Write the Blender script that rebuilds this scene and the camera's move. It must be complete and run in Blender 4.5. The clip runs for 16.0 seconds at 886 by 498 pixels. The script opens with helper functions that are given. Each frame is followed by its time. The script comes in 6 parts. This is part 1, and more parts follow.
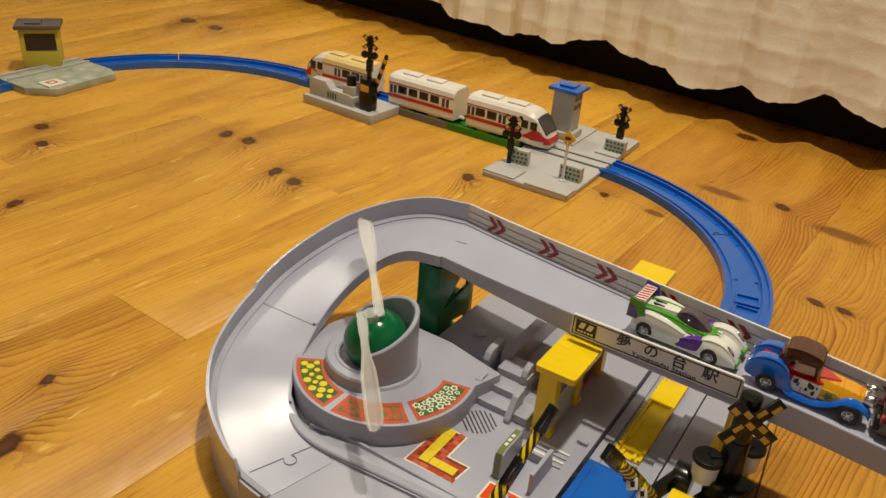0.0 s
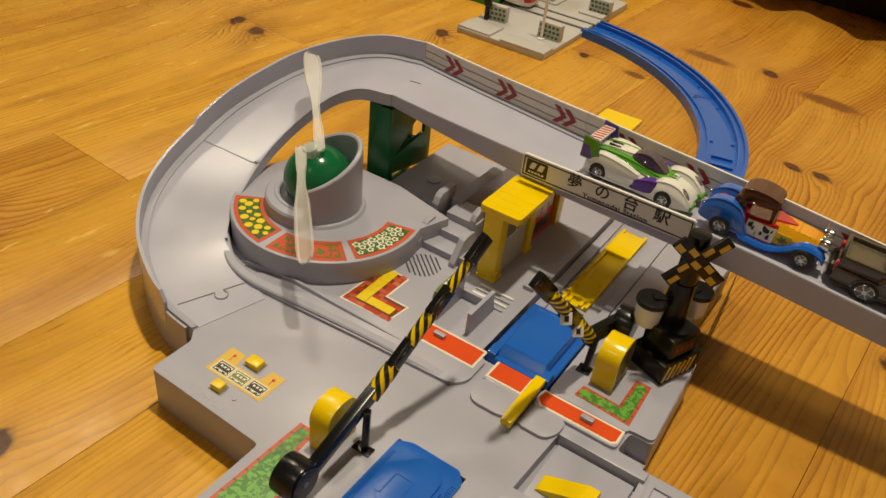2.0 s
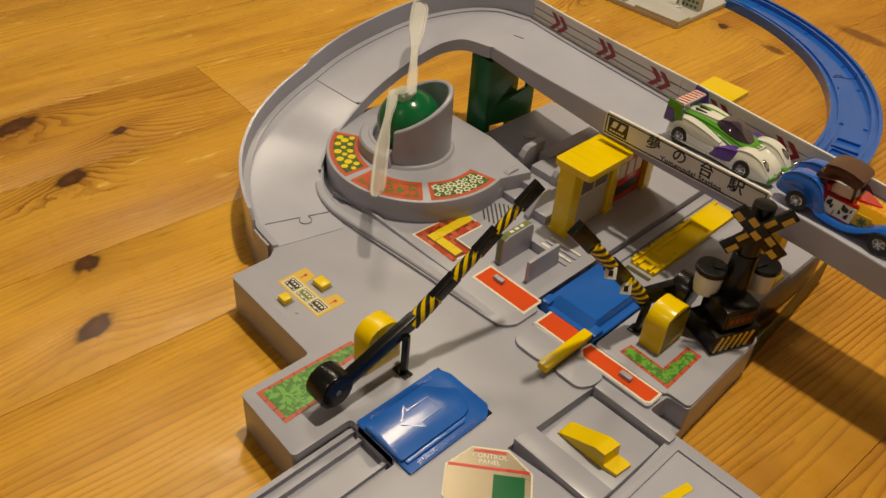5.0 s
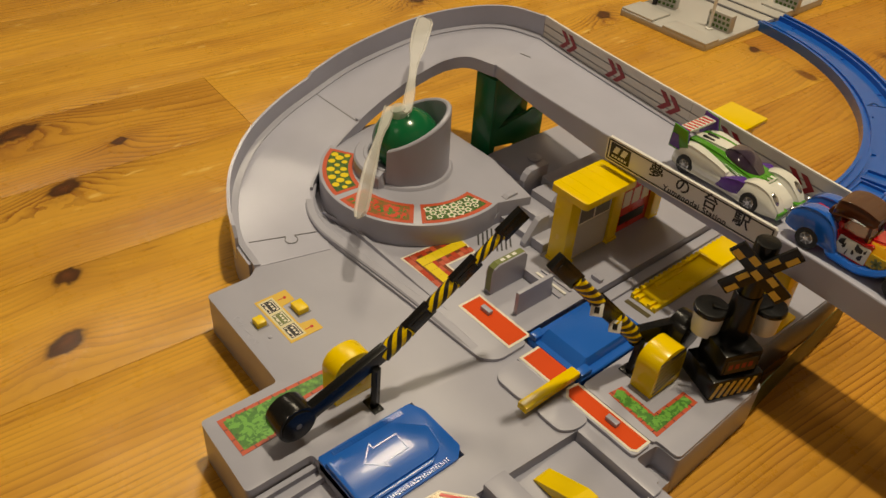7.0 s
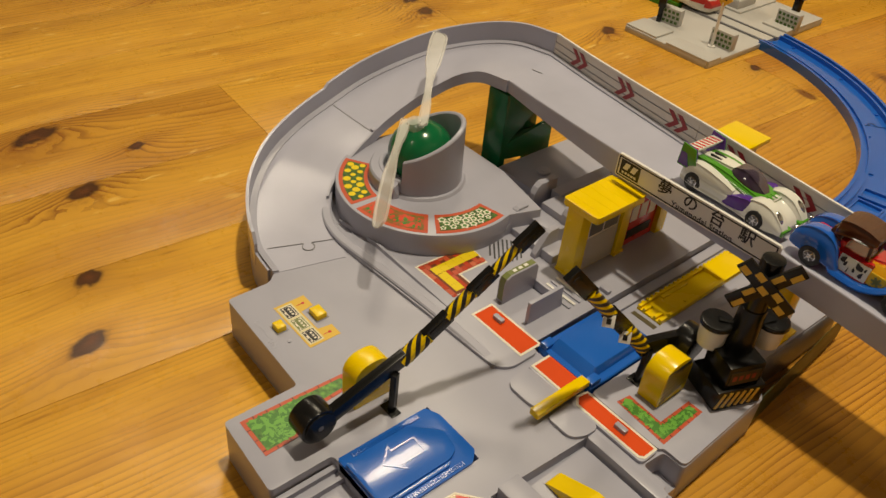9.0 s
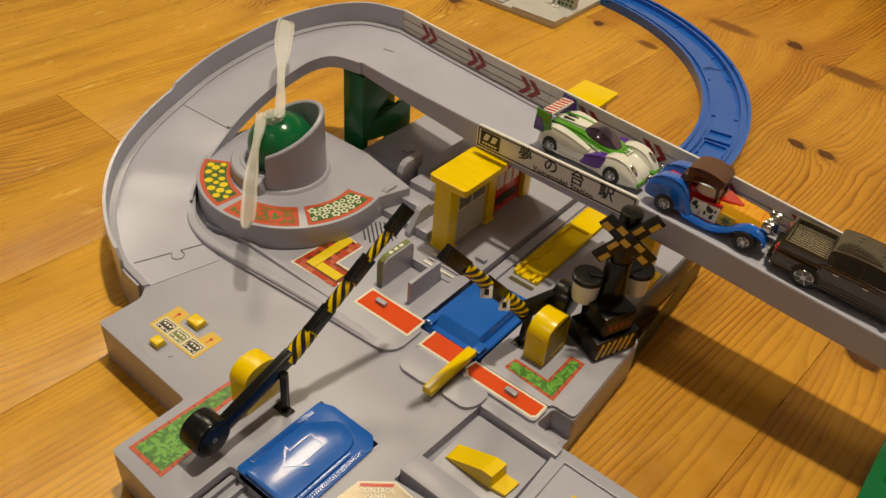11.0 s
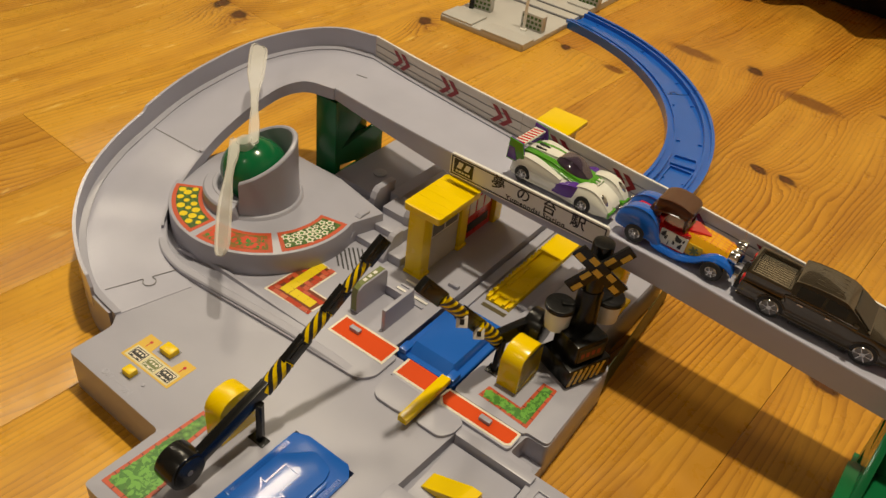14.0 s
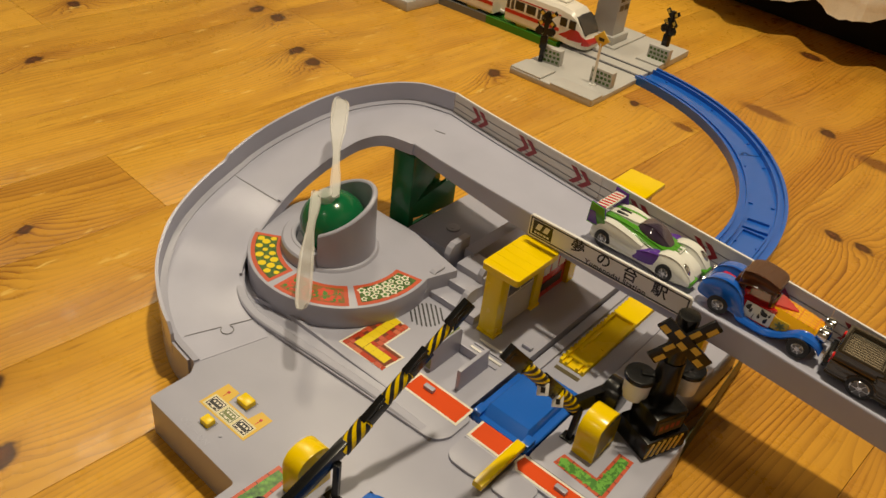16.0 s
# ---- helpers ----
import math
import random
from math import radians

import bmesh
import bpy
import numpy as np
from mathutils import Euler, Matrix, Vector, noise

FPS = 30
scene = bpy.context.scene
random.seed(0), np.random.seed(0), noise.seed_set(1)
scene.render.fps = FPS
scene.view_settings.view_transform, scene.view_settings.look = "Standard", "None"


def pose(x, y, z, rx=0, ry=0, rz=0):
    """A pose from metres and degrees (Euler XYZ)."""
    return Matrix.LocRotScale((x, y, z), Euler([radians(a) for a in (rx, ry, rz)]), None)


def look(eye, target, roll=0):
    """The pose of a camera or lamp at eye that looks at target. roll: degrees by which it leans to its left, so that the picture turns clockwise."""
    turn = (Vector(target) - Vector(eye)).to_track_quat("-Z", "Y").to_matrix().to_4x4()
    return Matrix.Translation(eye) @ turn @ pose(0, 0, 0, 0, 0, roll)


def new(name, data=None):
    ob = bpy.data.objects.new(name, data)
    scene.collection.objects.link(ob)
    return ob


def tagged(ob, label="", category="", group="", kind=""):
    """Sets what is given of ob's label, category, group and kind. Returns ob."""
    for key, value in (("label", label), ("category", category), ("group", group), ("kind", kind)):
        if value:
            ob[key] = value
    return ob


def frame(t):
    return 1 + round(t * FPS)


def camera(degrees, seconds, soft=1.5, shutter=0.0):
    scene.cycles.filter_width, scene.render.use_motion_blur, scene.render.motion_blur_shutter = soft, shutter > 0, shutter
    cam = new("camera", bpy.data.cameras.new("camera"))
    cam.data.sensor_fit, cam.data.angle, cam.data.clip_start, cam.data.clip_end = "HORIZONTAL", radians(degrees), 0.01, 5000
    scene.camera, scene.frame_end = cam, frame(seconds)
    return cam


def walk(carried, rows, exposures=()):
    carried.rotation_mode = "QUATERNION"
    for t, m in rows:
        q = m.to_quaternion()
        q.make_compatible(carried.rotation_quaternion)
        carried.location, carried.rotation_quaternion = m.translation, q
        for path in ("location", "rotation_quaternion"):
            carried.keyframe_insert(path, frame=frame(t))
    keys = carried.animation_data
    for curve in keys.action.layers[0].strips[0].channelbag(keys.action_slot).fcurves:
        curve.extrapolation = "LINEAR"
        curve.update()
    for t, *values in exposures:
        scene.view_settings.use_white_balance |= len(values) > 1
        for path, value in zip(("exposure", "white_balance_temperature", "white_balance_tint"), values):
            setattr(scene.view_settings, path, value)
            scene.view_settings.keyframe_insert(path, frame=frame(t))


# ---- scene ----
cam = camera(56.86, 16.0)
ROWS = [
    (0, 0.1337, -0.3767, 0.3405, 61.01, -4.24, 33.05),
    (0.5, 0.1234, -0.3604, 0.3290, 58.89, -3.61, 30.17),
    (1, 0.1230, -0.3540, 0.3169, 57.40, -3.69, 29.06),
    (1.5, 0.1288, -0.3485, 0.3144, 55.94, -4.22, 29.50),
    (2, 0.1596, -0.3546, 0.3034, 53.55, -5.53, 33.87),
    (2.5, 0.1818, -0.3397, 0.3082, 52.91, -4.66, 37.71),
    (3, 0.1914, -0.3353, 0.3126, 52.88, -3.93, 38.72),
    (3.5, 0.1961, -0.3356, 0.3122, 52.27, -3.90, 40.12),
    (4, 0.2041, -0.3412, 0.3145, 51.34, -3.90, 41.45),
    (4.2, 0.2092, -0.3495, 0.3131, 50.99, -3.98, 42.08),
    (6.3, 0.2071, -0.3128, 0.2980, 51.11, -2.52, 51.88),
    (6.5, 0.2105, -0.3100, 0.2975, 51.26, -2.73, 50.98),
    (7, 0.2128, -0.3062, 0.2979, 51.45, -3.33, 49.95),
    (7.5, 0.2086, -0.3076, 0.2976, 51.57, -3.95, 50.05),
    (8, 0.2162, -0.3147, 0.2972, 51.73, -4.43, 50.43),
    (8.2, 0.2119, -0.3165, 0.2994, 51.81, -4.61, 50.57),
    (10.3, 0.2115, -0.3251, 0.3123, 51.93, -3.79, 47.77),
    (10.5, 0.2137, -0.3252, 0.3133, 52.25, -4.06, 46.50),
    (11, 0.2127, -0.3176, 0.3131, 50.69, -3.96, 39.11),
    (11.5, 0.2128, -0.3152, 0.3163, 49.71, -4.88, 37.35),
    (12, 0.2136, -0.3149, 0.3175, 50.36, -5.23, 36.47),
    (12.5, 0.2126, -0.3154, 0.3189, 50.68, -5.62, 36.13),
    (13, 0.2105, -0.3185, 0.3198, 51.13, -5.46, 36.36),
    (13.5, 0.2080, -0.3194, 0.3211, 51.35, -5.40, 36.85),
    (14, 0.2061, -0.3198, 0.3220, 51.59, -5.72, 37.17),
    (14.5, 0.2052, -0.3199, 0.3212, 51.86, -6.20, 37.51),
    (15, 0.2014, -0.3171, 0.3215, 52.30, -6.40, 38.25),
    (15.5, 0.1901, -0.3232, 0.3239, 53.05, -6.15, 39.51),
    (16, 0.1861, -0.3265, 0.3291, 53.84, -5.85, 40.95),
]

EXPOSURES = [(0, 0.04, 6350, 10), (0.5, 0.03, 6900, 10), (1, 0.02, 7000, 10), (2.5, -0.03, 7100, 10), (4, -0.10, 7150, 10), (6.5, -0.24, 7350, 10), (8, -0.12, 7150, 10), (10.5, -0.08, 7100, 10), (12.5, -0.04, 7150, 10), (16, -0.03, 7100, 10)]
walk(cam, [(t, pose(x, y, z, rx, ry, rz)) for t, x, y, z, rx, ry, rz in ROWS], EXPOSURES)

# ---- light: a small bright ceiling lamp almost overhead, three dimmer lamps before and beside it, a dim warm room ----
world = bpy.data.worlds.new("room_air")
scene.world = world
world.use_nodes = True
world.node_tree.nodes["Background"].inputs[0].default_value = (1.0, 0.86, 0.68, 1)
world.node_tree.nodes["Background"].inputs[1].default_value = 0.002


def lamp(name, place, target, size, watts, colour):
    data = bpy.data.lights.new(name, "AREA")
    data.shape, data.size, data.energy, data.color = "DISK", size, watts, colour
    ob = new(name, data)
    ob.matrix_world = look(place, target)
    return ob


lamp("ceiling_lamp_light", (0.05, 0.21, 1.90), (0.0, 0.0, 0), 0.095, 27.0, (1.0, 0.90, 0.70))
lamp("front_lamp_light", (-0.25, -1.45, 1.75), (0, 0.1, 0), 0.20, 3.3, (1.0, 0.91, 0.77))
lamp("side_lamp_light", (-0.98, 0.72, 1.85), (-0.2, 0.0, 0), 0.32, 8.2, (1.0, 0.89, 0.70))
lamp("window_lamp_light", (-1.38, 0.36, 1.48), (-0.2, 0.0, 0), 0.26, 1.9, (1.0, 0.91, 0.76))

# ---- materials ----


def nodes(name):
    mat = bpy.data.materials.new(name)
    mat.use_nodes = True
    tree = mat.node_tree
    return mat, tree, tree.nodes["Principled BSDF"]


def node(tree, kind, **values):
    n = tree.nodes.new(kind)
    for key, value in values.items():
        if key in n.inputs:
            n.inputs[key].default_value = value
    return n


def math_node(tree, op, a, b=None, c=None):
    n = tree.nodes.new("ShaderNodeMath")
    n.operation = op
    for k, v in enumerate((a, b, c)):
        if v is None:
            continue
        if isinstance(v, (int, float)):
            n.inputs[k].default_value = v
        else:
            tree.links.new(v, n.inputs[k])
    return n.outputs[0]


def mix_colour(tree, fac, a, b):
    n = tree.nodes.new("ShaderNodeMix")
    n.data_type = "RGBA"
    for socket, v in ((n.inputs[0], fac), (n.inputs[6], a), (n.inputs[7], b)):
        if isinstance(v, (int, float)):
            socket.default_value = v
        elif isinstance(v, tuple):
            socket.default_value = (*v, 1)
        else:
            tree.links.new(v, socket)
    return n.outputs[2]


def plastic(name, colour, rough=0.32, spec=0.5, vary=0.06, metal=0.0, grain=900.0, bump=0.04, coat=0.0):
    """Moulded plastic: faint cloudiness and scuffs in colour and gloss, fine relief."""
    mat, tree, bsdf = nodes(name)
    pos = tree.nodes.new("ShaderNodeTexCoord").outputs["Object"]
    cloud = node(tree, "ShaderNodeTexNoise", Scale=35.0, Detail=4.0)
    fine = node(tree, "ShaderNodeTexNoise", Scale=grain, Detail=3.0)
    tree.links.new(pos, cloud.inputs["Vector"])
    tree.links.new(pos, fine.inputs["Vector"])
    dark = tuple(c * (1 - 2 * vary) for c in colour)
    light = tuple(min(1.0, c * (1 + vary)) for c in colour)
    tree.links.new(mix_colour(tree, cloud.outputs[0], dark, light), bsdf.inputs["Base Color"])
    r = math_node(tree, "MULTIPLY_ADD", cloud.outputs[0], 0.22, rough - 0.11)
    tree.links.new(r, bsdf.inputs["Roughness"])
    bsdf.inputs["Metallic"].default_value = metal
    bsdf.inputs["Specular IOR Level"].default_value = spec
    bsdf.inputs["Coat Weight"].default_value = coat
    b = node(tree, "ShaderNodeBump", Strength=bump, Distance=0.0004)
    tree.links.new(fine.outputs[0], b.inputs["Height"])
    tree.links.new(b.outputs[0], bsdf.inputs["Normal"])
    return mat


GREY = plastic("grey_plastic", (0.385, 0.388, 0.47), 0.34, 0.5)
GREY_GLOSSY = plastic("glossy_grey_plastic", (0.45, 0.455, 0.555), 0.21, 0.55)
GREY_DARK = plastic("dark_grey_plastic", (0.20, 0.20, 0.215), 0.35)
PALE = plastic("pale_grey_plastic", (0.50, 0.49, 0.47), 0.42)
BLUE = plastic("blue_plastic", (0.010, 0.122, 0.53), 0.21, coat=0.3)
YELLOW = plastic("yellow_plastic", (0.88, 0.61, 0.004), 0.25)
GREEN = plastic("green_plastic", (0.003, 0.135, 0.045), 0.2)
RAILGREEN = plastic("rail_green_plastic", (0.03, 0.22, 0.02), 0.35)
BLACK = plastic("black_plastic", (0.008, 0.008, 0.008), 0.24, 0.35)
RED = plastic("red_plastic", (0.62, 0.03, 0.02), 0.28)
ORANGE_STICKER = plastic("orange_sticker", (0.70, 0.075, 0.012), 0.55, 0.12)
CREAM = plastic("cream_sticker", (0.78, 0.72, 0.60), 0.4)
WHITE = plastic("white_plastic", (0.78, 0.77, 0.74), 0.3)
MAROON = plastic("maroon_sticker", (0.28, 0.01, 0.02), 0.35)
CHROME = plastic("chrome", (0.75, 0.74, 0.72), 0.14, metal=1.0)
TYRE = plastic("tyre_rubber", (0.015, 0.015, 0.016), 0.6)
BROWN = plastic("brown_enamel", (0.075, 0.021, 0.007), 0.14, 0.35, coat=0.5)
INK = plastic("black_print", (0.015, 0.014, 0.013), 0.4)

# ---- mesh helpers, in millimetres ----
MM = 0.001


def put(bm, tmp):
    """Adds the finished piece tmp to bm."""
    data = bpy.data.meshes.new("piece")
    tmp.to_mesh(data)
    tmp.free()
    bm.from_mesh(data)
    bpy.data.meshes.remove(data)
    return bm


def rounded(tmp, b, angle=30):
    if b > 0:
        tmp.normal_update()
        edges = [e for e in tmp.edges if len(e.link_faces) == 2 and e.calc_face_angle(0) > radians(angle)]
        bmesh.ops.bevel(tmp, geom=edges, offset=b, segments=2, profile=0.6, affect="EDGES", clamp_overlap=True)
    return tmp


def box(bm, x0, y0, z0, x1, y1, z1, b=0.4, m=None):
    tmp = bmesh.new()
    bmesh.ops.create_cube(tmp, size=1)
    for v in tmp.verts:
        v.co = Vector(((x0 + x1) / 2 + v.co.x * (x1 - x0), (y0 + y1) / 2 + v.co.y * (y1 - y0), (z0 + z1) / 2 + v.co.z * (z1 - z0)))
    rounded(tmp, b)
    if m:
        bmesh.ops.transform(tmp, matrix=m, verts=tmp.verts)
    return put(bm, tmp)


def bar(bm, p, q, w, h, b=0.4):
    """A rounded bar from p to q, w wide and h high."""
    p, q = Vector(p), Vector(q)
    turn = (q - p).to_track_quat("X", "Z").to_matrix().to_4x4()
    return box(bm, 0, -w / 2, -h / 2, (q - p).length, w / 2, h / 2, b, Matrix.Translation(p) @ turn)


def plate(bm, outline, z0, z1, holes=(), b=0.0, top=None):
    """An upright slab of any outline, with holes right through."""
    tmp = bmesh.new()
    loops = []
    for ring in (outline, *holes):
        vs = [tmp.verts.new((x, y, z1)) for x, y in ring]
        loops.append(vs)
    edges = [tmp.edges.new((vs[k], vs[(k + 1) % len(vs)])) for vs in loops for k in range(len(vs))]
    bmesh.ops.triangle_fill(tmp, use_beauty=True, use_dissolve=False, edges=edges)
    for f in tmp.faces:
        if f.normal.z < 0:
            f.normal_flip()
    tmp.normal_update()
    low = bmesh.ops.extrude_face_region(tmp, geom=list(tmp.faces))
    for v in (g for g in low["geom"] if isinstance(g, bmesh.types.BMVert)):
        v.co.z = z0
    bmesh.ops.recalc_face_normals(tmp, faces=tmp.faces)
    rounded(tmp, b, 50)
    return put(bm, tmp)


def soft(outline, r):
    """An outline with its corners rounded off by about r."""
    out = []
    n = len(outline)
    for k in range(n):
        a, b, c = (Vector(outline[j % n]) for j in (k - 1, k, k + 1))
        p = b + (a - b).normalized() * min(r, (a - b).length * 0.45)
        q = b + (c - b).normalized() * min(r, (c - b).length * 0.45)
        for j in range(7):
            t = j / 6
            out.append(tuple(p * (1 - t) ** 2 + b * 2 * t * (1 - t) + q * t * t))
    return out


def cyl(bm, z0, z1, r0, r1=None, n=32, at=(0, 0), b=0.0, m=None):
    r1 = r0 if r1 is None else r1
    tmp = bmesh.new()
    bmesh.ops.create_cone(tmp, cap_ends=True, segments=n, radius1=r0, radius2=r1, depth=z1 - z0)
    bmesh.ops.translate(tmp, verts=tmp.verts, vec=(at[0], at[1], (z0 + z1) / 2))
    rounded(tmp, b, 50)
    if m:
        bmesh.ops.transform(tmp, matrix=m, verts=tmp.verts)
    return put(bm, tmp)


def loft(bm, rings, closed=False, cap=True):
    """Skins equal rings of points; closed joins the last ring to the first."""
    tmp = bmesh.new()
    grid = [[tmp.verts.new(p) for p in ring] for ring in rings]
    n = len(grid[0])
    pairs = list(zip(grid, grid[1:])) + ([(grid[-1], grid[0])] if closed else [])
    for a, c in pairs:
        for k in range(n):
            tmp.faces.new((a[k], a[(k + 1) % n], c[(k + 1) % n], c[k]))
    if cap and not closed:
        tmp.faces.new(grid[0][::-1])
        tmp.faces.new(grid[-1])
    bmesh.ops.recalc_face_normals(tmp, faces=tmp.faces)
    return put(bm, tmp)


def refine(rings, along=4, around=3):
    """Rounds off a set of equal rings: smooth curves along the body and round each ring."""
    rings = [[Vector(p) for p in r] for r in rings]
    n = len(rings[0])
    tracks = [spline([r[k] for r in rings], along) for k in range(n)]
    out = []
    for j in range(len(tracks[0])):
        ring = [t[j] for t in tracks]
        full = []
        for k in range(n):
            a, b, c, d = ring[k - 1], ring[k], ring[(k + 1) % n], ring[(k + 2) % n]
            for q in range(around):
                t = q / around
                full.append(0.5 * (2 * b + (c - a) * t + (2 * a - 5 * b + 4 * c - d) * t * t + (3 * b - a - 3 * c + d) * t**3))
        out.append(full)
    return out


def spline(points, steps=10):
    """A smooth line through the points (Catmull-Rom)."""
    ps = [Vector(p) for p in points]
    ps = [ps[0] * 2 - ps[1], *ps, ps[-1] * 2 - ps[-2]]
    out = []
    for a, b, c, d in zip(ps, ps[1:], ps[2:], ps[3:]):
        for k in range(steps):
            t = k / steps
            out.append(0.5 * (2 * b + (c - a) * t + (2 * a - 5 * b + 4 * c - d) * t * t + (3 * b - a - 3 * c + d) * t**3))
    return [*out, ps[-2]]


def sideways(path):
    """For each point of a path, the level direction to its right."""
    out = []
    for k in range(len(path)):
        d = path[min(k + 1, len(path) - 1)] - path[max(k - 1, 0)]
        out.append(Vector((d.y, -d.x, 0)).normalized())
    return out


def sweep(bm, path, section, cap=True):
    """Runs a cross-section of (to the right, up) along a path."""
    path = [Vector(p) for p in path]
    return loft(bm, [[p + s * u + Vector((0, 0, v)) for u, v in section] for p, s in zip(path, sideways(path))], cap=cap)


def to_object(name, bm, material):
    data = bpy.data.meshes.new(name)
    bmesh.ops.scale(bm, vec=(MM, MM, MM), verts=bm.verts)
    bmesh.ops.remove_doubles(bm, verts=bm.verts, dist=1e-7)
    bm.to_mesh(data)
    bm.free()
    for p in data.polygons:
        p.use_smooth = True
    data.set_sharp_from_angle(angle=radians(21))
    data.materials.append(material)
    return new(name, data)


def part(name, bm, material, parent, label=""):
    ob = to_object(name, bm, material)
    ob.parent = parent
    return tagged(ob, label)


def thing(name, label, category, at=(0, 0, 0), turn=(0, 0, 0), group=""):
    """An empty at a thing's base, millimetres and degrees; its parts are built round it."""
    ob = new(name)
    ob.empty_display_size = 0.01
    ob.matrix_world = pose(*(c * MM for c in at), *turn)
    return tagged(ob, label, category, group)


def single(name, bm, material, label, category, kind="", group=""):
    return tagged(to_object(name, bm, material), label, category, group, kind)


def B():
    return bmesh.new()

# ---- floor: pine planks ----
KNOTS = [(-246, -203, 6, 10), (-280, -154, 3.5, 6), (-327, -205, 7, 14), (-515, -25, 5, 8), (-397, 177, 6, 9), (-367, 171, 7, 8), (-244, 298, 6, 8), (-505, 215, 7, 9), (-473, 217, 8, 8),
         (36, 455, 7, 7), (-24, 447, 24, 8.5), (103, 279.5, 5.8, 4.4), (125.5, 280, 6.6, 4.6), (-164, -232, 6, 7), (-115, -251, 6, 9), (-658, 97, 8, 7), (-616, 69, 8, 6), (98, 430, 26, 10), (165, 455, 11, 4),
         (-899, 513, 12, 12), (-839, 515, 12, 10), (-117, 356, 5, 5), (-49, 640, 12, 8), (-62, 350, 11, 5), (214, 80, 9, 6)]
LEAN = radians(-3.5)
EDGES = [-69.6 + 86 * k for k in range(-20, 1)] + [53 + 137 * k for k in range(9)]


def across(x, y):
    """Floor coordinates: across the boards and along them."""
    return x * math.cos(LEAN) + y * math.sin(LEAN), -x * math.sin(LEAN) + y * math.cos(LEAN)


def pine():
    """Oiled pine: growth lines along the boards that swing round dark knots."""
    mat, tree, bsdf = nodes("pine_floor")
    pos = tree.nodes.new("ShaderNodeNewGeometry").outputs["Position"]
    sep = tree.nodes.new("ShaderNodeSeparateXYZ")
    tree.links.new(pos, sep.inputs[0])
    ca, sa = math.cos(LEAN), math.sin(LEAN)
    x = math_node(tree, "ADD", math_node(tree, "MULTIPLY", sep.outputs[0], ca), math_node(tree, "MULTIPLY", sep.outputs[1], sa))
    y = math_node(tree, "SUBTRACT", math_node(tree, "MULTIPLY", sep.outputs[1], ca), math_node(tree, "MULTIPLY", sep.outputs[0], sa))
    info = tree.nodes.new("ShaderNodeObjectInfo")
    rnd = info.outputs["Random"]
    board = tree.nodes.new("ShaderNodeSeparateColor")
    tree.links.new(info.outputs["Color"], board.inputs[0])
    dull, figure, ruddy = board.outputs[0], board.outputs[1], board.outputs[2]
    shift = tree.nodes.new("ShaderNodeCombineXYZ")
    tree.links.new(math_node(tree, "MULTIPLY", x, 9.0), shift.inputs[0])
    tree.links.new(math_node(tree, "MULTIPLY", y, 1.25), shift.inputs[1])
    tree.links.new(math_node(tree, "MULTIPLY", rnd, 40.0), shift.inputs[2])
    warp = node(tree, "ShaderNodeTexNoise", Scale=1.6, Detail=3.0)
    tree.links.new(shift.outputs[0], warp.inputs["Vector"])
    bulge, core, spike, flame = None, None, None, None
    wob = node(tree, "ShaderNodeTexNoise", Scale=130.0, Detail=4.0)
    tree.links.new(pos, wob.inputs["Vector"])
    wobble = math_node(tree, "MULTIPLY_ADD", wob.outputs[0], 0.011, -0.0055)
    for kx, ky, ra, rb in KNOTS:
        r = (ra + rb) / 2
        kx, ky = across(kx, ky)
        dx = math_node(tree, "ADD", math_node(tree, "SUBTRACT", x, kx * MM), wobble)
        dy = math_node(tree, "SUBTRACT", math_node(tree, "SUBTRACT", y, ky * MM), math_node(tree, "MULTIPLY", wobble, 0.7))
        a = math_node(tree, "MULTIPLY", math_node(tree, "ADD", dx, math_node(tree, "MULTIPLY", dy, 0.25)), 1000.0 / ra)
        b = math_node(tree, "MULTIPLY", dy, 1000.0 / rb)
        d2 = math_node(tree, "ADD", math_node(tree, "MULTIPLY", a, a), math_node(tree, "MULTIPLY", b, b))
        c = math_node(tree, "DIVIDE", 1.0, math_node(tree, "ADD", 1.0, d2))
        w = math_node(tree, "DIVIDE", r * (0.0030 if kx < -150 else 0.0015 if ra < 7.5 else 0.0006), math_node(tree, "ADD", 1.0, math_node(tree, "MULTIPLY", d2, 0.10)))
        bulge = w if bulge is None else math_node(tree, "ADD", bulge, w)
        if kx < -150:
            long = math_node(tree, "ADD", math_node(tree, "MULTIPLY", math_node(tree, "MULTIPLY", a, a), 0.22), math_node(tree, "MULTIPLY", math_node(tree, "MULTIPLY", b, b), 0.035))
            lick = math_node(tree, "DIVIDE", 1.0, math_node(tree, "ADD", 1.0, math_node(tree, "MULTIPLY", long, long)))
            flame = lick if flame is None else math_node(tree, "MAXIMUM", flame, lick)
        if ra > 7.5 and ra / rb > 1.5:
            spike = c if spike is None else math_node(tree, "MAXIMUM", spike, c)
        else:
            core = c if core is None else math_node(tree, "MAXIMUM", core, c)
    phase = math_node(tree, "ADD", math_node(tree, "MULTIPLY_ADD", warp.outputs[0], 0.052, x), bulge)
    lines = math_node(tree, "FRACT", math_node(tree, "MULTIPLY", phase, 232.0))
    fine = node(tree, "ShaderNodeTexNoise", Scale=1.0, Detail=5.0, Roughness=0.7)
    stretch = tree.nodes.new("ShaderNodeCombineXYZ")
    tree.links.new(math_node(tree, "MULTIPLY", phase, 560.0), stretch.inputs[0])
    tree.links.new(math_node(tree, "MULTIPLY", y, 7.0), stretch.inputs[1])
    tree.links.new(rnd, stretch.inputs[2])
    tree.links.new(stretch.outputs[0], fine.inputs["Vector"])
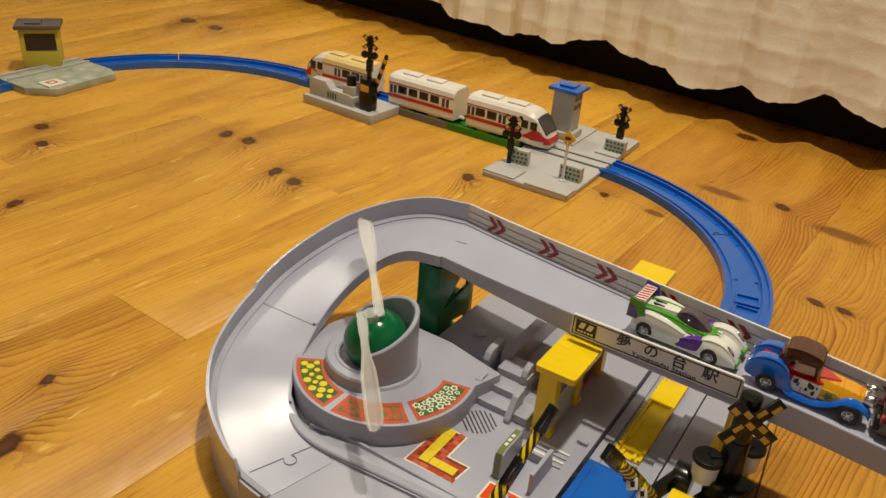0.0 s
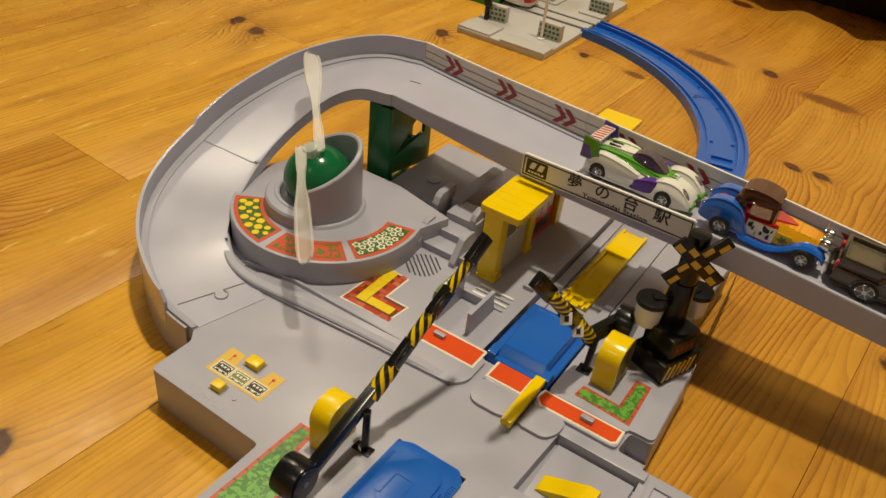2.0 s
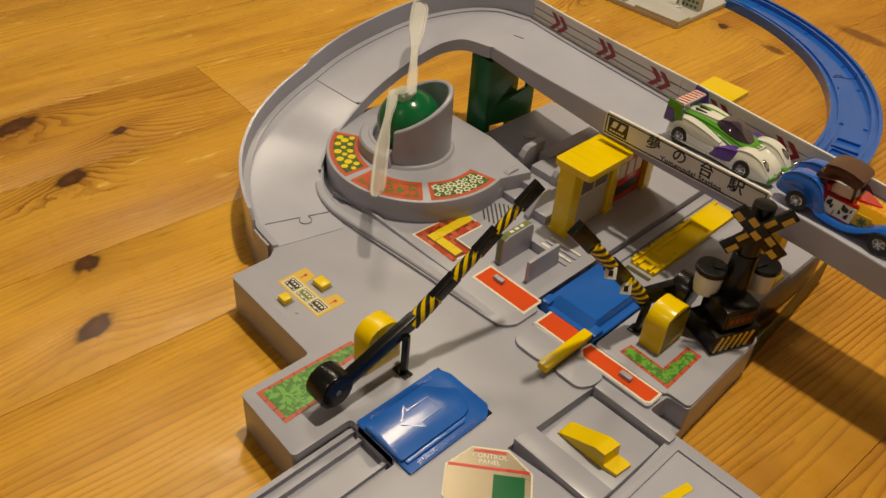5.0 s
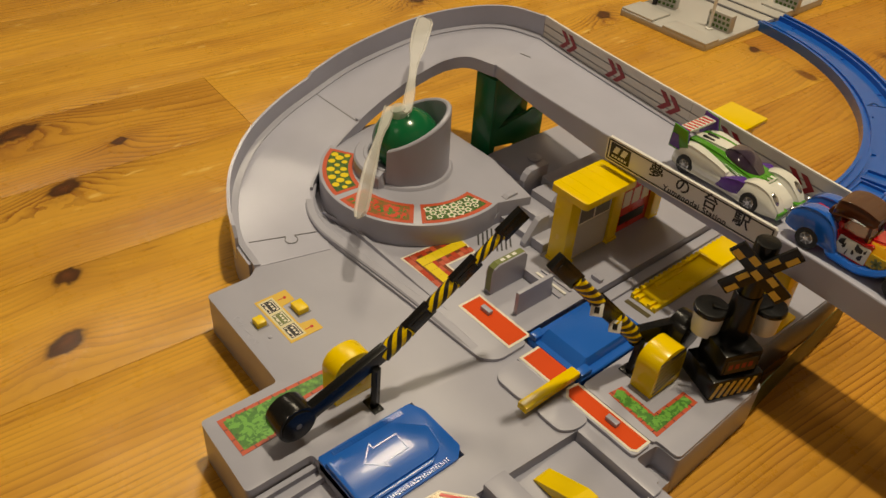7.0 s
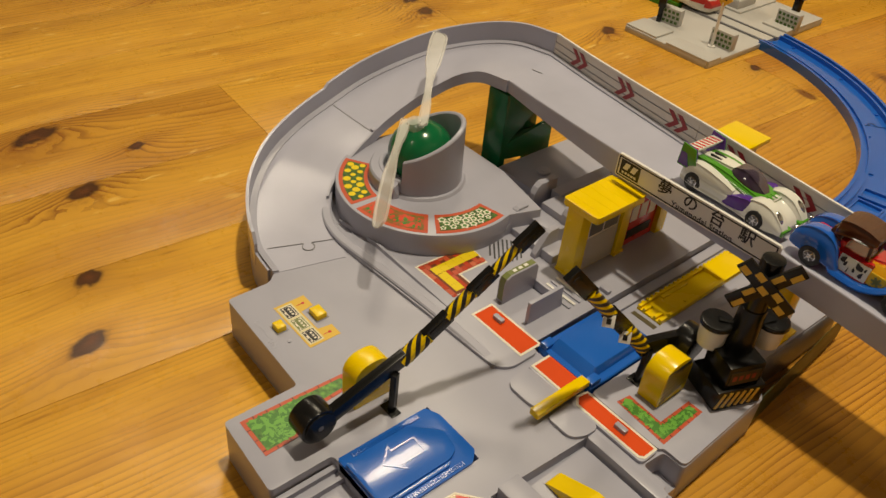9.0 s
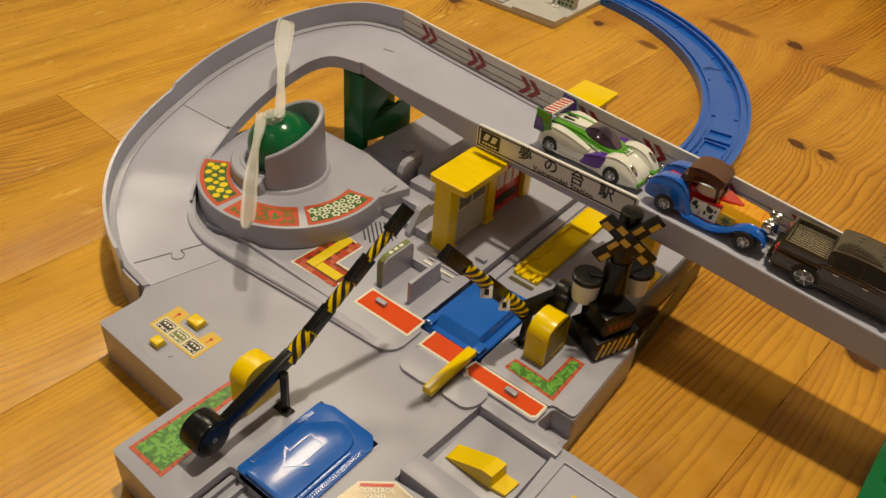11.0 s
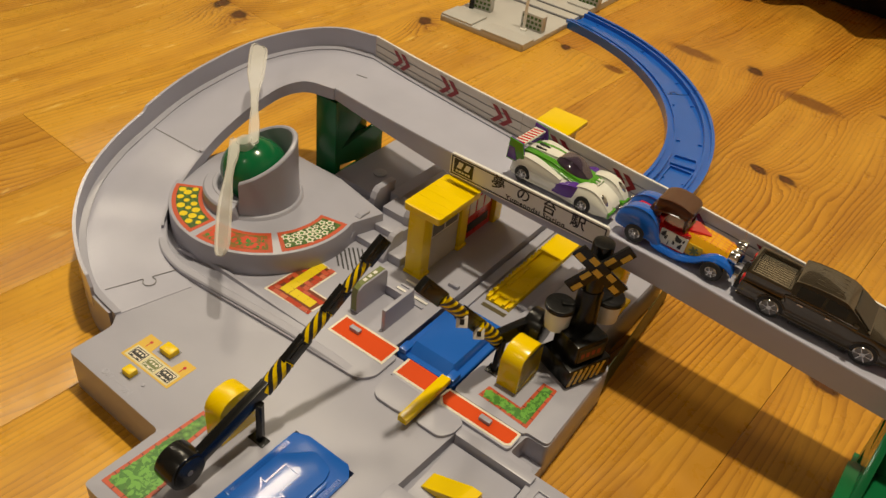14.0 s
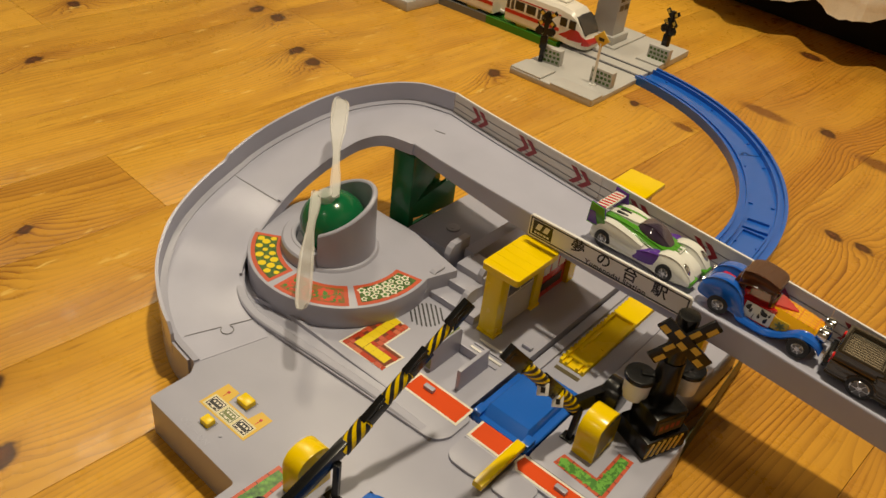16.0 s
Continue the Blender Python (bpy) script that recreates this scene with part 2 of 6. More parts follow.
    sharp = math_node(tree, "POWER", lines, 3.2)
    streak = math_node(tree, "POWER", fine.outputs[0], 2.0)
    cloud = node(tree, "ShaderNodeTexNoise", Scale=1.0, Detail=3.0)
    broad = tree.nodes.new("ShaderNodeCombineXYZ")
    tree.links.new(math_node(tree, "MULTIPLY", phase, 26.0), broad.inputs[0])
    tree.links.new(math_node(tree, "MULTIPLY", y, 4.0), broad.inputs[1])
    tree.links.new(math_node(tree, "MULTIPLY", rnd, 11.0), broad.inputs[2])
    tree.links.new(broad.outputs[0], cloud.inputs["Vector"])
    force = node(tree, "ShaderNodeMapRange")
    force.inputs["From Min"].default_value, force.inputs["From Max"].default_value = 0.38, 0.66
    tree.links.new(cloud.outputs[0], force.inputs["Value"])
    grain = math_node(tree, "ADD", math_node(tree, "MULTIPLY", math_node(tree, "MULTIPLY", sharp, figure), math_node(tree, "MULTIPLY_ADD", force.outputs[0], 0.70, 0.30)), math_node(tree, "MULTIPLY", streak, math_node(tree, "MULTIPLY_ADD", figure, 0.45, 0.12)))
    tone = mix_colour(tree, dull, (0.80, 0.425, 0.047), (0.42, 0.175, 0.018))
    tone = mix_colour(tree, ruddy, tone, (0.46, 0.150, 0.016))
    patch = mix_colour(tree, math_node(tree, "MULTIPLY", math_node(tree, "SUBTRACT", 1.0, force.outputs[0]), 0.42), tone, (0.76, 0.42, 0.055))
    band = node(tree, "ShaderNodeTexNoise", Scale=1.0, Detail=4.0, Roughness=0.6)
    wide = tree.nodes.new("ShaderNodeCombineXYZ")
    tree.links.new(math_node(tree, "MULTIPLY", phase, 38.0), wide.inputs[0])
    tree.links.new(math_node(tree, "MULTIPLY", y, 5.5), wide.inputs[1])
    tree.links.new(math_node(tree, "MULTIPLY", rnd, 23.0), wide.inputs[2])
    tree.links.new(wide.outputs[0], band.inputs["Vector"])
    dusk = node(tree, "ShaderNodeMapRange")
    dusk.inputs["From Min"].default_value, dusk.inputs["From Max"].default_value, dusk.inputs["To Max"].default_value = 0.46, 0.72, 0.62
    tree.links.new(band.outputs[0], dusk.inputs["Value"])
    patch = mix_colour(tree, dusk.outputs[0], patch, (0.38, 0.155, 0.019))
    patch = mix_colour(tree, math_node(tree, "MINIMUM", math_node(tree, "MULTIPLY", grain, 0.95), 0.9), patch, (0.20, 0.066, 0.008))
    patch = mix_colour(tree, math_node(tree, "MINIMUM", math_node(tree, "MULTIPLY", flame, math_node(tree, "ADD", math_node(tree, "MULTIPLY", sharp, 1.2), math_node(tree, "MULTIPLY", streak, 0.45))), 0.85), patch, (0.24, 0.078, 0.010))
    edge = node(tree, "ShaderNodeMapRange")
    edge.inputs["From Min"].default_value, edge.inputs["From Max"].default_value = 0.36, 0.56
    tree.links.new(core, edge.inputs["Value"])
    halo = math_node(tree, "MULTIPLY", math_node(tree, "POWER", core, 1.05), 0.85)
    ringed = mix_colour(tree, halo, patch, (0.20, 0.065, 0.010))
    heart = mix_colour(tree, math_node(tree, "MULTIPLY", math_node(tree, "POWER", core, 3.0), math_node(tree, "MULTIPLY_ADD", wob.outputs[0], 1.2, 0.1)), (0.034, 0.011, 0.004), (0.15, 0.046, 0.013))
    knot = mix_colour(tree, math_node(tree, "MULTIPLY", edge.outputs[0], 0.94), ringed, heart)
    blade_edge = node(tree, "ShaderNodeMapRange")
    blade_edge.inputs["From Min"].default_value, blade_edge.inputs["From Max"].default_value, blade_edge.inputs["To Max"].default_value = 0.34, 0.62, 0.85
    tree.links.new(spike, blade_edge.inputs["Value"])
    knot = mix_colour(tree, blade_edge.outputs[0], knot, (0.17, 0.058, 0.012))
    dash = node(tree, "ShaderNodeTexNoise", Scale=1.0, Detail=2.0)
    thin = tree.nodes.new("ShaderNodeCombineXYZ")
    tree.links.new(math_node(tree, "MULTIPLY", phase, 420.0), thin.inputs[0])
    tree.links.new(math_node(tree, "MULTIPLY", y, 42.0), thin.inputs[1])
    tree.links.new(math_node(tree, "MULTIPLY", rnd, 31.0), thin.inputs[2])
    tree.links.new(thin.outputs[0], dash.inputs["Vector"])
    pore = node(tree, "ShaderNodeMapRange")
    pore.inputs["From Min"].default_value, pore.inputs["From Max"].default_value, pore.inputs["To Max"].default_value = 0.62, 0.78, 0.55
    tree.links.new(dash.outputs[0], pore.inputs["Value"])
    knot = mix_colour(tree, pore.outputs[0], knot, (0.26, 0.095, 0.012))
    # Pale scuffs on the left boards, their glare put into the colour.
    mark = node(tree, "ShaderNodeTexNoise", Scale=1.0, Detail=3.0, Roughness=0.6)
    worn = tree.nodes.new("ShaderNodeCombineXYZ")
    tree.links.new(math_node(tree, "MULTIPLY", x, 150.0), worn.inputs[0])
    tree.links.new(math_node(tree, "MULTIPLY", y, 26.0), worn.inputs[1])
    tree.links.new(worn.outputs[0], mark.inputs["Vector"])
    scuff_glare = node(tree, "ShaderNodeMapRange")
    scuff_glare.inputs["From Min"].default_value, scuff_glare.inputs["From Max"].default_value, scuff_glare.inputs["To Max"].default_value = 0.645, 0.70, 0.6
    tree.links.new(mark.outputs[0], scuff_glare.inputs["Value"])
    left_side = node(tree, "ShaderNodeMapRange")
    left_side.inputs["From Min"].default_value, left_side.inputs["From Max"].default_value = -0.12, -0.22
    tree.links.new(x, left_side.inputs["Value"])
    knot = mix_colour(tree, math_node(tree, "MULTIPLY", scuff_glare.outputs[0], left_side.outputs[0]), knot, (0.86, 0.58, 0.16))
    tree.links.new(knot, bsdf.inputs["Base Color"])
    scuff = node(tree, "ShaderNodeTexNoise", Scale=60.0, Detail=6.0, Roughness=0.7)
    tree.links.new(pos, scuff.inputs["Vector"])
    tree.links.new(math_node(tree, "MULTIPLY_ADD", scuff.outputs[0], 0.46, 0.08), bsdf.inputs["Roughness"])
    bump = node(tree, "ShaderNodeBump", Strength=0.5, Distance=0.0004)
    tree.links.new(math_node(tree, "ADD", math_node(tree, "MULTIPLY", grain, -0.6), math_node(tree, "MULTIPLY", scuff.outputs[0], 0.8)), bump.inputs["Height"])
    tree.links.new(bump.outputs[0], bsdf.inputs["Normal"])
    bsdf.inputs["Specular IOR Level"].default_value = 0.34
    return mat


PINE = pine()
bm = B()
box(bm, -1500, -1700, -30, 1000, 1900, -6, 0)
floor = single("floor", bm, GREY_DARK, "oiled pine board floor with dark knots", "floor", "structure")
rng = random.Random(7)
for x0, x1 in zip(EDGES, EDGES[1:]):
    cuts = [-1760, *sorted(rng.uniform(-1600, 1800) for _ in range(2)), 1960]
    if -330 < x0 < -320:
        cuts = [-1760, -86, 1960]
    elif -160 < x0 < -150:
        cuts = [-1760, -20, 352, 1960]
    elif -70 < x0 < -60:
        cuts = [-1760, -40, 1340, 1960]
    elif 0 < x0 < 60:
        cuts = [-1760, -1100, 1240, 1960]
    for y0, y1 in zip(cuts, cuts[1:]):
        bm = B()
        box(bm, x0 + 0.1, y0 + 0.1, -8, x1 - 0.1, y1 - 0.1, 0, 0.3, pose(0, 0, 0, 0, 0, -3.5))
        plank = part("floor_plank", bm, PINE, floor)
        knotty = x0 > -100
        plank.color = (rng.uniform(0.16, 0.40) if knotty else rng.uniform(0.0, 0.26), rng.uniform(0.80, 1.0) if knotty else rng.uniform(0.5, 0.76), rng.uniform(0.30, 0.5) if knotty else rng.uniform(0.0, 0.10), 1)
        if -330 < x0 < -320 and y1 < 0:
            plank.color = (0.38, 0.66, 0.14, 1)
        if -160 < x0 < -60 and y1 < 0:
            plank.color = (0.06, 0.55, 0.05, 1)
        elif -160 < x0 < -150 and y0 > 0:
            plank.color = (0.55, 0.8, 0.4, 1)
        elif -70 < x0 < -60:
            plank.color = (0.50, 1.05, 0.45, 1)
        elif -250 < x0 < -160:
            plank.color = (0.30, 0.55, 0.10, 1)

# ---- room shell: unseen, added; wall tone lowered to limit bounced light ----
DIM_WALL = plastic("wall_dim_tone", (0.25, 0.228, 0.205), 0.75, grain=200)
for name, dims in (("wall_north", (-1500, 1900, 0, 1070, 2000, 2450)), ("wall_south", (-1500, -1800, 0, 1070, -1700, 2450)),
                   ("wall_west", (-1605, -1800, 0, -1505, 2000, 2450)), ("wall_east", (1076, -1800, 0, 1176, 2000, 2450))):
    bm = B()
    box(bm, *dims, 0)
    single(name, bm, DIM_WALL, "plain unseen room wall, toned down to limit bounced light", "wall", "structure")
# Unseen ceiling, coloured dark so that glossy tops reflect less haze.
bm = B()
box(bm, -1605, -1800, 2452, 1176, 2000, 2500, 0)
single("ceiling", bm, plastic("ceiling_dark_tone", (0.11, 0.075, 0.045), 0.6, grain=200), "plain unseen ceiling, dark to cut reflections on glossy tops", "ceiling", "structure")

# ---- playset base ----
station = thing("toy_station", "grey plastic toy railway station base with level crossing", "toy")
OUT = [(-81, -190), (-12, -192), (-12, -229), (30, -231), (30, -201), (60, -201), (60, -300), (360, -300), (360, -100), (126, -100),
       (125.8, -97), (113, -97), (114, -84), (125, -84), (122.8, -18.2), (109, -17.4), (110.5, 82), (72, 82), (72, -86), (33, -86), (33, 82), (-90, 82), (-90, 12.5), (-137, 9), (-143, -40), (-138, -100),
       (-118, -138), (-87, -159), (-81, -166)]
bm = B()
plate(bm, soft(OUT, 2.5), 0, 23.5, [[(33, -200), (68, -200), (68, -152), (33, -152)], [(85, -161), (130, -156), (128, -107), (88, -105)]], 0.7)
part("base", bm, GREY, station)
bm = B()
for dims in ((33.5, -85.5, 71.5, 82), (31, -300, 59, -201.5), (33.5, -199.5, 67.5, -152.5), (86, -160, 129, -106), (113.2, -96.8, 125, -84.2)):
    box(bm, dims[0], dims[1], 0.2, dims[2], dims[3], 11, 0)
part("base_floor", bm, GREY, station)

# ---- curved ramp ----
ramp = thing("toy_road_ramp", "grey plastic curved toy road ramp with guard wall", "toy road")
OUTER = [(-86, -161, 23.8), (-112, -157, 24.4), (-141, -143, 26.5), (-161, -127, 29.5), (-177, -107, 33.5), (-187, -82, 39.5), (-192, -55, 46), (-193.5, -31, 53),
         (-189, -7, 61), (-179, 21, 70), (-160, 44, 78.0), (-137, 58, 83.4), (-110, 63, 85.4)]
INNER = [(-76, -121, 23.8), (-94, -113.5, 24.4), (-109, -109, 26.5), (-123, -103, 29.5), (-133, -90, 33.5), (-139, -75, 39.5), (-145.5, -54, 46.3), (-147.6, -35.5, 53.5),
         (-146.3, -18.2, 61), (-141, -4.5, 69), (-131.5, 4.5, 77), (-118, 10, 82.6), (-97, 11, 85.4)]
o, i = spline(OUTER, 8), spline(INNER, 8)
bm = B()
loft(bm, [[a, b, b - Vector((0, 0, min(7, b.z - 0.3))), a - Vector((0, 0, min(7, a.z - 0.3)))] for a, b in zip(o, i)])
part("roadway", bm, GREY_GLOSSY, ramp)


def wall_rise(k):
    """Height of the guard wall above the road, with a notch at the joint of its two lengths."""
    return 14.0 if k >= 48 else 11.8


sec = [(0.0, 0), (0.0, 1), (-1.8, 1), (-1.8, -8), (0.0, -8)]
for lo, hi in ((6, 49), (48, len(o))):
    bm = B()
    run = list(zip(o, sideways(o)))[lo:hi]
    loft(bm, [[p + s * u + Vector((0, 0, v * (wall_rise(lo + k) * min(1, (k + 1) / 2 if lo == 6 else 1) if v > 0 else 1))) for u, v in sec] for k, (p, s) in enumerate(run)])
    part("guard_wall", bm, GREY_GLOSSY, ramp)
bm = B()
loft(bm, [[p + s * -1.6, p - s * 0.1, Vector(((p - s * 0.1).x, (p - s * 0.1).y, 0)), Vector(((p - s * 1.6).x, (p - s * 1.6).y, 0))] for p, s in list(zip(o, sideways(o)))[1:47]])
part("skirt", bm, GREY, ramp)

# ---- bridge ----
bridge = thing("toy_bridge", "grey plastic toy road bridge with clear chevron guard wall", "toy road")
NEAR = [(-97, 11, 85.4), (-62, 7.6, 85.0), (-20, 4.9, 84.3), (35, 2.2, 83.5), (116, 1.5, 81.8), (181, 1.5, 77.0), (244, 1.5, 72.4), (319, 1.5, 66.6)]
FAR = [(-110, 63, 85.4), (-70.5, 57, 85.0), (-18, 51, 84.2), (34, 46.5, 82.6), (111, 42, 78.9), (180, 40, 76.2), (245, 38, 72.3), (321, 36, 66.3)]
n, f = spline(NEAR, 6), spline(FAR, 6)
UP = Vector((0, 0, 1))


def clear_plastic(name, colour, through_part, rough=0.2):
    """Thin see-through plastic with a faint haze."""
    mat, tree, bsdf = nodes(name)
    bsdf.inputs["Base Color"].default_value = (*colour, 1)
    bsdf.inputs["Roughness"].default_value = rough
    clear = tree.nodes.new("ShaderNodeBsdfTransparent")
    mixer = tree.nodes.new("ShaderNodeMixShader")
    noise_tex = node(tree, "ShaderNodeTexNoise", Scale=120.0, Detail=2.0)
    tree.links.new(math_node(tree, "MULTIPLY_ADD", noise_tex.outputs[0], 0.14, through_part - 0.07), mixer.inputs[0])
    tree.links.new(bsdf.outputs[0], mixer.inputs[1])
    tree.links.new(clear.outputs[0], mixer.inputs[2])
    tree.links.new(mixer.outputs[0], tree.nodes["Material Output"].inputs[0])
    return mat


CLEAR = clear_plastic("clear_wall_plastic", (0.72, 0.70, 0.68), 0.18)
BLADE = clear_plastic("frosted_blade_plastic", (0.84, 0.83, 0.79), 0.60, 0.30)
GLASS = plastic("dark_window", (0.02, 0.018, 0.016), 0.12)
SMOKE = plastic("smoked_window", (0.06, 0.055, 0.05), 0.15)


def speckle(name, a, b, scale, edge=0.5):
    """Printed foliage or brick: two inks broken up in patches."""
    mat, tree, bsdf = nodes(name)
    pos = tree.nodes.new("ShaderNodeTexCoord").outputs["Object"]
    v = node(tree, "ShaderNodeTexVoronoi", Scale=scale)
    w = node(tree, "ShaderNodeTexNoise", Scale=scale * 1.7, Detail=3.0)
    tree.links.new(pos, v.inputs["Vector"])
    tree.links.new(pos, w.inputs["Vector"])
    fac = math_node(tree, "SMOOTH_MIN", math_node(tree, "MULTIPLY", v.outputs["Distance"], 1.3), math_node(tree, "MULTIPLY", w.outputs[0], 1.5), 0.3)
    tree.links.new(mix_colour(tree, fac, a, b), bsdf.inputs["Base Color"])
    bsdf.inputs["Roughness"].default_value = 0.4
    return mat


LEAVES = speckle("printed_leaves", (0.16, 0.42, 0.05), (0.008, 0.055, 0.008), 330)
SOIL = speckle("printed_bed_green", (0.10, 0.22, 0.02), (0.015, 0.05, 0.01), 500)
REDBED = speckle("printed_red_flowers", (0.58, 0.05, 0.02), (0.05, 0.16, 0.02), 260)
BRICK = plastic("printed_brick_red", (0.50, 0.05, 0.015), 0.45, 0.25, vary=0.15)
BRICK2 = plastic("printed_brick_brown", (0.20, 0.05, 0.018), 0.45, 0.25, vary=0.2)
BRICK3 = plastic("printed_brick_pink", (0.60, 0.15, 0.07), 0.45, 0.25, vary=0.1)
BORDER = plastic("printed_border_red", (0.56, 0.085, 0.03), 0.4, vary=0.15)
PANEL_Y = plastic("panel_yellow", (0.72, 0.46, 0.06), 0.45)
PANEL_P = plastic("panel_pale", (0.68, 0.62, 0.36), 0.45)
PETAL_Y = plastic("petal_yellow", (0.80, 0.60, 0.02), 0.45, 0.25)
PETAL_W = plastic("petal_white", (0.75, 0.72, 0.60), 0.4)
PETAL_R = plastic("petal_red", (0.62, 0.06, 0.02), 0.4)
OLIVE = plastic("olive_display", (0.17, 0.20, 0.06), 0.35)


def rect(x0, y0, x1, y1):
    return [(x0, y0), (x1, y0), (x1, y1), (x0, y1)]


def arc_pts(cx, cy, r, a0, a1, k):
    return [(cx + r * math.cos(radians(a0 + (a1 - a0) * j / k)), cy + r * math.sin(radians(a0 + (a1 - a0) * j / k))) for j in range(k + 1)]


def text_bm(body, size, spacing=1.0, bold=0.0):
    """Lettering in the built-in font as a thin mesh, centred, in millimetres."""
    curve = bpy.data.curves.new("lettering", "FONT")
    curve.body, curve.size, curve.align_x, curve.align_y, curve.extrude, curve.space_character = body, size, "CENTER", "CENTER", 0.06, spacing
    curve.resolution_u = 3
    curve.offset = bold
    ob = bpy.data.objects.new("lettering", curve)
    scene.collection.objects.link(ob)
    bpy.context.view_layer.update()
    data = bpy.data.meshes.new_from_object(ob.evaluated_get(bpy.context.evaluated_depsgraph_get()))
    bm = B()
    bm.from_mesh(data)
    bpy.data.meshes.remove(data)
    bpy.data.objects.remove(ob)
    bpy.data.curves.remove(curve)
    return bm


# ---- bridge: deck, beam, clear wall, chevrons, name board ----
bm = B()
loft(bm, [[b, a, a - 6 * UP, b - 6 * UP] for a, b in zip(n, f)])
part("deck", bm, GREY_GLOSSY, bridge)
bm = B()


def beam_depth(x):
    """How far the side beam hangs below the deck: shallow by the bend, deeper along the span."""
    return 6.6 + 5.4 * min(1, max(0, (x + 97) / 110))


loft(bm, [[p + Vector((0, 0, h)), p + Vector((0, 1.6, h)), p + Vector((0, 1.8, 0.2)), p + Vector((0, 1.8, -d)), p + Vector((0, -0.3, -d)), p + Vector((0, -0.3, h - 0.6))] for p, h, d in ((p, 0.9 + 1.7 * min(1, max(0, (p.x + 97) / 110)), beam_depth(p.x)) for p in n)])
part("side_beam", bm, GREY_GLOSSY, bridge)
bm = B()
loft(bm, [[p + Vector((0, -3.5, -0.05)), p + Vector((0, -3.5, 0.9)), p + Vector((0, 1.8, 1.6)), p + Vector((0, 1.8, -9.2))] for p in f])
part("kerb", bm, GREY, bridge)


def wall_top(x):
    return 99.7 - max(x - 22, 0) * 0.032 - max(x - 111, 0) * 0.042


def far_at(x):
    for a, b in zip(f, f[1:]):
        if a.x <= x <= b.x:
            t = (x - a.x) / (b.x - a.x)
            return a.lerp(b, t)
    return f[-1].copy()


for k, (xa, xb) in enumerate(((-109.5, 12.3), (12.5, 150.3), (150.5, 320.5))):
    bm = B()
    run = [far_at(xa), *(p for p in f if xa + 1 < p.x < xb - 1), far_at(xb)]
    loft(bm, [[p + Vector((0, 0, 0.5)), p + Vector((0, 0.9, 0.5)), Vector((p.x, p.y + 0.9, wall_top(p.x))), Vector((p.x, p.y, wall_top(p.x)))] for p in run])
    wall = part("clear_wall", bm, CLEAR, bridge, "hazy clear plastic guard wall")
    bm = B()
    loft(bm, [[Vector((p.x, p.y - 0.2, wall_top(p.x) - 0.5)), Vector((p.x, p.y + 1.1, wall_top(p.x) - 0.5)), Vector((p.x, p.y + 1.1, wall_top(p.x) + 0.3)), Vector((p.x, p.y - 0.2, wall_top(p.x) + 0.3))] for p in run])
    part("wall_rim", bm, WHITE, wall)
    bm = B()
    for h in (0.3, 0.62):
        loft(bm, [[Vector((p.x, p.y - 0.25, p.z + h * (wall_top(p.x) - p.z) + e)) for e in (0, 0.5)] + [Vector((p.x, p.y + 0.1, p.z + h * (wall_top(p.x) - p.z) + e)) for e in (0.5, 0)] for p in run])
    part("wall_stripe", bm, GREY_DARK, wall)


for k in range(9):
    tip = -77.0 + 41.6 * k
    bm = B()
    for off in (0, -6.6):
        for s in (1, -1):
            pts = []
            for du, dv in ((0, 0), (-5.6, 5.2), (-9.4, 5.2), (-3.8, 0)):
                p = far_at(tip + off + du)
                mid = (p.z + wall_top(p.x)) / 2
                pts.append(Vector((p.x, p.y - 0.35, mid + s * dv)))
            tmp = bmesh.new()
            vs = [tmp.verts.new(q) for q in pts] + [tmp.verts.new(q + Vector((0, 0.2, 0))) for q in pts]
            for q in ((0, 1, 2, 3), (7, 6, 5, 4), (0, 4, 5, 1), (1, 5, 6, 2), (2, 6, 7, 3), (3, 7, 4, 0)):
                tmp.faces.new([vs[j] for j in q])
            bmesh.ops.recalc_face_normals(tmp, faces=tmp.faces)
            put(bm, tmp)
    part("chevron_mark", bm, MAROON, bridge, "dark red double chevron sticker")

bm = B()
plate(bm, [(1, 0), (96, 0), (97, 1), (97, 12.4), (96, 13.4), (1, 13.4), (0, 12.4), (0, 1)], -0.9, 0.9, (), 0.3)
bmesh.ops.transform(bm, matrix=pose(0, -1.2, 77.4, 90, 0, 0), verts=bm.verts)
board = part("name_board", bm, WHITE, bridge, "station name board with black lettering")
bm = B()
plate(bm, rect(1, 1, 96, 12.4), 0, 0.12, [rect(1.7, 1.7, 95.3, 11.7)])
plate(bm, rect(2.8, 2.4, 15.4, 11.2), 0, 0.12)
bmesh.ops.transform(bm, matrix=pose(0, -2.15, 77.4, 90, 0, 0), verts=bm.verts)
part("black_frame", bm, INK, board)
bm = B()
for x in (4.6, 9.4):
    plate(bm, [(x, 6.0), (x + 3.0, 6.0), (x + 4.4, 9.9), (x + 1.4, 9.9)], 0.1, 0.22)
for k in range(5):
    plate(bm, rect(4.3 + k * 2, 3.4, 5.7 + k * 2, 4.6), 0.1, 0.2)
bmesh.ops.transform(bm, matrix=pose(0, -2.15, 77.4, 90, 0, 0), verts=bm.verts)
part("emblem", bm, WHITE, board)
for ch, x in (("夢", 31.6), ("の", 47.4), ("台", 63.2), ("駅", 80.2)):
    bm = B()
    for j, (dx, dz) in enumerate(((-0.14, 0.05), (0.14, 0.05), (0, -0.12))):
        glyph = text_bm(ch, 8.8, 1.0, 0.0)
        bmesh.ops.transform(glyph, matrix=pose(x + dx, -2.2 - j * 0.02, 85.7 + dz, 90, 0, 0), verts=glyph.verts)
        put(bm, glyph)
    part("character", bm, INK, board)
bm = text_bm("Yumenodai Station", 4.3, 1.1, 0.08)
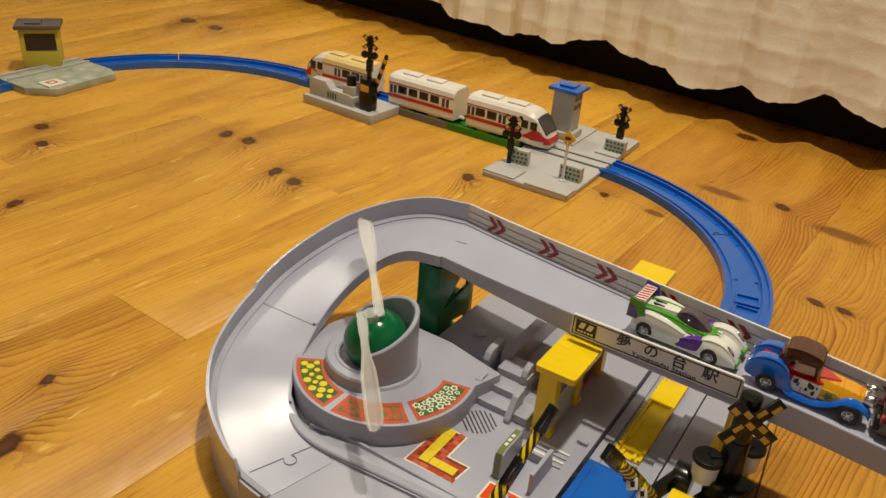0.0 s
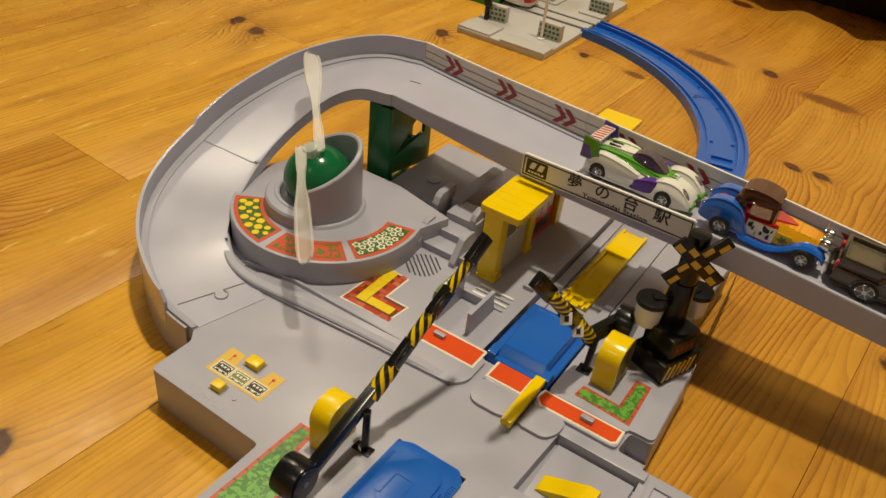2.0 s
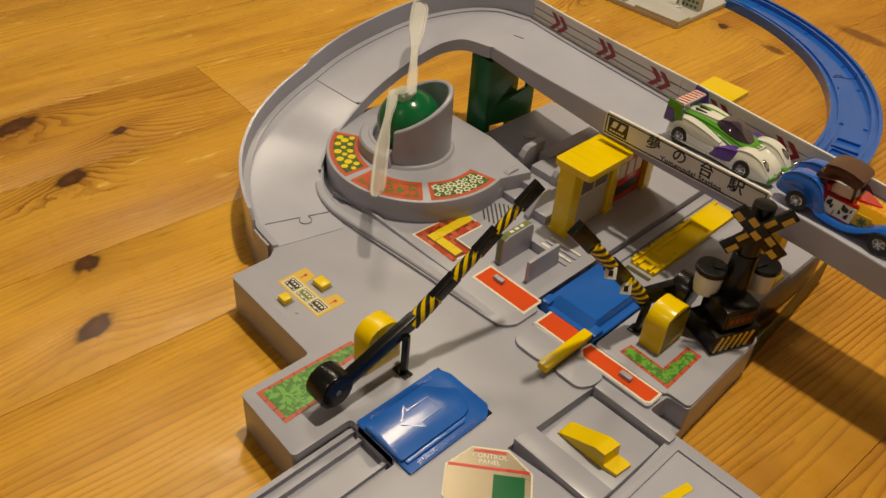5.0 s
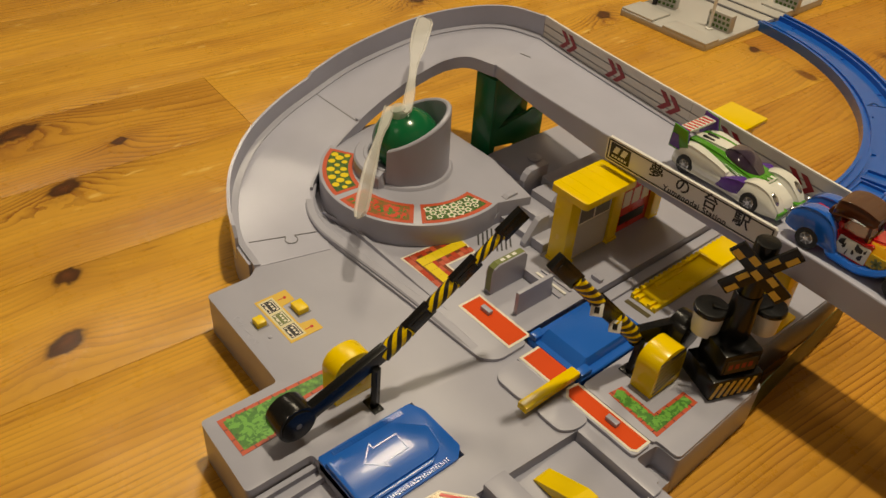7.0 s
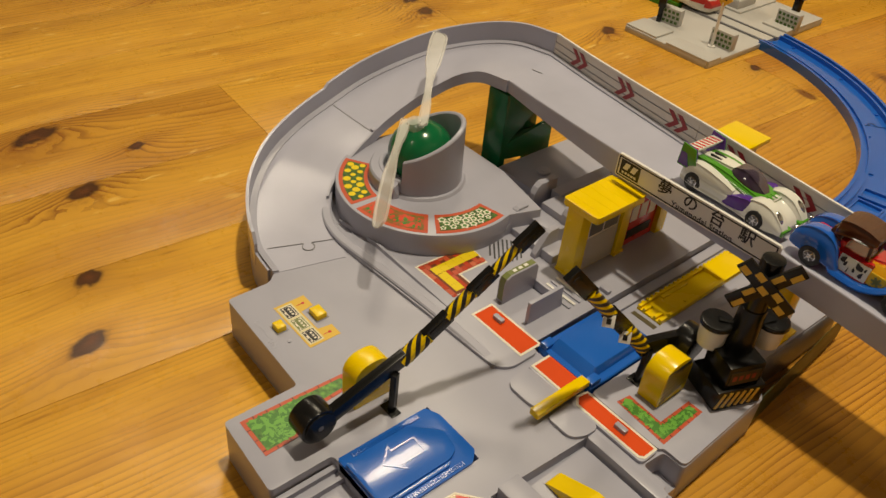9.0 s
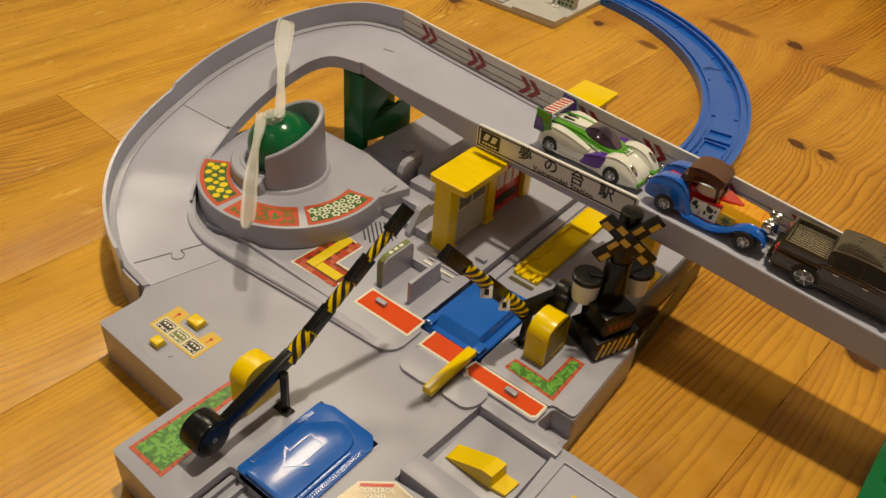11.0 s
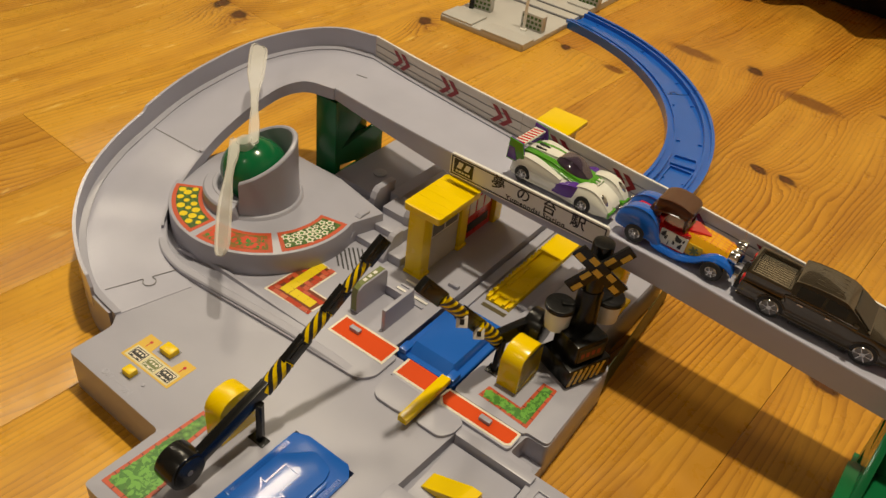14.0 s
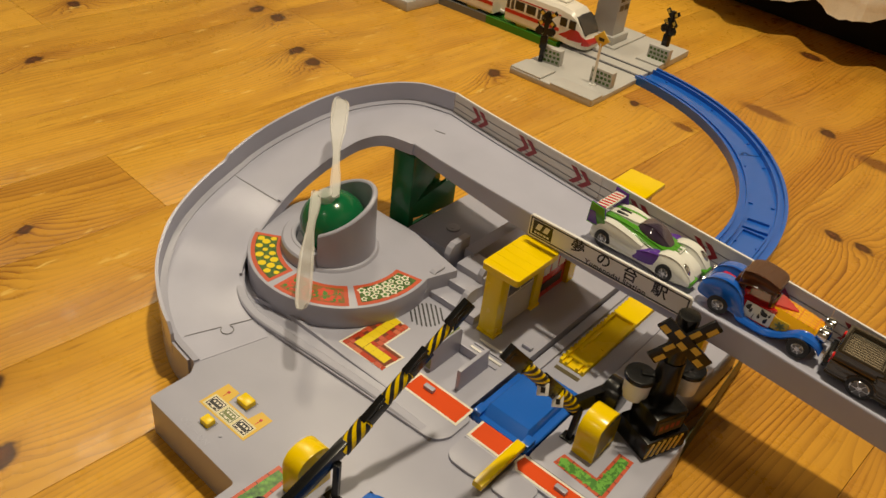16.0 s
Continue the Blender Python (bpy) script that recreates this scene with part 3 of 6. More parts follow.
bmesh.ops.transform(bm, matrix=pose(55.5, -2.25, 80.2, 90, 0, 0), verts=bm.verts)
part("lettering", bm, INK, board)

FX, FY, FR, FZ = -93, -50, 55.5, 39.5
# ---- ramp: second kerb line, joints ----
bm = B()
sec = [(3.6, 0.05), (3.6, 0.8), (0.0, 1.6), (0.0, 0.05)]
loft(bm, [[p + s * u + Vector((0, 0, v)) for u, v in sec] for p, s in zip(o, sideways(o))])
part("kerb", bm, GREY, ramp)
bm = B()
bar(bm, o[48].lerp(i[48], 0.03) + Vector((0, 0, 0.02)), i[48] + Vector((0, 0, 0.02)), 0.7, 0.2, 0)
part("joint", bm, GREY_DARK, ramp)
bm = B()
a, b = Vector((-105, -153, 24.45)), Vector((-91, -116, 24.55))
d = (b - a).normalized()
e = Vector((d.y, -d.x, 0))
mid = a.lerp(b, 0.55)
knob = [mid + e * 3.2 + d * 0.2 + 3.4 * (d * math.cos(radians(q)) + e * math.sin(radians(q))) for q in range(220, -41, -20)]
line = [a, a.lerp(b, 0.3), mid - d * 2.2, *knob, mid + d * 2.6, b]
for p, q in zip(line, line[1:]):
    bar(bm, p, q, 0.45, 0.25, 0)
part("joint", bm, GREY_DARK, ramp)
bm = B()
loft(bm, [[p, p + s * 0.2 - 6.6 * UP, p - s * 1.4 - 6.6 * UP, p - s * 1.4 + 0.9 * UP, p + 0.9 * UP] for p, s in list(zip(i, [-q for q in sideways(i)]))[48:]])
part("inner_edge", bm, GREY_GLOSSY, ramp)
bm = B()
loft(bm, [[p + 0.6 * UP, p + s * 0.2 - min(20, p.z - 0.5) * UP, p - s * 1.6 - min(20, p.z - 0.5) * UP, p - s * 1.6 + 0.6 * UP] for p, s in list(zip(i, [-q for q in sideways(i)]))[24:49]])
p = i[49]
box(bm, p.x - 1.6, p.y - 2.4, p.z - 8, p.x + 1.2, p.y + 1.2, p.z + 0.9, 0.3)
part("inner_skirt", bm, GREY, ramp)
bm = B()
bar(bm, (-101, 35, 85.55), (-94, 36.5, 85.5), 0.7, 0.25, 0)
part("slot_mark", bm, GREY_DARK, ramp)

# ---- station: platform, pads, stickers ----
PZ = 25.3
bm = B()
plate(bm, soft([(-99, -113), (-84, -118), (-72, -118), (-15, -114), (33, -111.5), (38.6, -105), (38.6, -87), (33, -87), (33, 80), (-40, 80), (-40, -30), (-60, -90)], 4), 23, PZ, (), 0.4)
part("platform", bm, GREY, station)
bm = B()
lip = spline([(FX + 59.6 * math.cos(radians(q)), FY + 59.6 * math.sin(radians(q)), 26.8 + (234 - q) * 0.2) for q in range(196, 236, 9)] + [(-118.5, -106, 26.4), (-107, -112.4, 25.9), (-92, -115.6, 25.6), (-76, -115.2, 25.6), (-46, -112.6, 25.6), (-14, -110.4, 25.4), (14, -109.4, 24.7), (33, -108.8, 23.4)], 6)
sweep(bm, lip, [(-2.7, -2), (-2.7, 0.7), (-1.9, 1.4), (1.9, 1.4), (2.7, 0.7), (2.7, -2)])
part("platform_lip", bm, GREY, station)
bm = B()
loft(bm, [[(x - 0.6, y - w, PZ - 0.3), (x, y + w, PZ - 0.3), (x, y + w * 0.5, PZ + h), (x, y - w * 0.6, PZ + h)] for x, y, w, h in ((-103, -107.5, 0.4, 1.6), (-84, -103, 1.4, 2.2), (-60, -102.6, 1.6, 2.0), (-30, -102.6, 1.3, 1.2), (-1, -102.4, 0.5, 0.1))])
part("wedge_rib", bm, GREY, station)
for pts in ([(43, -98), (66, -98), (66, -112), (60, -114), (47, -114), (43, -110)], [(70, -98), (112.6, -98), (112.6, -86), (100, -86), (70, -86)],
            [(70, -113), (84, -113), (88, -107), (88, -98), (70, -98)], [(72.2, -85.8), (112.6, -85.8), (113, -83.6), (124.7, -83.6), (122.5, -18.5), (108.7, -17.7), (110.2, 81.8), (72.2, 81.8)]):
    bm = B()
    plate(bm, soft(pts, 3.2), 23, PZ, (), 0.35)
    part("pad", bm, GREY, station)
bm = B()
plate(bm, rect(43, -98, 66, -82), 22, PZ - 0.1, (), 0.4)
part("pad", bm, GREY, station)


def sticker(name, pts, inset, z, edge_mat, fill_mat, label):
    """A flat sticker with a printed edge; pts run anticlockwise."""
    bm = B()
    plate(bm, pts, z, z + 0.12)
    ob = part(name, bm, edge_mat, station, label)
    c = [Vector(p) for p in pts]
    inner = []
    for k in range(len(c)):
        d1, d2 = (c[k] - c[k - 1]).normalized(), (c[(k + 1) % len(c)] - c[k]).normalized()
        n1, n2 = Vector((-d1.y, d1.x)), Vector((-d2.y, d2.x))
        inner.append(tuple(c[k] + (n1 + n2) * inset / (1 + n1.dot(n2))))
    bm = B()
    plate(bm, inner, z + 0.1, z + 0.2)
    part("print", bm, fill_mat, ob)
    return ob


sticker("red_sticker", rect(-0.5, -96.5, 36, -82), 1.3, PZ, CREAM, ORANGE_STICKER, "orange-red sticker with cream edge")
sticker("red_sticker", rect(43.2, -96.8, 63.5, -82.2), 1.3, PZ, CREAM, ORANGE_STICKER, "orange-red sticker with cream edge")
sticker("red_sticker", [(69.5, -93), (73, -97), (109.5, -97), (112, -95), (112, -86.3), (70.5, -86.3)], 1.2, PZ, CREAM, ORANGE_STICKER, "orange-red sticker with cream edge")
for x, y in ((11, -88), (95, -91.5), (27.5, -25)):
    bm = B()
    box(bm, x - 3.2, y - 1.4, PZ, x + 3.2, y + 1.4, PZ + 2.4, 0.5)
    part("peg", bm, GREY, station)
bed = sticker("flower_bed", [(-8, -223.5), (14, -223.5), (13, -191), (4, -190), (3, -172), (-6, -172)], 1.9, 23.6, BORDER, LEAVES, "printed green hedge with red brick edging")
hedge = sticker("hedge", [(83, -80), (112, -82), (111, -52), (103, -52), (103, -73), (84, -72)], 1.7, PZ, BORDER, LEAVES, "printed green hedge with red brick edging")
for ob, pts, z in ((bed, [(-8, -223.5), (14, -223.5), (13, -191), (4, -190), (3, -172), (-6, -172)], 23.6), (hedge, [(83, -80), (112, -82), (111, -52), (103, -52), (103, -73), (84, -72)], PZ)):
    bm = B()
    for (xa, ya), (xb, yb) in zip(pts, pts[1:] + pts[:1]):
        edge = Vector((xb - xa, yb - ya, 0))
        inward = Vector((-edge.y, edge.x, 0)).normalized()
        for k in range(1, int(edge.length / 6.5) + 1):
            p = Vector((xa, ya, z + 0.14)) + edge.normalized() * (6.5 * k)
            bar(bm, p, p + inward * 1.7, 0.4, 0.06, 0)
    part("border_joint", bm, INK, ob)
rng = random.Random(3)


def leaf_print(parent, x0, y0, x1, y1, z, count, mats):
    for mat in mats:
        bm = B()
        for _ in range(count):
            x, y, a = rng.uniform(x0, x1), rng.uniform(y0, y1), rng.uniform(0, math.pi)
            c, s = math.cos(a), math.sin(a)
            pts = [(x + c * u - s * v, y + s * u + c * v) for u, v in ((-2.4, 0), (-0.6, -1.1), (1.2, -0.9), (2.4, 0), (1.2, 0.9), (-0.6, 1.1))]
            tmp = bmesh.new()
            tmp.faces.new([tmp.verts.new((px, py, z + rng.uniform(0.02, 0.08))) for px, py in pts])
            put(bm, tmp)
        part("leaf_print", bm, mat, parent)


LEAF_A = plastic("leaf_ink_light", (0.14, 0.40, 0.05), 0.4)
LEAF_B = plastic("leaf_ink_mid", (0.05, 0.20, 0.02), 0.4)
leaf_print(bed, -4.5, -220, 10.5, -193, 23.82, 120, (LEAF_A, LEAF_B))
leaf_print(hedge, 86, -78.5, 108, -75, PZ + 0.22, 36, (LEAF_A, LEAF_B))
leaf_print(hedge, 105.8, -76, 108.2, -55, PZ + 0.22, 30, (LEAF_A, LEAF_B))

# brick-patterned corner sticker
tile_pts = [(-46.4, -97), (-15.4, -95.5), (-13.6, -80), (-27.4, -80), (-27, -61), (-44.6, -59.6)]
tile = sticker("brick_sticker", tile_pts, 1.1, PZ, CREAM, BRICK2, "red and yellow brick-pattern sticker with pale edge")


for r in range(11):
    for c in range(8):
        y = -95.7 + r * 3.2
        left, end = -45.2 + 1.8 * (y + 96) / 36, -15.2 if y < -83 else -28.4
        x = -47.0 + c * 5.0 - (r % 2) * 2.5
        x0, x1 = max(x, left), min(x + 4.75, end)
        gold = (-40.5 < (x0 + x1) / 2 < -33.8 and y > -91.5) or (-91.4 < y + 1.4 < -85.2 and x0 > -41)
        if gold or x1 - x0 < 0.8:
            continue
        bm = B()
        plate(bm, rect(x0, y, x1, y + 2.95), PZ + 0.15, PZ + 0.26)
        part("printed_brick", bm, rng.choice((BRICK, BRICK, BORDER, BORDER, BRICK2, BRICK3)), tile)
for x0, y0, x1, y1 in [(-40.2, -91.4 + 5.1 * k, -34.2, -86.4 + 5.1 * k) for k in range(6)] + [(-33.9 + 5.3 * k, -91.2, -28.7 + 5.3 * k, -85.6) for k in range(3)]:
    bm = B()
    plate(bm, rect(x0, y0, x1, y1), PZ + 0.15, PZ + 0.28)
    part("printed_brick", bm, PETAL_Y, tile)

# control sticker with two push buttons
bm = B()
plate(bm, [(-62.5, -174.5), (-28.5, -174.5), (-28.5, -157), (-36.5, -157), (-37.5, -164.5), (-52.5, -164.5), (-53.5, -157), (-62.5, -157)], 23.5, 23.65)
panel = part("control_sticker", bm, PANEL_Y, station, "yellow control sticker with vehicle pictures")
bm = B()
plate(bm, rect(-61, -173.6, -30, -165.4), 23.6, 23.72)
part("strip", bm, PANEL_P, panel)
for k, ink in enumerate((INK, OLIVE, INK)):
    x = -60 + k * 10.2
    bm = B()
    plate(bm, rect(x, -172.8, x + 9, -166.2), 23.7, 23.8)
    cell = part("cell", bm, CREAM, panel)
    bm = B()
    plate(bm, [(x + 1, -171), (x + 8, -171), (x + 8.2, -168.6), (x + 7, -167.4), (x + 2, -167.4), (x + 0.8, -168.6)], 23.78, 23.86, [rect(x + 2 + 2 * j, -169.4, x + 3.3 + 2 * j, -168.2) for j in range(3)])
    plate(bm, rect(x + 1.6, -172.2, x + 3.4, -171.4), 23.78, 23.86)
    plate(bm, rect(x + 5.6, -172.2, x + 7.4, -171.4), 23.78, 23.86)
    part("picture", bm, ink, cell)
    bm = B()
    plate(bm, rect(x + 0.25, -172.6, x + 8.75, -166.4), 23.78, 23.84, [rect(x + 0.75, -172.1, x + 8.25, -166.9)])
    part("cell_frame", bm, ink, cell)
for x, y in ((-57.5, -160.5), (-32.5, -160.8)):
    bm = B()
    cyl(bm, 23.6, 23.75, 0.9, n=12, at=(x, y))
    bar(bm, (x, y, 23.7), (x, y - 3.6, 23.7), 0.4, 0.1, 0)
    part("dot_print", bm, RED, panel)
for x0, y0, x1, y1 in ((-50, -161.8, -42.2, -155.8), (-51.4, -182, -45.6, -177)):
    bm = B()
    plate(bm, rect(x0 - 0.8, y0 - 0.8, x1 + 0.8, y1 + 0.8), 23.5, 23.58)
    slot = part("button_slot", bm, GREY_DARK, station)
    bm = B()
    box(bm, x0, y0, 22, x1, y1, 26.6, 0.7)
    part("button", bm, YELLOW, slot, "yellow push button")
for word, x, y in (("OFF", -55.5, -186.3), ("ON", -41.5, -187.4)):
    bm = text_bm(word, 4.6, 1.05)
    bmesh.ops.transform(bm, matrix=pose(x, y, 23.55, 0, 0, 0), verts=bm.verts)
    part("raised_lettering", bm, GREY, station)
bm = B()
cyl(bm, 23.4, 24.0, 1.0, n=14, at=(-38, -180.2), b=0.2)
bar(bm, (-49.6, -186.6, 23.55), (-46.2, -186.9, 23.55), 0.6, 0.3, 0)
part("raised_mark", bm, GREY, station)

# round drain grille of slanted slits
bm = B()
along, beside = Vector((0.76, -0.65, 0)), Vector((0.65, 0.76, 0))
for k in range(8):
    off = -8.8 + k * 2.5
    half = math.sqrt(max(0, 10.6**2 - off**2)) * 0.95
    c = Vector((-29, -45.5, PZ + 0.04)) + beside * off
    bar(bm, c - along * half, c + along * half, 1.0, 0.12, 0)
part("grille", bm, plastic("grille_shadow_grey", (0.05, 0.05, 0.055), 0.6), station)

# ---- flower round and windmill tower ----
bm = B()
plate(bm, [*arc_pts(FX, FY, FR, 150, 376, 56), (-33, -15), (-75, -6), (-114, -6)], 23.3, FZ, (), 1.0)
flower_round = part("flower_round", bm, GREY, station, "raised round garden of grey plastic")
for a0, a1, petals, size in ((212, 266, PETAL_Y, 2.6), (271, 320, PETAL_R, 1.5), (325, 373, PETAL_W, 2.9)):
    bm = B()
    plate(bm, arc_pts(FX, FY, 53.6, a0, a1, 16) + arc_pts(FX, FY, 36.5, a1, a0, 12), FZ, FZ + 0.12)
    st = part("flower_sticker", bm, BORDER, flower_round, "printed flower bed with red brick border")
    bm = B()
    plate(bm, arc_pts(FX, FY, 51.2, a0 + 2.6, a1 - 2.6, 16) + arc_pts(FX, FY, 38.9, a1 - 3.4, a0 + 3.4, 12), FZ + 0.1, FZ + 0.2)
    part("print", bm, REDBED if petals is PETAL_R else SOIL, st)
    bm, eye = B(), B()
    for row, rr in enumerate((41.6, 45.2, 48.8)):
        count = 5 if petals is PETAL_Y else (6 if petals is PETAL_W else 11)
        for j in range(count):
            a = radians(a0 + 5.5 + (a1 - a0 - 11) * (j + 0.5 * (row % 2)) / (count - 0.5)) + rng.uniform(-0.012, 0.012)
            x, y = FX + (rr + rng.uniform(-0.5, 0.5)) * math.cos(a), FY + rr * math.sin(a)
            r = size * rng.uniform(0.62, 1.0)
            if petals is PETAL_R:
                continue
            if petals is PETAL_W:
                pts = []
                for q in range(20):
                    w = r * (0.82 + 0.18 * math.cos(q / 20 * 2 * math.pi * 5))
                    pts.append((x + w * math.cos(q * math.pi / 10), y + w * math.sin(q * math.pi / 10)))
                plate(bm, pts, FZ + 0.18, FZ + 0.26)
                cyl(eye, FZ + 0.2, FZ + 0.32, r * 0.42, n=8, at=(x, y))
            else:
                cyl(bm, FZ + 0.18, FZ + 0.28, r, n=9, at=(x, y))
    if petals is PETAL_R:
        for j in range(110):
            a, rr = radians(rng.uniform(a0 + 4.5, a1 - 4.5)), rng.uniform(40.2, 50)
            cyl(bm if j % 3 else eye, FZ + 0.18, FZ + 0.24 + 0.0004 * j, rng.uniform(0.6, 1.5), n=7, at=(FX + rr * math.cos(a), FY + rr * math.sin(a)))
    part("flower_print", bm, petals, st)
    if petals is not PETAL_Y:
        part("flower_eye", eye, LEAF_B, st)
    else:
        eye.free()

TX, TY = -99, -53
bm = B()
rings = []
for a in range(0, 360, 4):
    c, s, up = math.cos(radians(a)), math.sin(radians(a)), min(1, max(0, (a - 150) / 30)) * (1 if a < 296 else 0)
    rings.append([(TX + r * c, TY + r * s, h) for r, h in ((24.4, FZ - 0.2), (27.8 + 2.4 * up, FZ - 0.2), (27.4 + 2.4 * up, FZ + 0.6 + 6.0 * up), (26.6 + 2.2 * up, FZ + 1.6 + 6.2 * up), (24.4, FZ + 2.2 + 6.2 * up))])
loft(bm, rings, closed=True)
part("tower_foot", bm, GREY, station)


def rim(a):
    z = 66.5 + 12 * math.cos(radians(a - 50))
    low = 48.5
    if 296 > a % 360 > 185:
        return low
    return low + (z - low) * min(1, max(0, (185 - a) / 30)) if 140 < a <= 185 else z


angles = [3 * k for k in range(120)]
angles = sorted({*angles, 295.6, 296.1})
bm = B()
rings = []
for a in angles:
    c, s, z = math.cos(radians(a)), math.sin(radians(a)), rim(a)
    rings.append([(TX + r * c, TY + r * s, h) for r, h in ((25.2, FZ), (24.6, z - 0.8), (24.0, z - 0.1), (22.4, z), (21.6, z - 0.8), (21.4, FZ + 4), (1, FZ + 4), (1, FZ))])
loft(bm, rings, closed=True)
tower = part("windmill_tower", bm, GREY, station, "grey drum tower with slanted rim")
bm = B()
tmp = bmesh.new()
bmesh.ops.create_uvsphere(tmp, u_segments=40, v_segments=24, radius=19.4)
bmesh.ops.translate(tmp, verts=tmp.verts, vec=(TX, TY, 56))
put(bm, tmp)
ball = part("windmill_ball", bm, GREEN, station, "glossy green ball")
AX = Vector((math.sin(radians(16.6)) * math.cos(radians(265)), math.sin(radians(16.6)) * math.sin(radians(265)), math.cos(radians(16.6))))
HUB = Vector((TX, TY, 57)) + AX * 21.1
e1 = AX.cross(Vector((0, 0, 1))).normalized()
u0 = e1.cross(AX) * math.cos(radians(44)) + e1 * math.sin(radians(44))
for s in (1, -1):
    u = u0 * s
    v = AX.cross(u)
    rings = []
    for d, w, h, pitch in ((-3, 2.2, 0.4, 0), (-2, 4.6, 0.5, 0), (8, 4.8, 0.8, 2), (15, 4.4, 1.6, 6), (22, 3.4, 3.0, 12), (32, 3.6, 4.6, 20), (40, 5.2, 5.6, 27), (48, 7.6, 6.0, 32), (60, 8.6, 5.6, 34), (72, 8.8, 4.4, 34), (79, 8.2, 3.4, 34), (82, 6.2, 2.8, 34), (83.2, 2.6, 2.6, 34)):
        side = v * math.cos(radians(pitch)) + AX * math.sin(radians(pitch))
        up = AX * math.cos(radians(pitch)) - v * math.sin(radians(pitch))
        w *= 0.62
        c = HUB + u * d + AX * h - v * (5.2 * (1 - d / 83))
        rings.append([c + side * w + up * 0.9, c + side * w * 0.8 + up * 0.9, c + side * w * 0.7, c - side * w * 0.7, c - side * w * 0.8 + up * 0.9, c - side * w + up * 0.9, c - side * w - up * 0.7, c + side * w - up * 0.7])
    bm = B()
    loft(bm, rings)
    part("blade", bm, BLADE, ball, "frosted white windmill blade")
bm = B()
cyl(bm, -5, 1.6, 5.0, 4.2, 24, (0, 0), 0.6, Matrix.Translation(HUB) @ AX.to_track_quat("Z", "Y").to_matrix().to_4x4())
part("hub", bm, BLADE, ball)

# ---- stairs between garden and platform ----
SIDE = Matrix(((0, 0, 1, 0), (1, 0, 0, 0), (0, 1, 0, 0), (0, 0, 0, 1)))
for dims in ((-39, -9, 24, -18, 8, 38.5), (-39, -20.5, 24, -18, -8.8, 34), (-39, -32, 24, -18, -20.3, 29.5), (-14, -33, 24, -5, -19, 31)):
    bm = B()
    box(bm, *dims, 0.6)
    part("step", bm, GREY, station)
for x0, x1, pts in ((-43.2, -39, ((-38, 24), (-20, 24), (-20, 41), (-27, 41), (-29, 40), (-36.5, 29.5), (-38, 28))),
                    (-49.5, -45, ((-9, 24), (10, 24), (10, 46), (-4, 46), (-7, 44), (-9, 40))),
                    (-18, -14, ((-37, 24), (-20, 24), (-20, 40.5), (-26.5, 40.5), (-28.5, 39.5), (-35.5, 30), (-37, 28))),
                    (-23, -19, ((-9.5, 24), (0, 24), (0, 45), (-4, 45), (-7.5, 43), (-9.5, 40)))):
    bm = B()
    plate(bm, list(pts), x0, x1, (), 0.7)
    bmesh.ops.transform(bm, matrix=SIDE, verts=bm.verts)
    part("stair_wall", bm, GREY, station)
bm = B()
box(bm, -93, 8, 22, -46, 76, 28, 0.8)
box(bm, -44, 4, 22, -36, 74, 40, 0.8)
part("rear_deck", bm, GREY, station)
bm = B()
cyl(bm, 28.5, 29.8, 4.5, n=24, at=(-72, 28), b=0.3)
cyl(bm, 28.5, 30.0, 2.0, n=16, at=(-72, 28))
part("screw_boss", bm, GREY, station)

# ---- ticket gates ----
bm = B()
plate(bm, [(-78, PZ), (-54, PZ), (-54, 40), (-56, 42.5), (-74, 42.5), (-77, 41), (-78, 38)], -1.8, 3.2, (), 0.5)
SIDE = Matrix(((0, 0, 1, 0), (1, 0, 0, 0), (0, 1, 0, 0), (0, 0, 0, 1)))
bmesh.ops.transform(bm, matrix=SIDE, verts=bm.verts)
gate = part("ticket_gate", bm, GREY, station)
bm = B()
plate(bm, [(-78.2, 27), (-78.0, 38), (-77.1, 41.2), (-74.2, 42.75), (-56, 42.75), (-55.6, 42.4), (-74, 42.3), (-76.8, 40.9), (-77.8, 38), (-77.8, 27)], -1.0, 2.4)
bmesh.ops.transform(bm, matrix=SIDE, verts=bm.verts)
part("display", bm, OLIVE, gate)
bm = B()
for y in (-71, -67, -63):
    box(bm, -0.2, y, 42.7, 1.6, y + 2.4, 42.9, 0)
part("display_mark", bm, WHITE, gate)
bm = B()
box(bm, 19.5, -78, PZ - 0.2, 21.8, -54, 39, 0.4)
box(bm, -1.8, -55, PZ - 0.2, 21.8, -53, 31, 0.4)
part("ticket_gate", bm, GREY, station)
for k in range(4):
    bm = B()
    box(bm, 5, -52 + k * 4, PZ - 0.3, 26, -50.4 + k * 4, PZ + 1.0, 0.3)
    part("tactile_rib", bm, WHITE if k % 2 else GREY, station)

# ---- kiosk ----
bm = B()
plate(bm, soft(rect(-4, -36, 20, 3), 2.4), 69, 73, (), 0.9)
for k in range(5):
    box(bm, -3.6, -31 + k * 6.6, 72.8, 19.6, -29.6 + k * 6.6, 73.08, 0.0)
kiosk_roof = part("kiosk_roof", bm, YELLOW, station, "flat yellow plastic roof")
bm = B()
box(bm, -1, -33, PZ, 7.5, 10, 69.5, 0.5)
box(bm, -1.5, -33.5, PZ, 9.5, -25.5, 69.5, 0.7)
box(bm, -1.5, 2.5, PZ, 9.5, 10, 69.5, 0.7)
box(bm, -2, -34, PZ, 10.2, -25, PZ + 2, 0.5)
box(bm, -2, 2, PZ, 10.2, 10.5, PZ + 2, 0.5)
kiosk = part("kiosk", bm, YELLOW, station, "yellow plastic ticket kiosk with window print")
bm = B()
box(bm, 7.4, -25, PZ + 1, 7.9, 2, 47, 0)
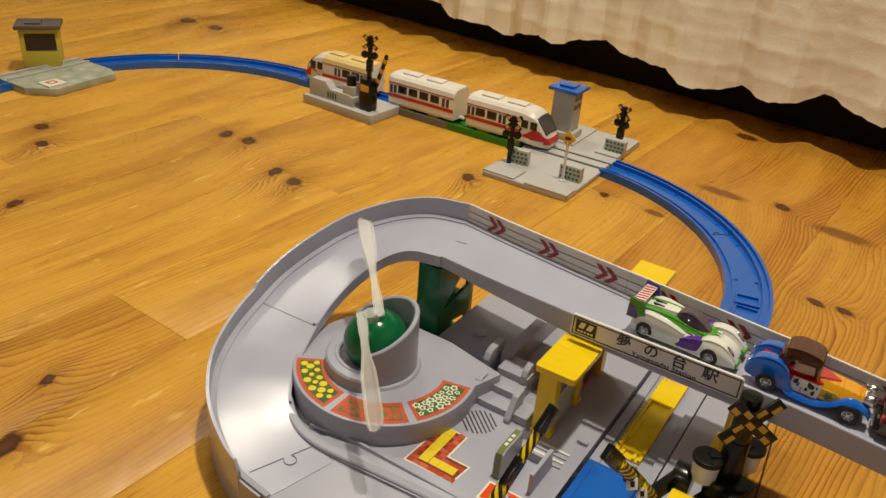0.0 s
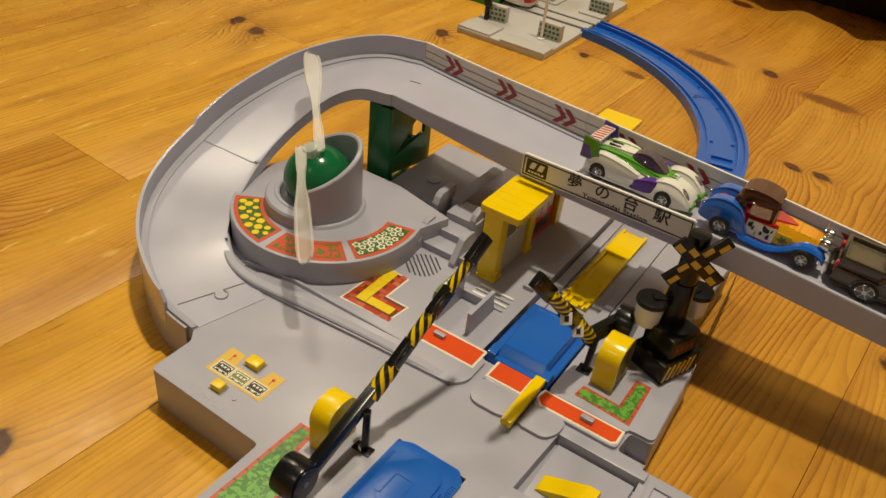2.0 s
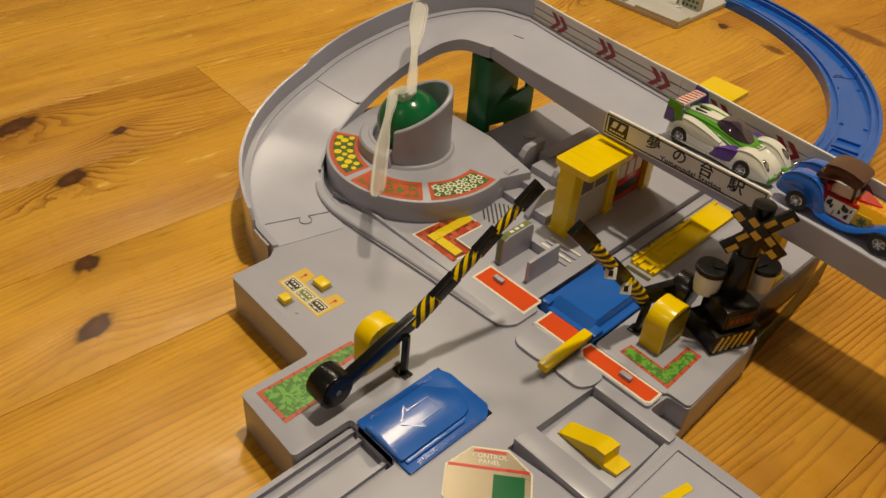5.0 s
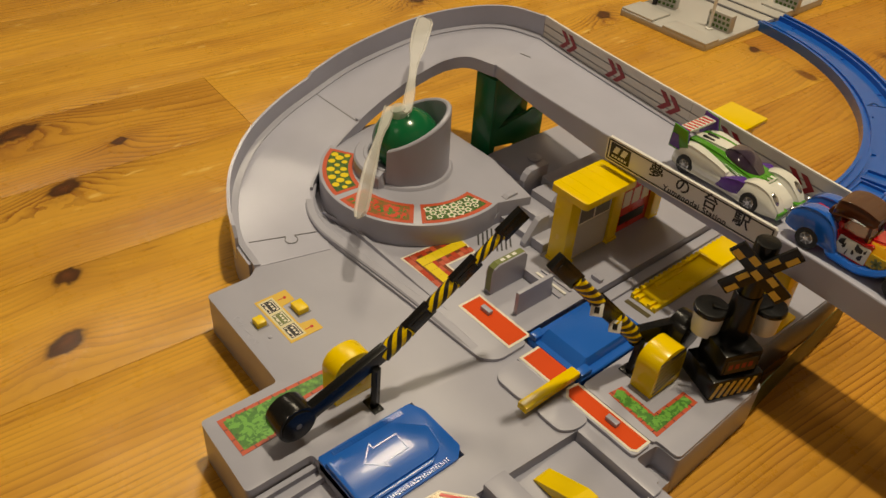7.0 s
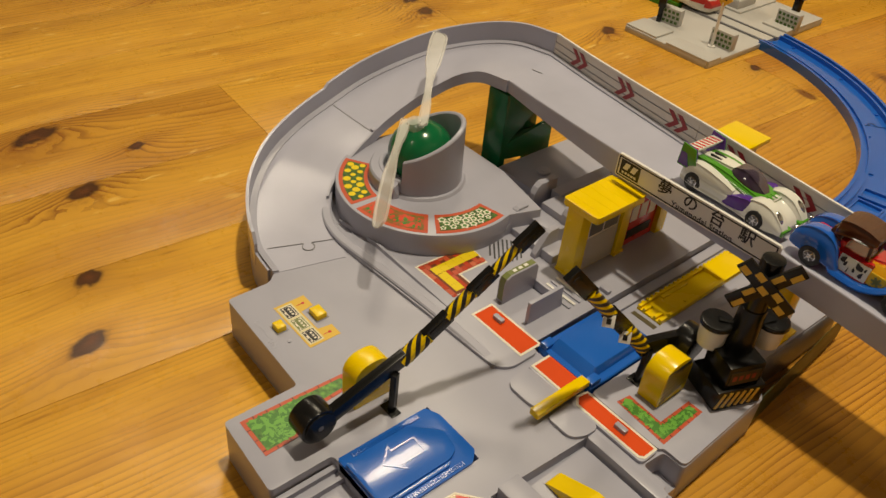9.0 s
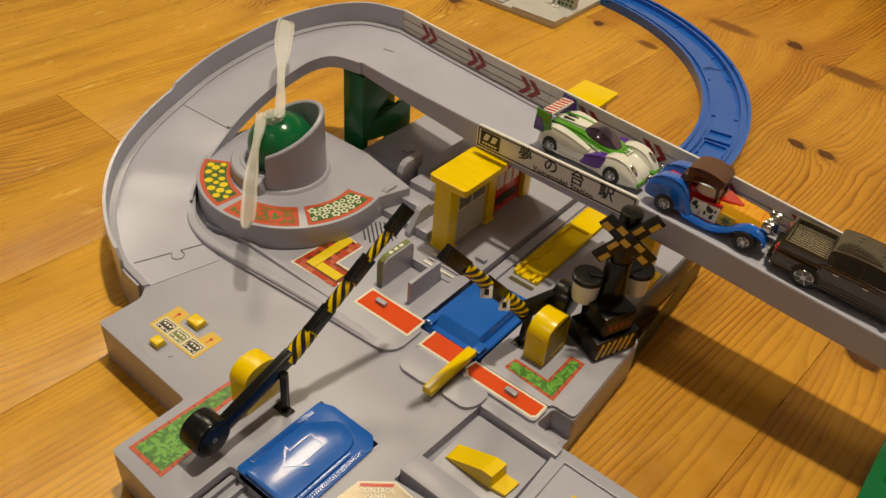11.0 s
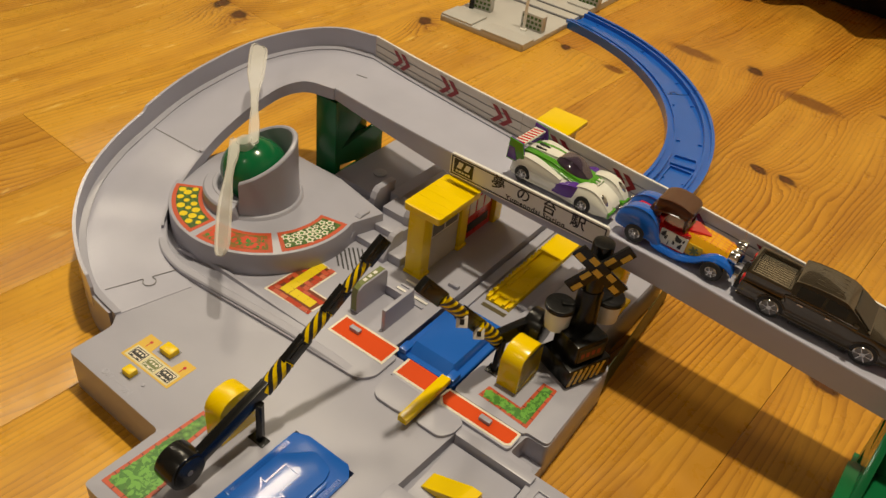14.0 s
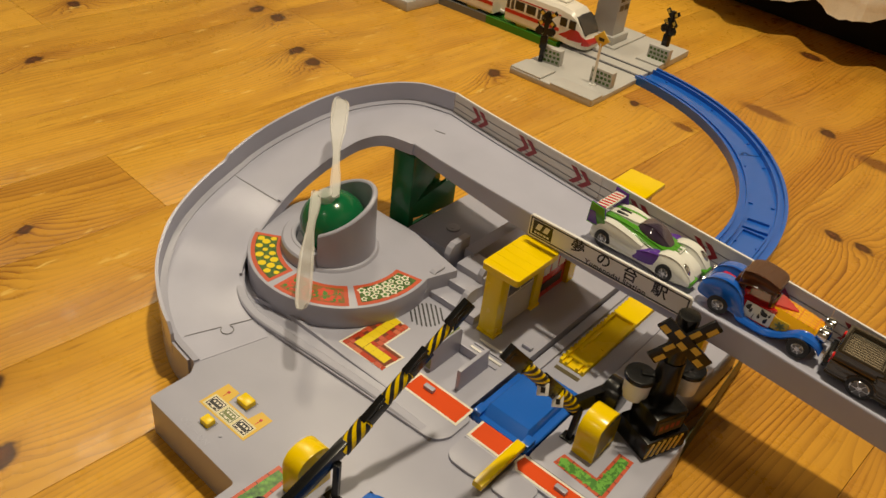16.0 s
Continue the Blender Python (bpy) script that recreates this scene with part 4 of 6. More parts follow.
part("poster", bm, plastic("poster_paper", (0.50, 0.45, 0.37), 0.5), kiosk)
bm = B()
box(bm, 7.4, -24, 48, 7.9, 1.5, 66, 0)
win = part("window", bm, plastic("printed_window_grey", (0.17, 0.155, 0.14), 0.35, vary=0.2), kiosk)
bm = B()
for y in (-24, -12, 0.5):
    box(bm, 7.8, y, 48, 8.1, y + 0.9, 66, 0)
for z in (47.6, 61, 65.6):
    box(bm, 7.8, -24, z, 8.1, 1.5, z + 0.9, 0)
part("window_frame", bm, CREAM, win)
bm = B()
box(bm, 0, 12, PZ, 6.5, 40, 56, 0.5)
shop = part("vending_wall", bm, RED, station, "red vending-machine panel")
bm = B()
for k in range(3):
    box(bm, 6.3, 15 + k * 8, 42, 6.8, 21 + k * 8, 52, 0)
part("display_case", bm, CREAM, shop)
bm = B()
box(bm, 6.3, 15, 30, 6.8, 36, 36, 0)
part("hatch", bm, INK, shop)
for y0 in (40, 84):
    bm = B()
    box(bm, -1, y0, PZ if y0 < 80 else 0, 9.5, y0 + 8, 69.5, 0.7)
    part("pillar", bm, YELLOW, station)
bm = B()
box(bm, 0, 86, 72, 25, 113, 75.5, 1.2)
rear_roof = part("rear_roof", bm, YELLOW, station, "flat yellow plastic roof")
bm = B()
box(bm, 3, 92, 12, 20, 110, 72.5, 0.6)
part("rear_shelter", bm, YELLOW, station)
bm = B()
box(bm, 92, 18, 23, 104, 30, 67, 0.8)
box(bm, 88, 14, 23, 108, 34, 27, 0.6)
part("pillar", bm, YELLOW, station)

# ---- railway through the base ----
bm = B()
box(bm, 34.2, -30, 11, 70.8, 82, 19.4, 0.5)
box(bm, 34.2, -30, 19, 40, 82, 21.5, 0.4)
box(bm, 66, -30, 19, 70.8, 82, 22.5, 0.4)
part("track_bed", bm, GREY, station)
bm = B()
box(bm, 43, -15, 19, 59, 72, 20.6, 0.3)
box(bm, 43, -15, 20, 45, 72, 22.4, 0.3)
box(bm, 57, -15, 20, 59, 72, 22.4, 0.3)
box(bm, 46.5, -15, 20, 48.5, -9, 22.4, 0.4)
box(bm, 53.5, -15, 20, 55.5, -9, 22.4, 0.4)
box(bm, 44.8, 2, 20, 47.5, 24, 21.6, 0.5)
box(bm, 54.5, 10, 20, 57.2, 40, 21.4, 0.5)
box(bm, 43, 42, 20.4, 59, 66, 22.8, 0.4)
for k in range(20):
    box(bm, 42.6, -12 + k * 4.0, 21.6, 43.6, -10.2 + k * 4.0, 22.9, 0.1)
part("yellow_rail", bm, YELLOW, station, "yellow plastic grooved rail insert")
bm = B()
box(bm, 43.5, -20.5, 19.2, 59, -17.5, 19.6, 0)
part("slot", bm, plastic("slot_shade_brown", (0.09, 0.07, 0.025), 0.5), station)


def blue_plate(x0, y0, x1, y1, z, rise, end):
    """A moulded blue track cover: low wings along its sides, a raised middle with steep shoulders."""
    bm = B()
    m = 4.2
    rings = []
    for y, h, e in ((y0, -2, 1.5), (y0 + 0.8, 0, 0.4), (y0 + end * 0.5, 0, 0), (y0 + end, rise - 0.5, 0), (y0 + end + 0.8, rise, 0), (y0 + end + 1.8, rise, 0), (y1 - end - 1.8, rise, 0), (y1 - end - 0.8, rise, 0), (y1 - end, rise - 0.5, 0), (y1 - end * 0.5, 0, 0), (y1 - 0.8, 0, 0.4), (y1, -2, 1.5)):
        lo, hi = z + min(h, 0), z + h
        rings.append([(x0 + e, y, z - 6), (x0 + e, y, lo - 0.6), (x0 + e + 0.6, y, lo), (x0 + m, y, lo), (x0 + m + 0.9, y, lo + (hi - lo) * 0.75), (x0 + m + 1.7, y, hi), (x0 + m + 2.7, y, hi), (x1 - m - 2.7, y, hi), (x1 - m - 1.7, y, hi), (x1 - m - 0.9, y, lo + (hi - lo) * 0.75), (x1 - m, y, lo), (x1 - e - 0.6, y, lo), (x1 - e, y, lo - 0.6), (x1 - e, y, z - 6)])
    loft(bm, rings)
    return bm


bm = blue_plate(35.5, -85, 71, -33, 25.8, 4.6, 8.0)
lift = part("blue_track_cover", bm, BLUE, station, "glossy blue plastic track cover")
for x in (36.2, 65.6):
    bm = B()
    box(bm, x, -84, 25.0, x + 4.8, -77, 28.4, 0.6)
    part("shoulder_block", bm, BLUE, lift)
bm = B()
plate(bm, soft([(33.5, -201), (68.5, -201), (68.5, -156), (64, -151), (40, -151), (33.5, -154)], 1.5), 19, 24.8, (), 0.6)
cover = part("blue_track_cover", bm, BLUE, station, "glossy blue plastic track cover with arrow")
bm = B()
plate(bm, soft([(38.2, -200.6), (62.5, -200.6), (62.5, -164), (60, -158.5), (49, -156.5), (38.2, -168)], 2.0), 24.3, 27.0, (), 1.1)
part("raised_plate", bm, BLUE, cover)
bm = B()
plate(bm, soft([(62.3, -199), (64.6, -199), (64.6, -166), (62.3, -163)], 0.8), 24.3, 25.9, (), 0.4)
part("side_step", bm, BLUE, cover)
for x in (34.6, 65.4):
    for k in range(30):
        bm = B()
        box(bm, x, -195 + k * 1.2, 24.6, x + 2.2, -194.45 + k * 1.2, 25.15, 0)
        part("grip_rib", bm, BLUE, cover)
ARROW = [(-4.5, 9.6), (-4.5, -2.2), (-7.6, -2.2), (0, -10), (7.6, -2.2), (4.5, -2.2), (4.5, 9.6)]
SLIM = [(-3.8, 8.9), (-3.8, -2.9), (-6.0, -2.9), (0, -9.0), (6.0, -2.9), (3.8, -2.9), (3.8, 8.9)]
bm = B()
plate(bm, [(48.8 + x, -179 + y) for x, y in ARROW], 26.9, 27.25, [[(48.8 + x, -179 + y) for x, y in SLIM]])
part("arrow", bm, BLUE, cover, "raised arrow outline")
bm = B()
sweep(bm, [(46, -201, 8), (46, -320, 8)], [(-15, 0), (-15, 11), (-12.5, 11), (-12.5, 8), (-9, 8), (-9, 10.5), (-7, 10.5), (-7, 7), (7, 7), (7, 10.5), (9, 10.5), (9, 8), (12.5, 8), (12.5, 11), (15, 11), (15, 0)])
part("rail_exit", bm, GREY, station)

# ---- car lift well, wedge, tray, control sign ----
bm = B()
box(bm, 86, -160, 11, 129, -106, 17.5, 0.5)
box(bm, 90, -144.5, 17, 127, -108.5, 21.2, 0.5)
part("lift_floor", bm, GREY, station)
bm = B()
loft(bm, [[(93, -137, 21.5), (93, -128, 21.5), (94, -128, 22.5), (94, -137, 22.5)], [(112, -137, 21.5), (113, -127.5, 21.5), (113, -127.5, 30), (112, -137, 30)], [(117, -137, 21.5), (118, -127.5, 21.5), (118, -127.5, 30), (117, -137, 30)], [(117.5, -137, 21.5), (118.5, -127.5, 21.5), (118.5, -127.5, 23.5), (117.5, -137, 23.5)], [(124, -136, 21.5), (125, -127, 21.5), (125, -127, 23), (124, -136, 23)]])
part("wedge", bm, YELLOW, station, "yellow plastic launching wedge")
for dims in ((85, -157.5, 17, 128.5, -146, 27.2), (89, -107, 17, 130, -101.5, 25.6)):
    bm = B()
    box(bm, *dims, 0.6)
    part("kerb", bm, GREY, station)
bm = B()
plate(bm, rect(131.5, -160, 340, -104), 23.2, 25.2, [rect(134.5, -157, 336, -107)], 0.4)
tray = part("tray_rim", bm, GREY, station)
bm = B()
plate(bm, rect(134.5, -157, 336, -107), 23.4, 24)
part("tray", bm, GREY_GLOSSY, tray)
bm = B()
bar(bm, (148, -118, 24.2), (143, -141, 24.2), 4, 0.4, 0)
part("yellow_stripe", bm, YELLOW, tray)
bm = B()
for k in range(3):
    a = radians(20 + 60 * k)
    bar(bm, (166 - 7 * math.cos(a), -132 - 7 * math.sin(a), 24.1), (166 + 7 * math.cos(a), -132 + 7 * math.sin(a), 24.1), 2.4, 0.4, 0)
part("star_print", bm, WHITE, tray)
SIGN = pose(88, -187, 23.5, 0, 0, 40)
FOIL = plastic("gold_foil_sticker", (0.34, 0.28, 0.20), 0.3, metal=0.6)


def octagon(grow):
    return [(7.5 + x, y) for x, y in ((-7.4 - grow * 0.4, 19.6 + grow), (7.4 + grow * 0.4, 19.6 + grow), (17.4 + grow, 9.6 + grow * 0.4), (17.4 + grow, -5), (7.4, -15 - grow), (-7.4, -15 - grow), (-17.4 - grow, -5), (-17.4 - grow, 9.6 + grow * 0.4))]


def sign_part(name, pts, z0, z1, mat, parent):
    bm = B()
    plate(bm, pts, z0, z1)
    bmesh.ops.transform(bm, matrix=SIGN, verts=bm.verts)
    return part(name, bm, mat, parent, "gold foil control panel sign with red bands" if name == "control_sign" else "")


ctrl = sign_part("control_sign", octagon(0.8), 0, 0.4, CREAM, station)
sign_part("field", octagon(0), 0.38, 0.5, FOIL, ctrl)
sign_part("red_band", rect(0.6, 17.7, 14.4, 19.1), 0.48, 0.58, RED, ctrl)
sign_part("red_band", rect(-9.4, 9.4, 24.4, 10.9), 0.48, 0.58, RED, ctrl)
sign_part("green_patch", rect(9.5, -4, 22.5, 7.6), 0.48, 0.58, GREEN, ctrl)
for word, dy in (("CONTROL", 15.9), ("PANEL", 13.0)):
    bm = text_bm(word, 3.1)
    bmesh.ops.transform(bm, matrix=SIGN @ Matrix.Translation((7.5, dy, 0.6)), verts=bm.verts)
    part("lettering", bm, WHITE, ctrl)
bm = B()
bar(bm, (66.5, -84, 27.5), (67, -119, 28.2), 5.4, 3.6, 0.6)
part("lever", bm, YELLOW, station, "yellow plastic point lever")

# Dark olive strip: the base's shaded side wall, put in as colour.
bm = B()
bar(bm, (121.4, -17, 11.5), (114.6, 81, 11.5), 0.4, 20, 0.1)
part("grass_strip", bm, speckle("side_shade_olive", (0.05, 0.075, 0.015), (0.02, 0.025, 0.006), 160), station, "dark olive strip standing in for shade on the base side")

# ---- crossing gates ----


def gate_box(x0, x1, y0, y1, z0, z1, striped):
    """A yellow motor housing with a rounded shoulder."""
    rr = (y1 - y0) * 0.42
    pts = [(y0, z0), (y1, z0), (y1, z1 - rr)]
    pts += [(y1 - rr + rr * math.cos(a), z1 - rr + rr * math.sin(a)) for a in (0.3, 0.6, 0.9, 1.2, 1.57)]
    pts += [(y0 + rr - rr * math.sin(a), z1 - rr + rr * math.cos(a)) for a in (0.0, 0.35, 0.7, 1.05, 1.35, 1.57)]
    bm = B()
    plate(bm, pts, x0, x1, (), 0.7)
    bmesh.ops.transform(bm, matrix=SIDE, verts=bm.verts)
    house = part("gate_housing", bm, YELLOW, station, "yellow plastic gate housing")
    if striped:
        for k in range(7):
            z = z0 + 2 + k * 3.0
            bm = B()
            bar(bm, (x1 + 0.05, y0 + 1.5, z), (x1 + 0.05, y1 - 1.5, min(z + 5, z1 - 3)), 0.2, 1.2, 0)
            part("stripe", bm, INK, house)
    return house


def striped_arm(a, b, w, parent, segments):
    """A barrier arm: round rods with black stripes wound round them, between flat black sleeves."""
    a, b = Vector(a), Vector(b)
    d = b - a
    e = d.normalized()
    side = d.cross(UP).normalized()
    upv = side.cross(d).normalized()
    for k in range(segments):
        p, q = a + d * k / segments, a + d * (k + 0.58) / segments
        length = (q - p).length
        r = w * (0.74 - 0.14 * k)
        ring = [(side * math.cos(g), upv * math.sin(g)) for g in (2 * math.pi * j / 14 for j in range(14))]
        bm = B()
        loft(bm, [[c + (u + v) * r for u, v in ring] for c in (p, q)])
        seg = part("arm_length", bm, YELLOW, parent)
        bm = B()
        turns, lead, advance = 28, 6.0, 24.0
        for start in range(-5, int(length / lead) + 1):
            rings = []
            for j in range(turns + 1):
                g = 2 * math.pi * j / turns
                out = side * math.cos(g) + upv * math.sin(g)
                s0 = start * lead + advance * j / turns
                lo, hi = min(length, max(0.0, s0)), min(length, max(0.0, s0 + lead * 0.5))
                rings.append([p + e * lo + out * (r + 0.14), p + e * hi + out * (r + 0.14), p + e * hi + out * (r - 0.3), p + e * lo + out * (r - 0.3)])
            rings = [r for r in rings if (r[0] - r[1]).length > 1e-4]
            if len(rings) > 1:
                loft(bm, rings, cap=False)
        part("arm_stripe", bm, INK, seg)
        bm = B()
        bar(bm, q - e * 1.0, a + d * (k + 1) / segments + e * 1.5, 3.4, w + 2.6, 0.5)
        bar(bm, q + e * 1.5, a + d * (k + 1) / segments - e * 1.0, 4.2, w - 1.0, 0.4)
        part("arm_sleeve", bm, BLACK, parent)


gate_box(5.5, 15.5, -179.5, -160, 23.5, 48.5, False)
bm = B()
cyl(bm, -6, 5, 8.8, n=36, b=0.8, m=pose(19, -203, 37, 0, 90, 0))
gate_l = part("gate_drum", bm, BLACK, station, "black plastic barrier gate")
bm = B()
tmp = bmesh.new()
bmesh.ops.create_cone(tmp, cap_ends=True, segments=36, radius1=7.4, radius2=7.4, depth=0.8)
bmesh.ops.transform(tmp, matrix=pose(24.3, -203, 37, 0, 90, 0), verts=tmp.verts)
put(bm, tmp)
part("drum_face", bm, BLACK, gate_l)
bm = B()
cyl(bm, 5.5, 5.9, 1.3, n=16, m=pose(19, -203, 37, 0, 90, 0))
part("axle_hole", bm, GREY_DARK, gate_l)
bm = B()
bar(bm, (22, -199, 38), (22, -158, 51), 4.5, 7.5, 0.8)
part("gate_lever", bm, BLACK, gate_l)
bm = B()
bar(bm, (24.5, -165, 46), (25, -166, 24), 3, 3.5, 0.4)
box(bm, 20, -169, 23.5, 29, -164, 24.4, 0.2)
part("gate_foot", bm, BLACK, gate_l)
striped_arm((22, -160, 49), (33, -98, 102), 4.8, gate_l, 3)

gate_box(85, 96.5, -68, -47, PZ, 49, True)
bm = B()
cyl(bm, -5, 5, 9, n=32, b=0.8, m=pose(86, -36, 42, 0, 90, 0))
gate_r = part("gate_drum", bm, BLACK, station, "black plastic barrier gate")
bm = B()
bar(bm, (83, -38, 43), (77, -63, 46), 4.5, 9, 0.8)
part("gate_lever", bm, BLACK, gate_r)
bm = B()
bar(bm, (80, -59, 44), (80, -62, PZ), 3, 3.5, 0.4)
box(bm, 76, -65, PZ, 83, -59, PZ + 0.9, 0.2)
part("gate_foot", bm, BLACK, gate_r)
striped_arm((77, -61, 45.5), (65, -111, 104), 5, gate_r, 2)
for t in (0.28, 0.52):
    c = Vector((77, -61, 45.5)).lerp(Vector((65, -111, 104)), t)
    bm = B()
    box(bm, -2.6, -0.6, -2.8, 2.6, 0.6, 2.8, 0.3, Matrix.Translation(c + Vector((2.5, -2.5, -2))) @ pose(0, 0, 0, -30, 0, 40))
    tag = part("tag", bm, WHITE, gate_r)
    bm = B()
    box(bm, -1.0, -0.8, -1.3, 1.0, -0.5, 1.3, 0, Matrix.Translation(c + Vector((2.5, -2.5, -2))) @ pose(0, 0, 0, -30, 0, 40))
    part("tag_mark", bm, INK, tag)

# ---- crossing signal ----
SX, SY = 105, -27
bm = B()
SB = pose(108, -32, 0, 0, 0, -22)
box(bm, -11, -13, PZ, 11, 13, PZ + 12, 0.8, SB)
signal = part("signal_base", bm, BLACK, station, "black plastic crossing signal mast")
bm = B()
box(bm, -9, -9.5, PZ + 12, 9, 10, PZ + 25, 1.2, SB)
part("signal_body", bm, BLACK, signal)
bm = B()
box(bm, 9, -8, PZ + 14, 9.3, 8, PZ + 22, 0, SB)
part("signal_plate", bm, INK, signal)
bm = B()
for k in range(4):
    box(bm, 9.25, -6.5 + k * 3.4, PZ + 16.5, 9.4, -4.4 + k * 3.4, PZ + 19.5, 0, SB)
part("plate_mark", bm, MAROON, signal)
for k in range(6):
    bm = B()
    bar(bm, SB @ Vector((11.1, -12 + k * 3.6, PZ + 1.5)), SB @ Vector((11.1, -9 + k * 3.6, PZ + 10.5)), 0.25, 1.7, 0)
    part("stripe", bm, PANEL_Y, signal)
bm = B()
cyl(bm, PZ + 20, 74, 7, 6, 28, (SX, SY), 0.5)
cyl(bm, 74, 101, 5.6, 5.2, 28, (SX, SY), 0.6)
part("mast", bm, BLACK, signal)
for x, y in ((95, -35), (110.5, -13)):
    bm = B()
    cyl(bm, 48, 60, 6.2, 6.8, 28, (x, y), 0.6)
    cup = part("lamp_cup", bm, WHITE, signal, "white translucent signal lamp")
    bm = B()
    cyl(bm, 60, 62.6, 8.0, 7.6, 32, (x, y), 0.7)
    part("lamp_hood", bm, BLACK, cup)
    bm = B()
    bar(bm, (x, y, 62.5), (SX, SY, 61), 4, 3, 0.5)
    part("lamp_bracket", bm, BLACK, cup)
XM = Matrix.Translation((SX, SY - 2, 91)) @ Matrix.Scale(0.9, 4) @ pose(0, 0, 0, 0, 0, 38) @ pose(0, -6.5, 0, 90, 0, 0)
for a in (43, -43):
    bm = B()
    box(bm, -19, -4, -0.9, 19, 4, 0.9, 0.3, XM @ pose(0, 0, 0 if a > 0 else 1.6, 0, 0, a))
    xb = part("cross_board", bm, BLACK, signal)
    bm = B()
    for k in range(5):
        for r in (0, 1):
            if (k + r) % 2 == 0:
                box(bm, -18 + k * 7.3, -3.4 + r * 3.5, 0.8, -12.2 + k * 7.3, -0.2 + r * 3.5, 1.05, 0, XM @ pose(0, 0, 0 if a > 0 else 1.6, 0, 0, a))
    part("yellow_check", bm, PANEL_Y, xb)


# ---- green trestles ----
def trestle(name_at, w, d, h, ledge):
    t = thing("toy_bridge_pillar", "dark green plastic trestle under the toy bridge", "toy pillar", at=name_at, group="bridge pillars")
    bm = B()
    plate(bm, [(0, 0), (w, 0), (w, h), (0, h)], -2, 0, [], 0.4)
    bmesh.ops.transform(bm, matrix=Matrix(((1, 0, 0, 0), (0, 0, -1, 0), (0, 1, 0, 0), (0, 0, 0, 1))), verts=bm.verts)
    part("front_panel", bm, GREEN, t)
    for x in (w - 2.5, 0.1):
        bm = B()
        plate(bm, [(2.05, 0.1), (d, 0.1), (d, h - 0.1), (2.05, h - 0.1)], x, x + 2.4, [[(6, h * 0.52), (d - 8, h * 0.60), (d - 8, h * 0.88)], [(5, h * 0.08), (d - 8, h * 0.10), (d - 8, h * 0.28), (5, h * 0.36)]], 0.3)
        bmesh.ops.transform(bm, matrix=SIDE, verts=bm.verts)
        part("side_frame", bm, GREEN, t)
    bm = B()
    for z in (h * 0.42, h - 2.5):
        box(bm, 2.6, 2.1, z, w - 2.6, d - 0.3, z + 2.4, 0.3)
    part("shelf", bm, GREEN, t)
    bm = B()
    box(bm, -ledge, -ledge, 0, w + ledge, d + ledge, 3, 0.6)
    part("foot", bm, GREEN, t)
    return t


trestle((-115.5, 14, 0), 17, 47, 74, 0.6)
big = trestle((243, 2, 0), 40, 34, 62, 2)
bm = B()
box(bm, -4, -50, 0, 46, 0, 30, 1.0)
box(bm, -6, -53, 27, 46, -2, 30.5, 0.6)
part("ramp_block", bm, GREEN, big)
bm = B()
plate(bm, [(-30, 30), (0, 60), (0, 30)], 0, 4, (), 0.4)
bmesh.ops.transform(bm, matrix=SIDE, verts=bm.verts)
part("gusset", bm, GREEN, big)

# ---- toy cars ----
BRONZE = plastic("bronze_enamel", (0.055, 0.041, 0.025), 0.13, metal=0.55, coat=1.0, grain=2500)
CARBLUE = plastic("car_blue_enamel", (0.01, 0.12, 0.55), 0.12, coat=1.0)
CARRED = plastic("car_red_enamel", (0.58, 0.012, 0.015), 0.12, coat=1.0)
CARWHITE = plastic("car_white_enamel", (0.78, 0.78, 0.72), 0.16, coat=0.8)
CARGREEN = plastic("car_green_enamel", (0.07, 0.30, 0.02), 0.2, coat=0.4)
CARPURPLE = plastic("car_purple_enamel", (0.10, 0.03, 0.28), 0.2, coat=0.4)
CARORANGE = plastic("car_orange_enamel", (0.85, 0.42, 0.01), 0.2, coat=0.4)


def deck_pose(x, y, yaw):
    """Where a car stands on the bridge, tilted with its deck."""
    def along(line, at):
        k = next(k for k in range(len(line) - 1) if line[k + 1].x >= at)
        return line[k].lerp(line[k + 1], (at - line[k].x) / (line[k + 1].x - line[k].x))
    near, far = along(n, x), along(f, x)
    ahead = (along(n, x + 20) + along(f, x + 20) - along(n, x - 20) - along(f, x - 20)) / 2
    z = near.z + (far.z - near.z) * (y - near.y) / (far.y - near.y)
    return (x, y, z + 0.2), (-math.degrees(math.atan2(near.z - far.z, far.y - near.y)), -math.degrees(math.atan2(ahead.z, ahead.x)), yaw)


def section(x, w, zs, lean=0.86, mid=0.55):
    """One upright ring of a car body at x: half-width w, from zs[0] to zs[1], waisted towards the roof."""
    z0, z1 = zs
    zm = z0 + (z1 - z0) * mid
    half = [(w * 0.88, z0), (w, z0 + (zm - z0) * 0.35), (w, zm), (w * lean, z1 - (z1 - z0) * 0.08), (w * lean * 0.9, z1)]
    return [Vector((x, -a, b)) for a, b in half] + [Vector((x, a, b)) for a, b in reversed(half)]


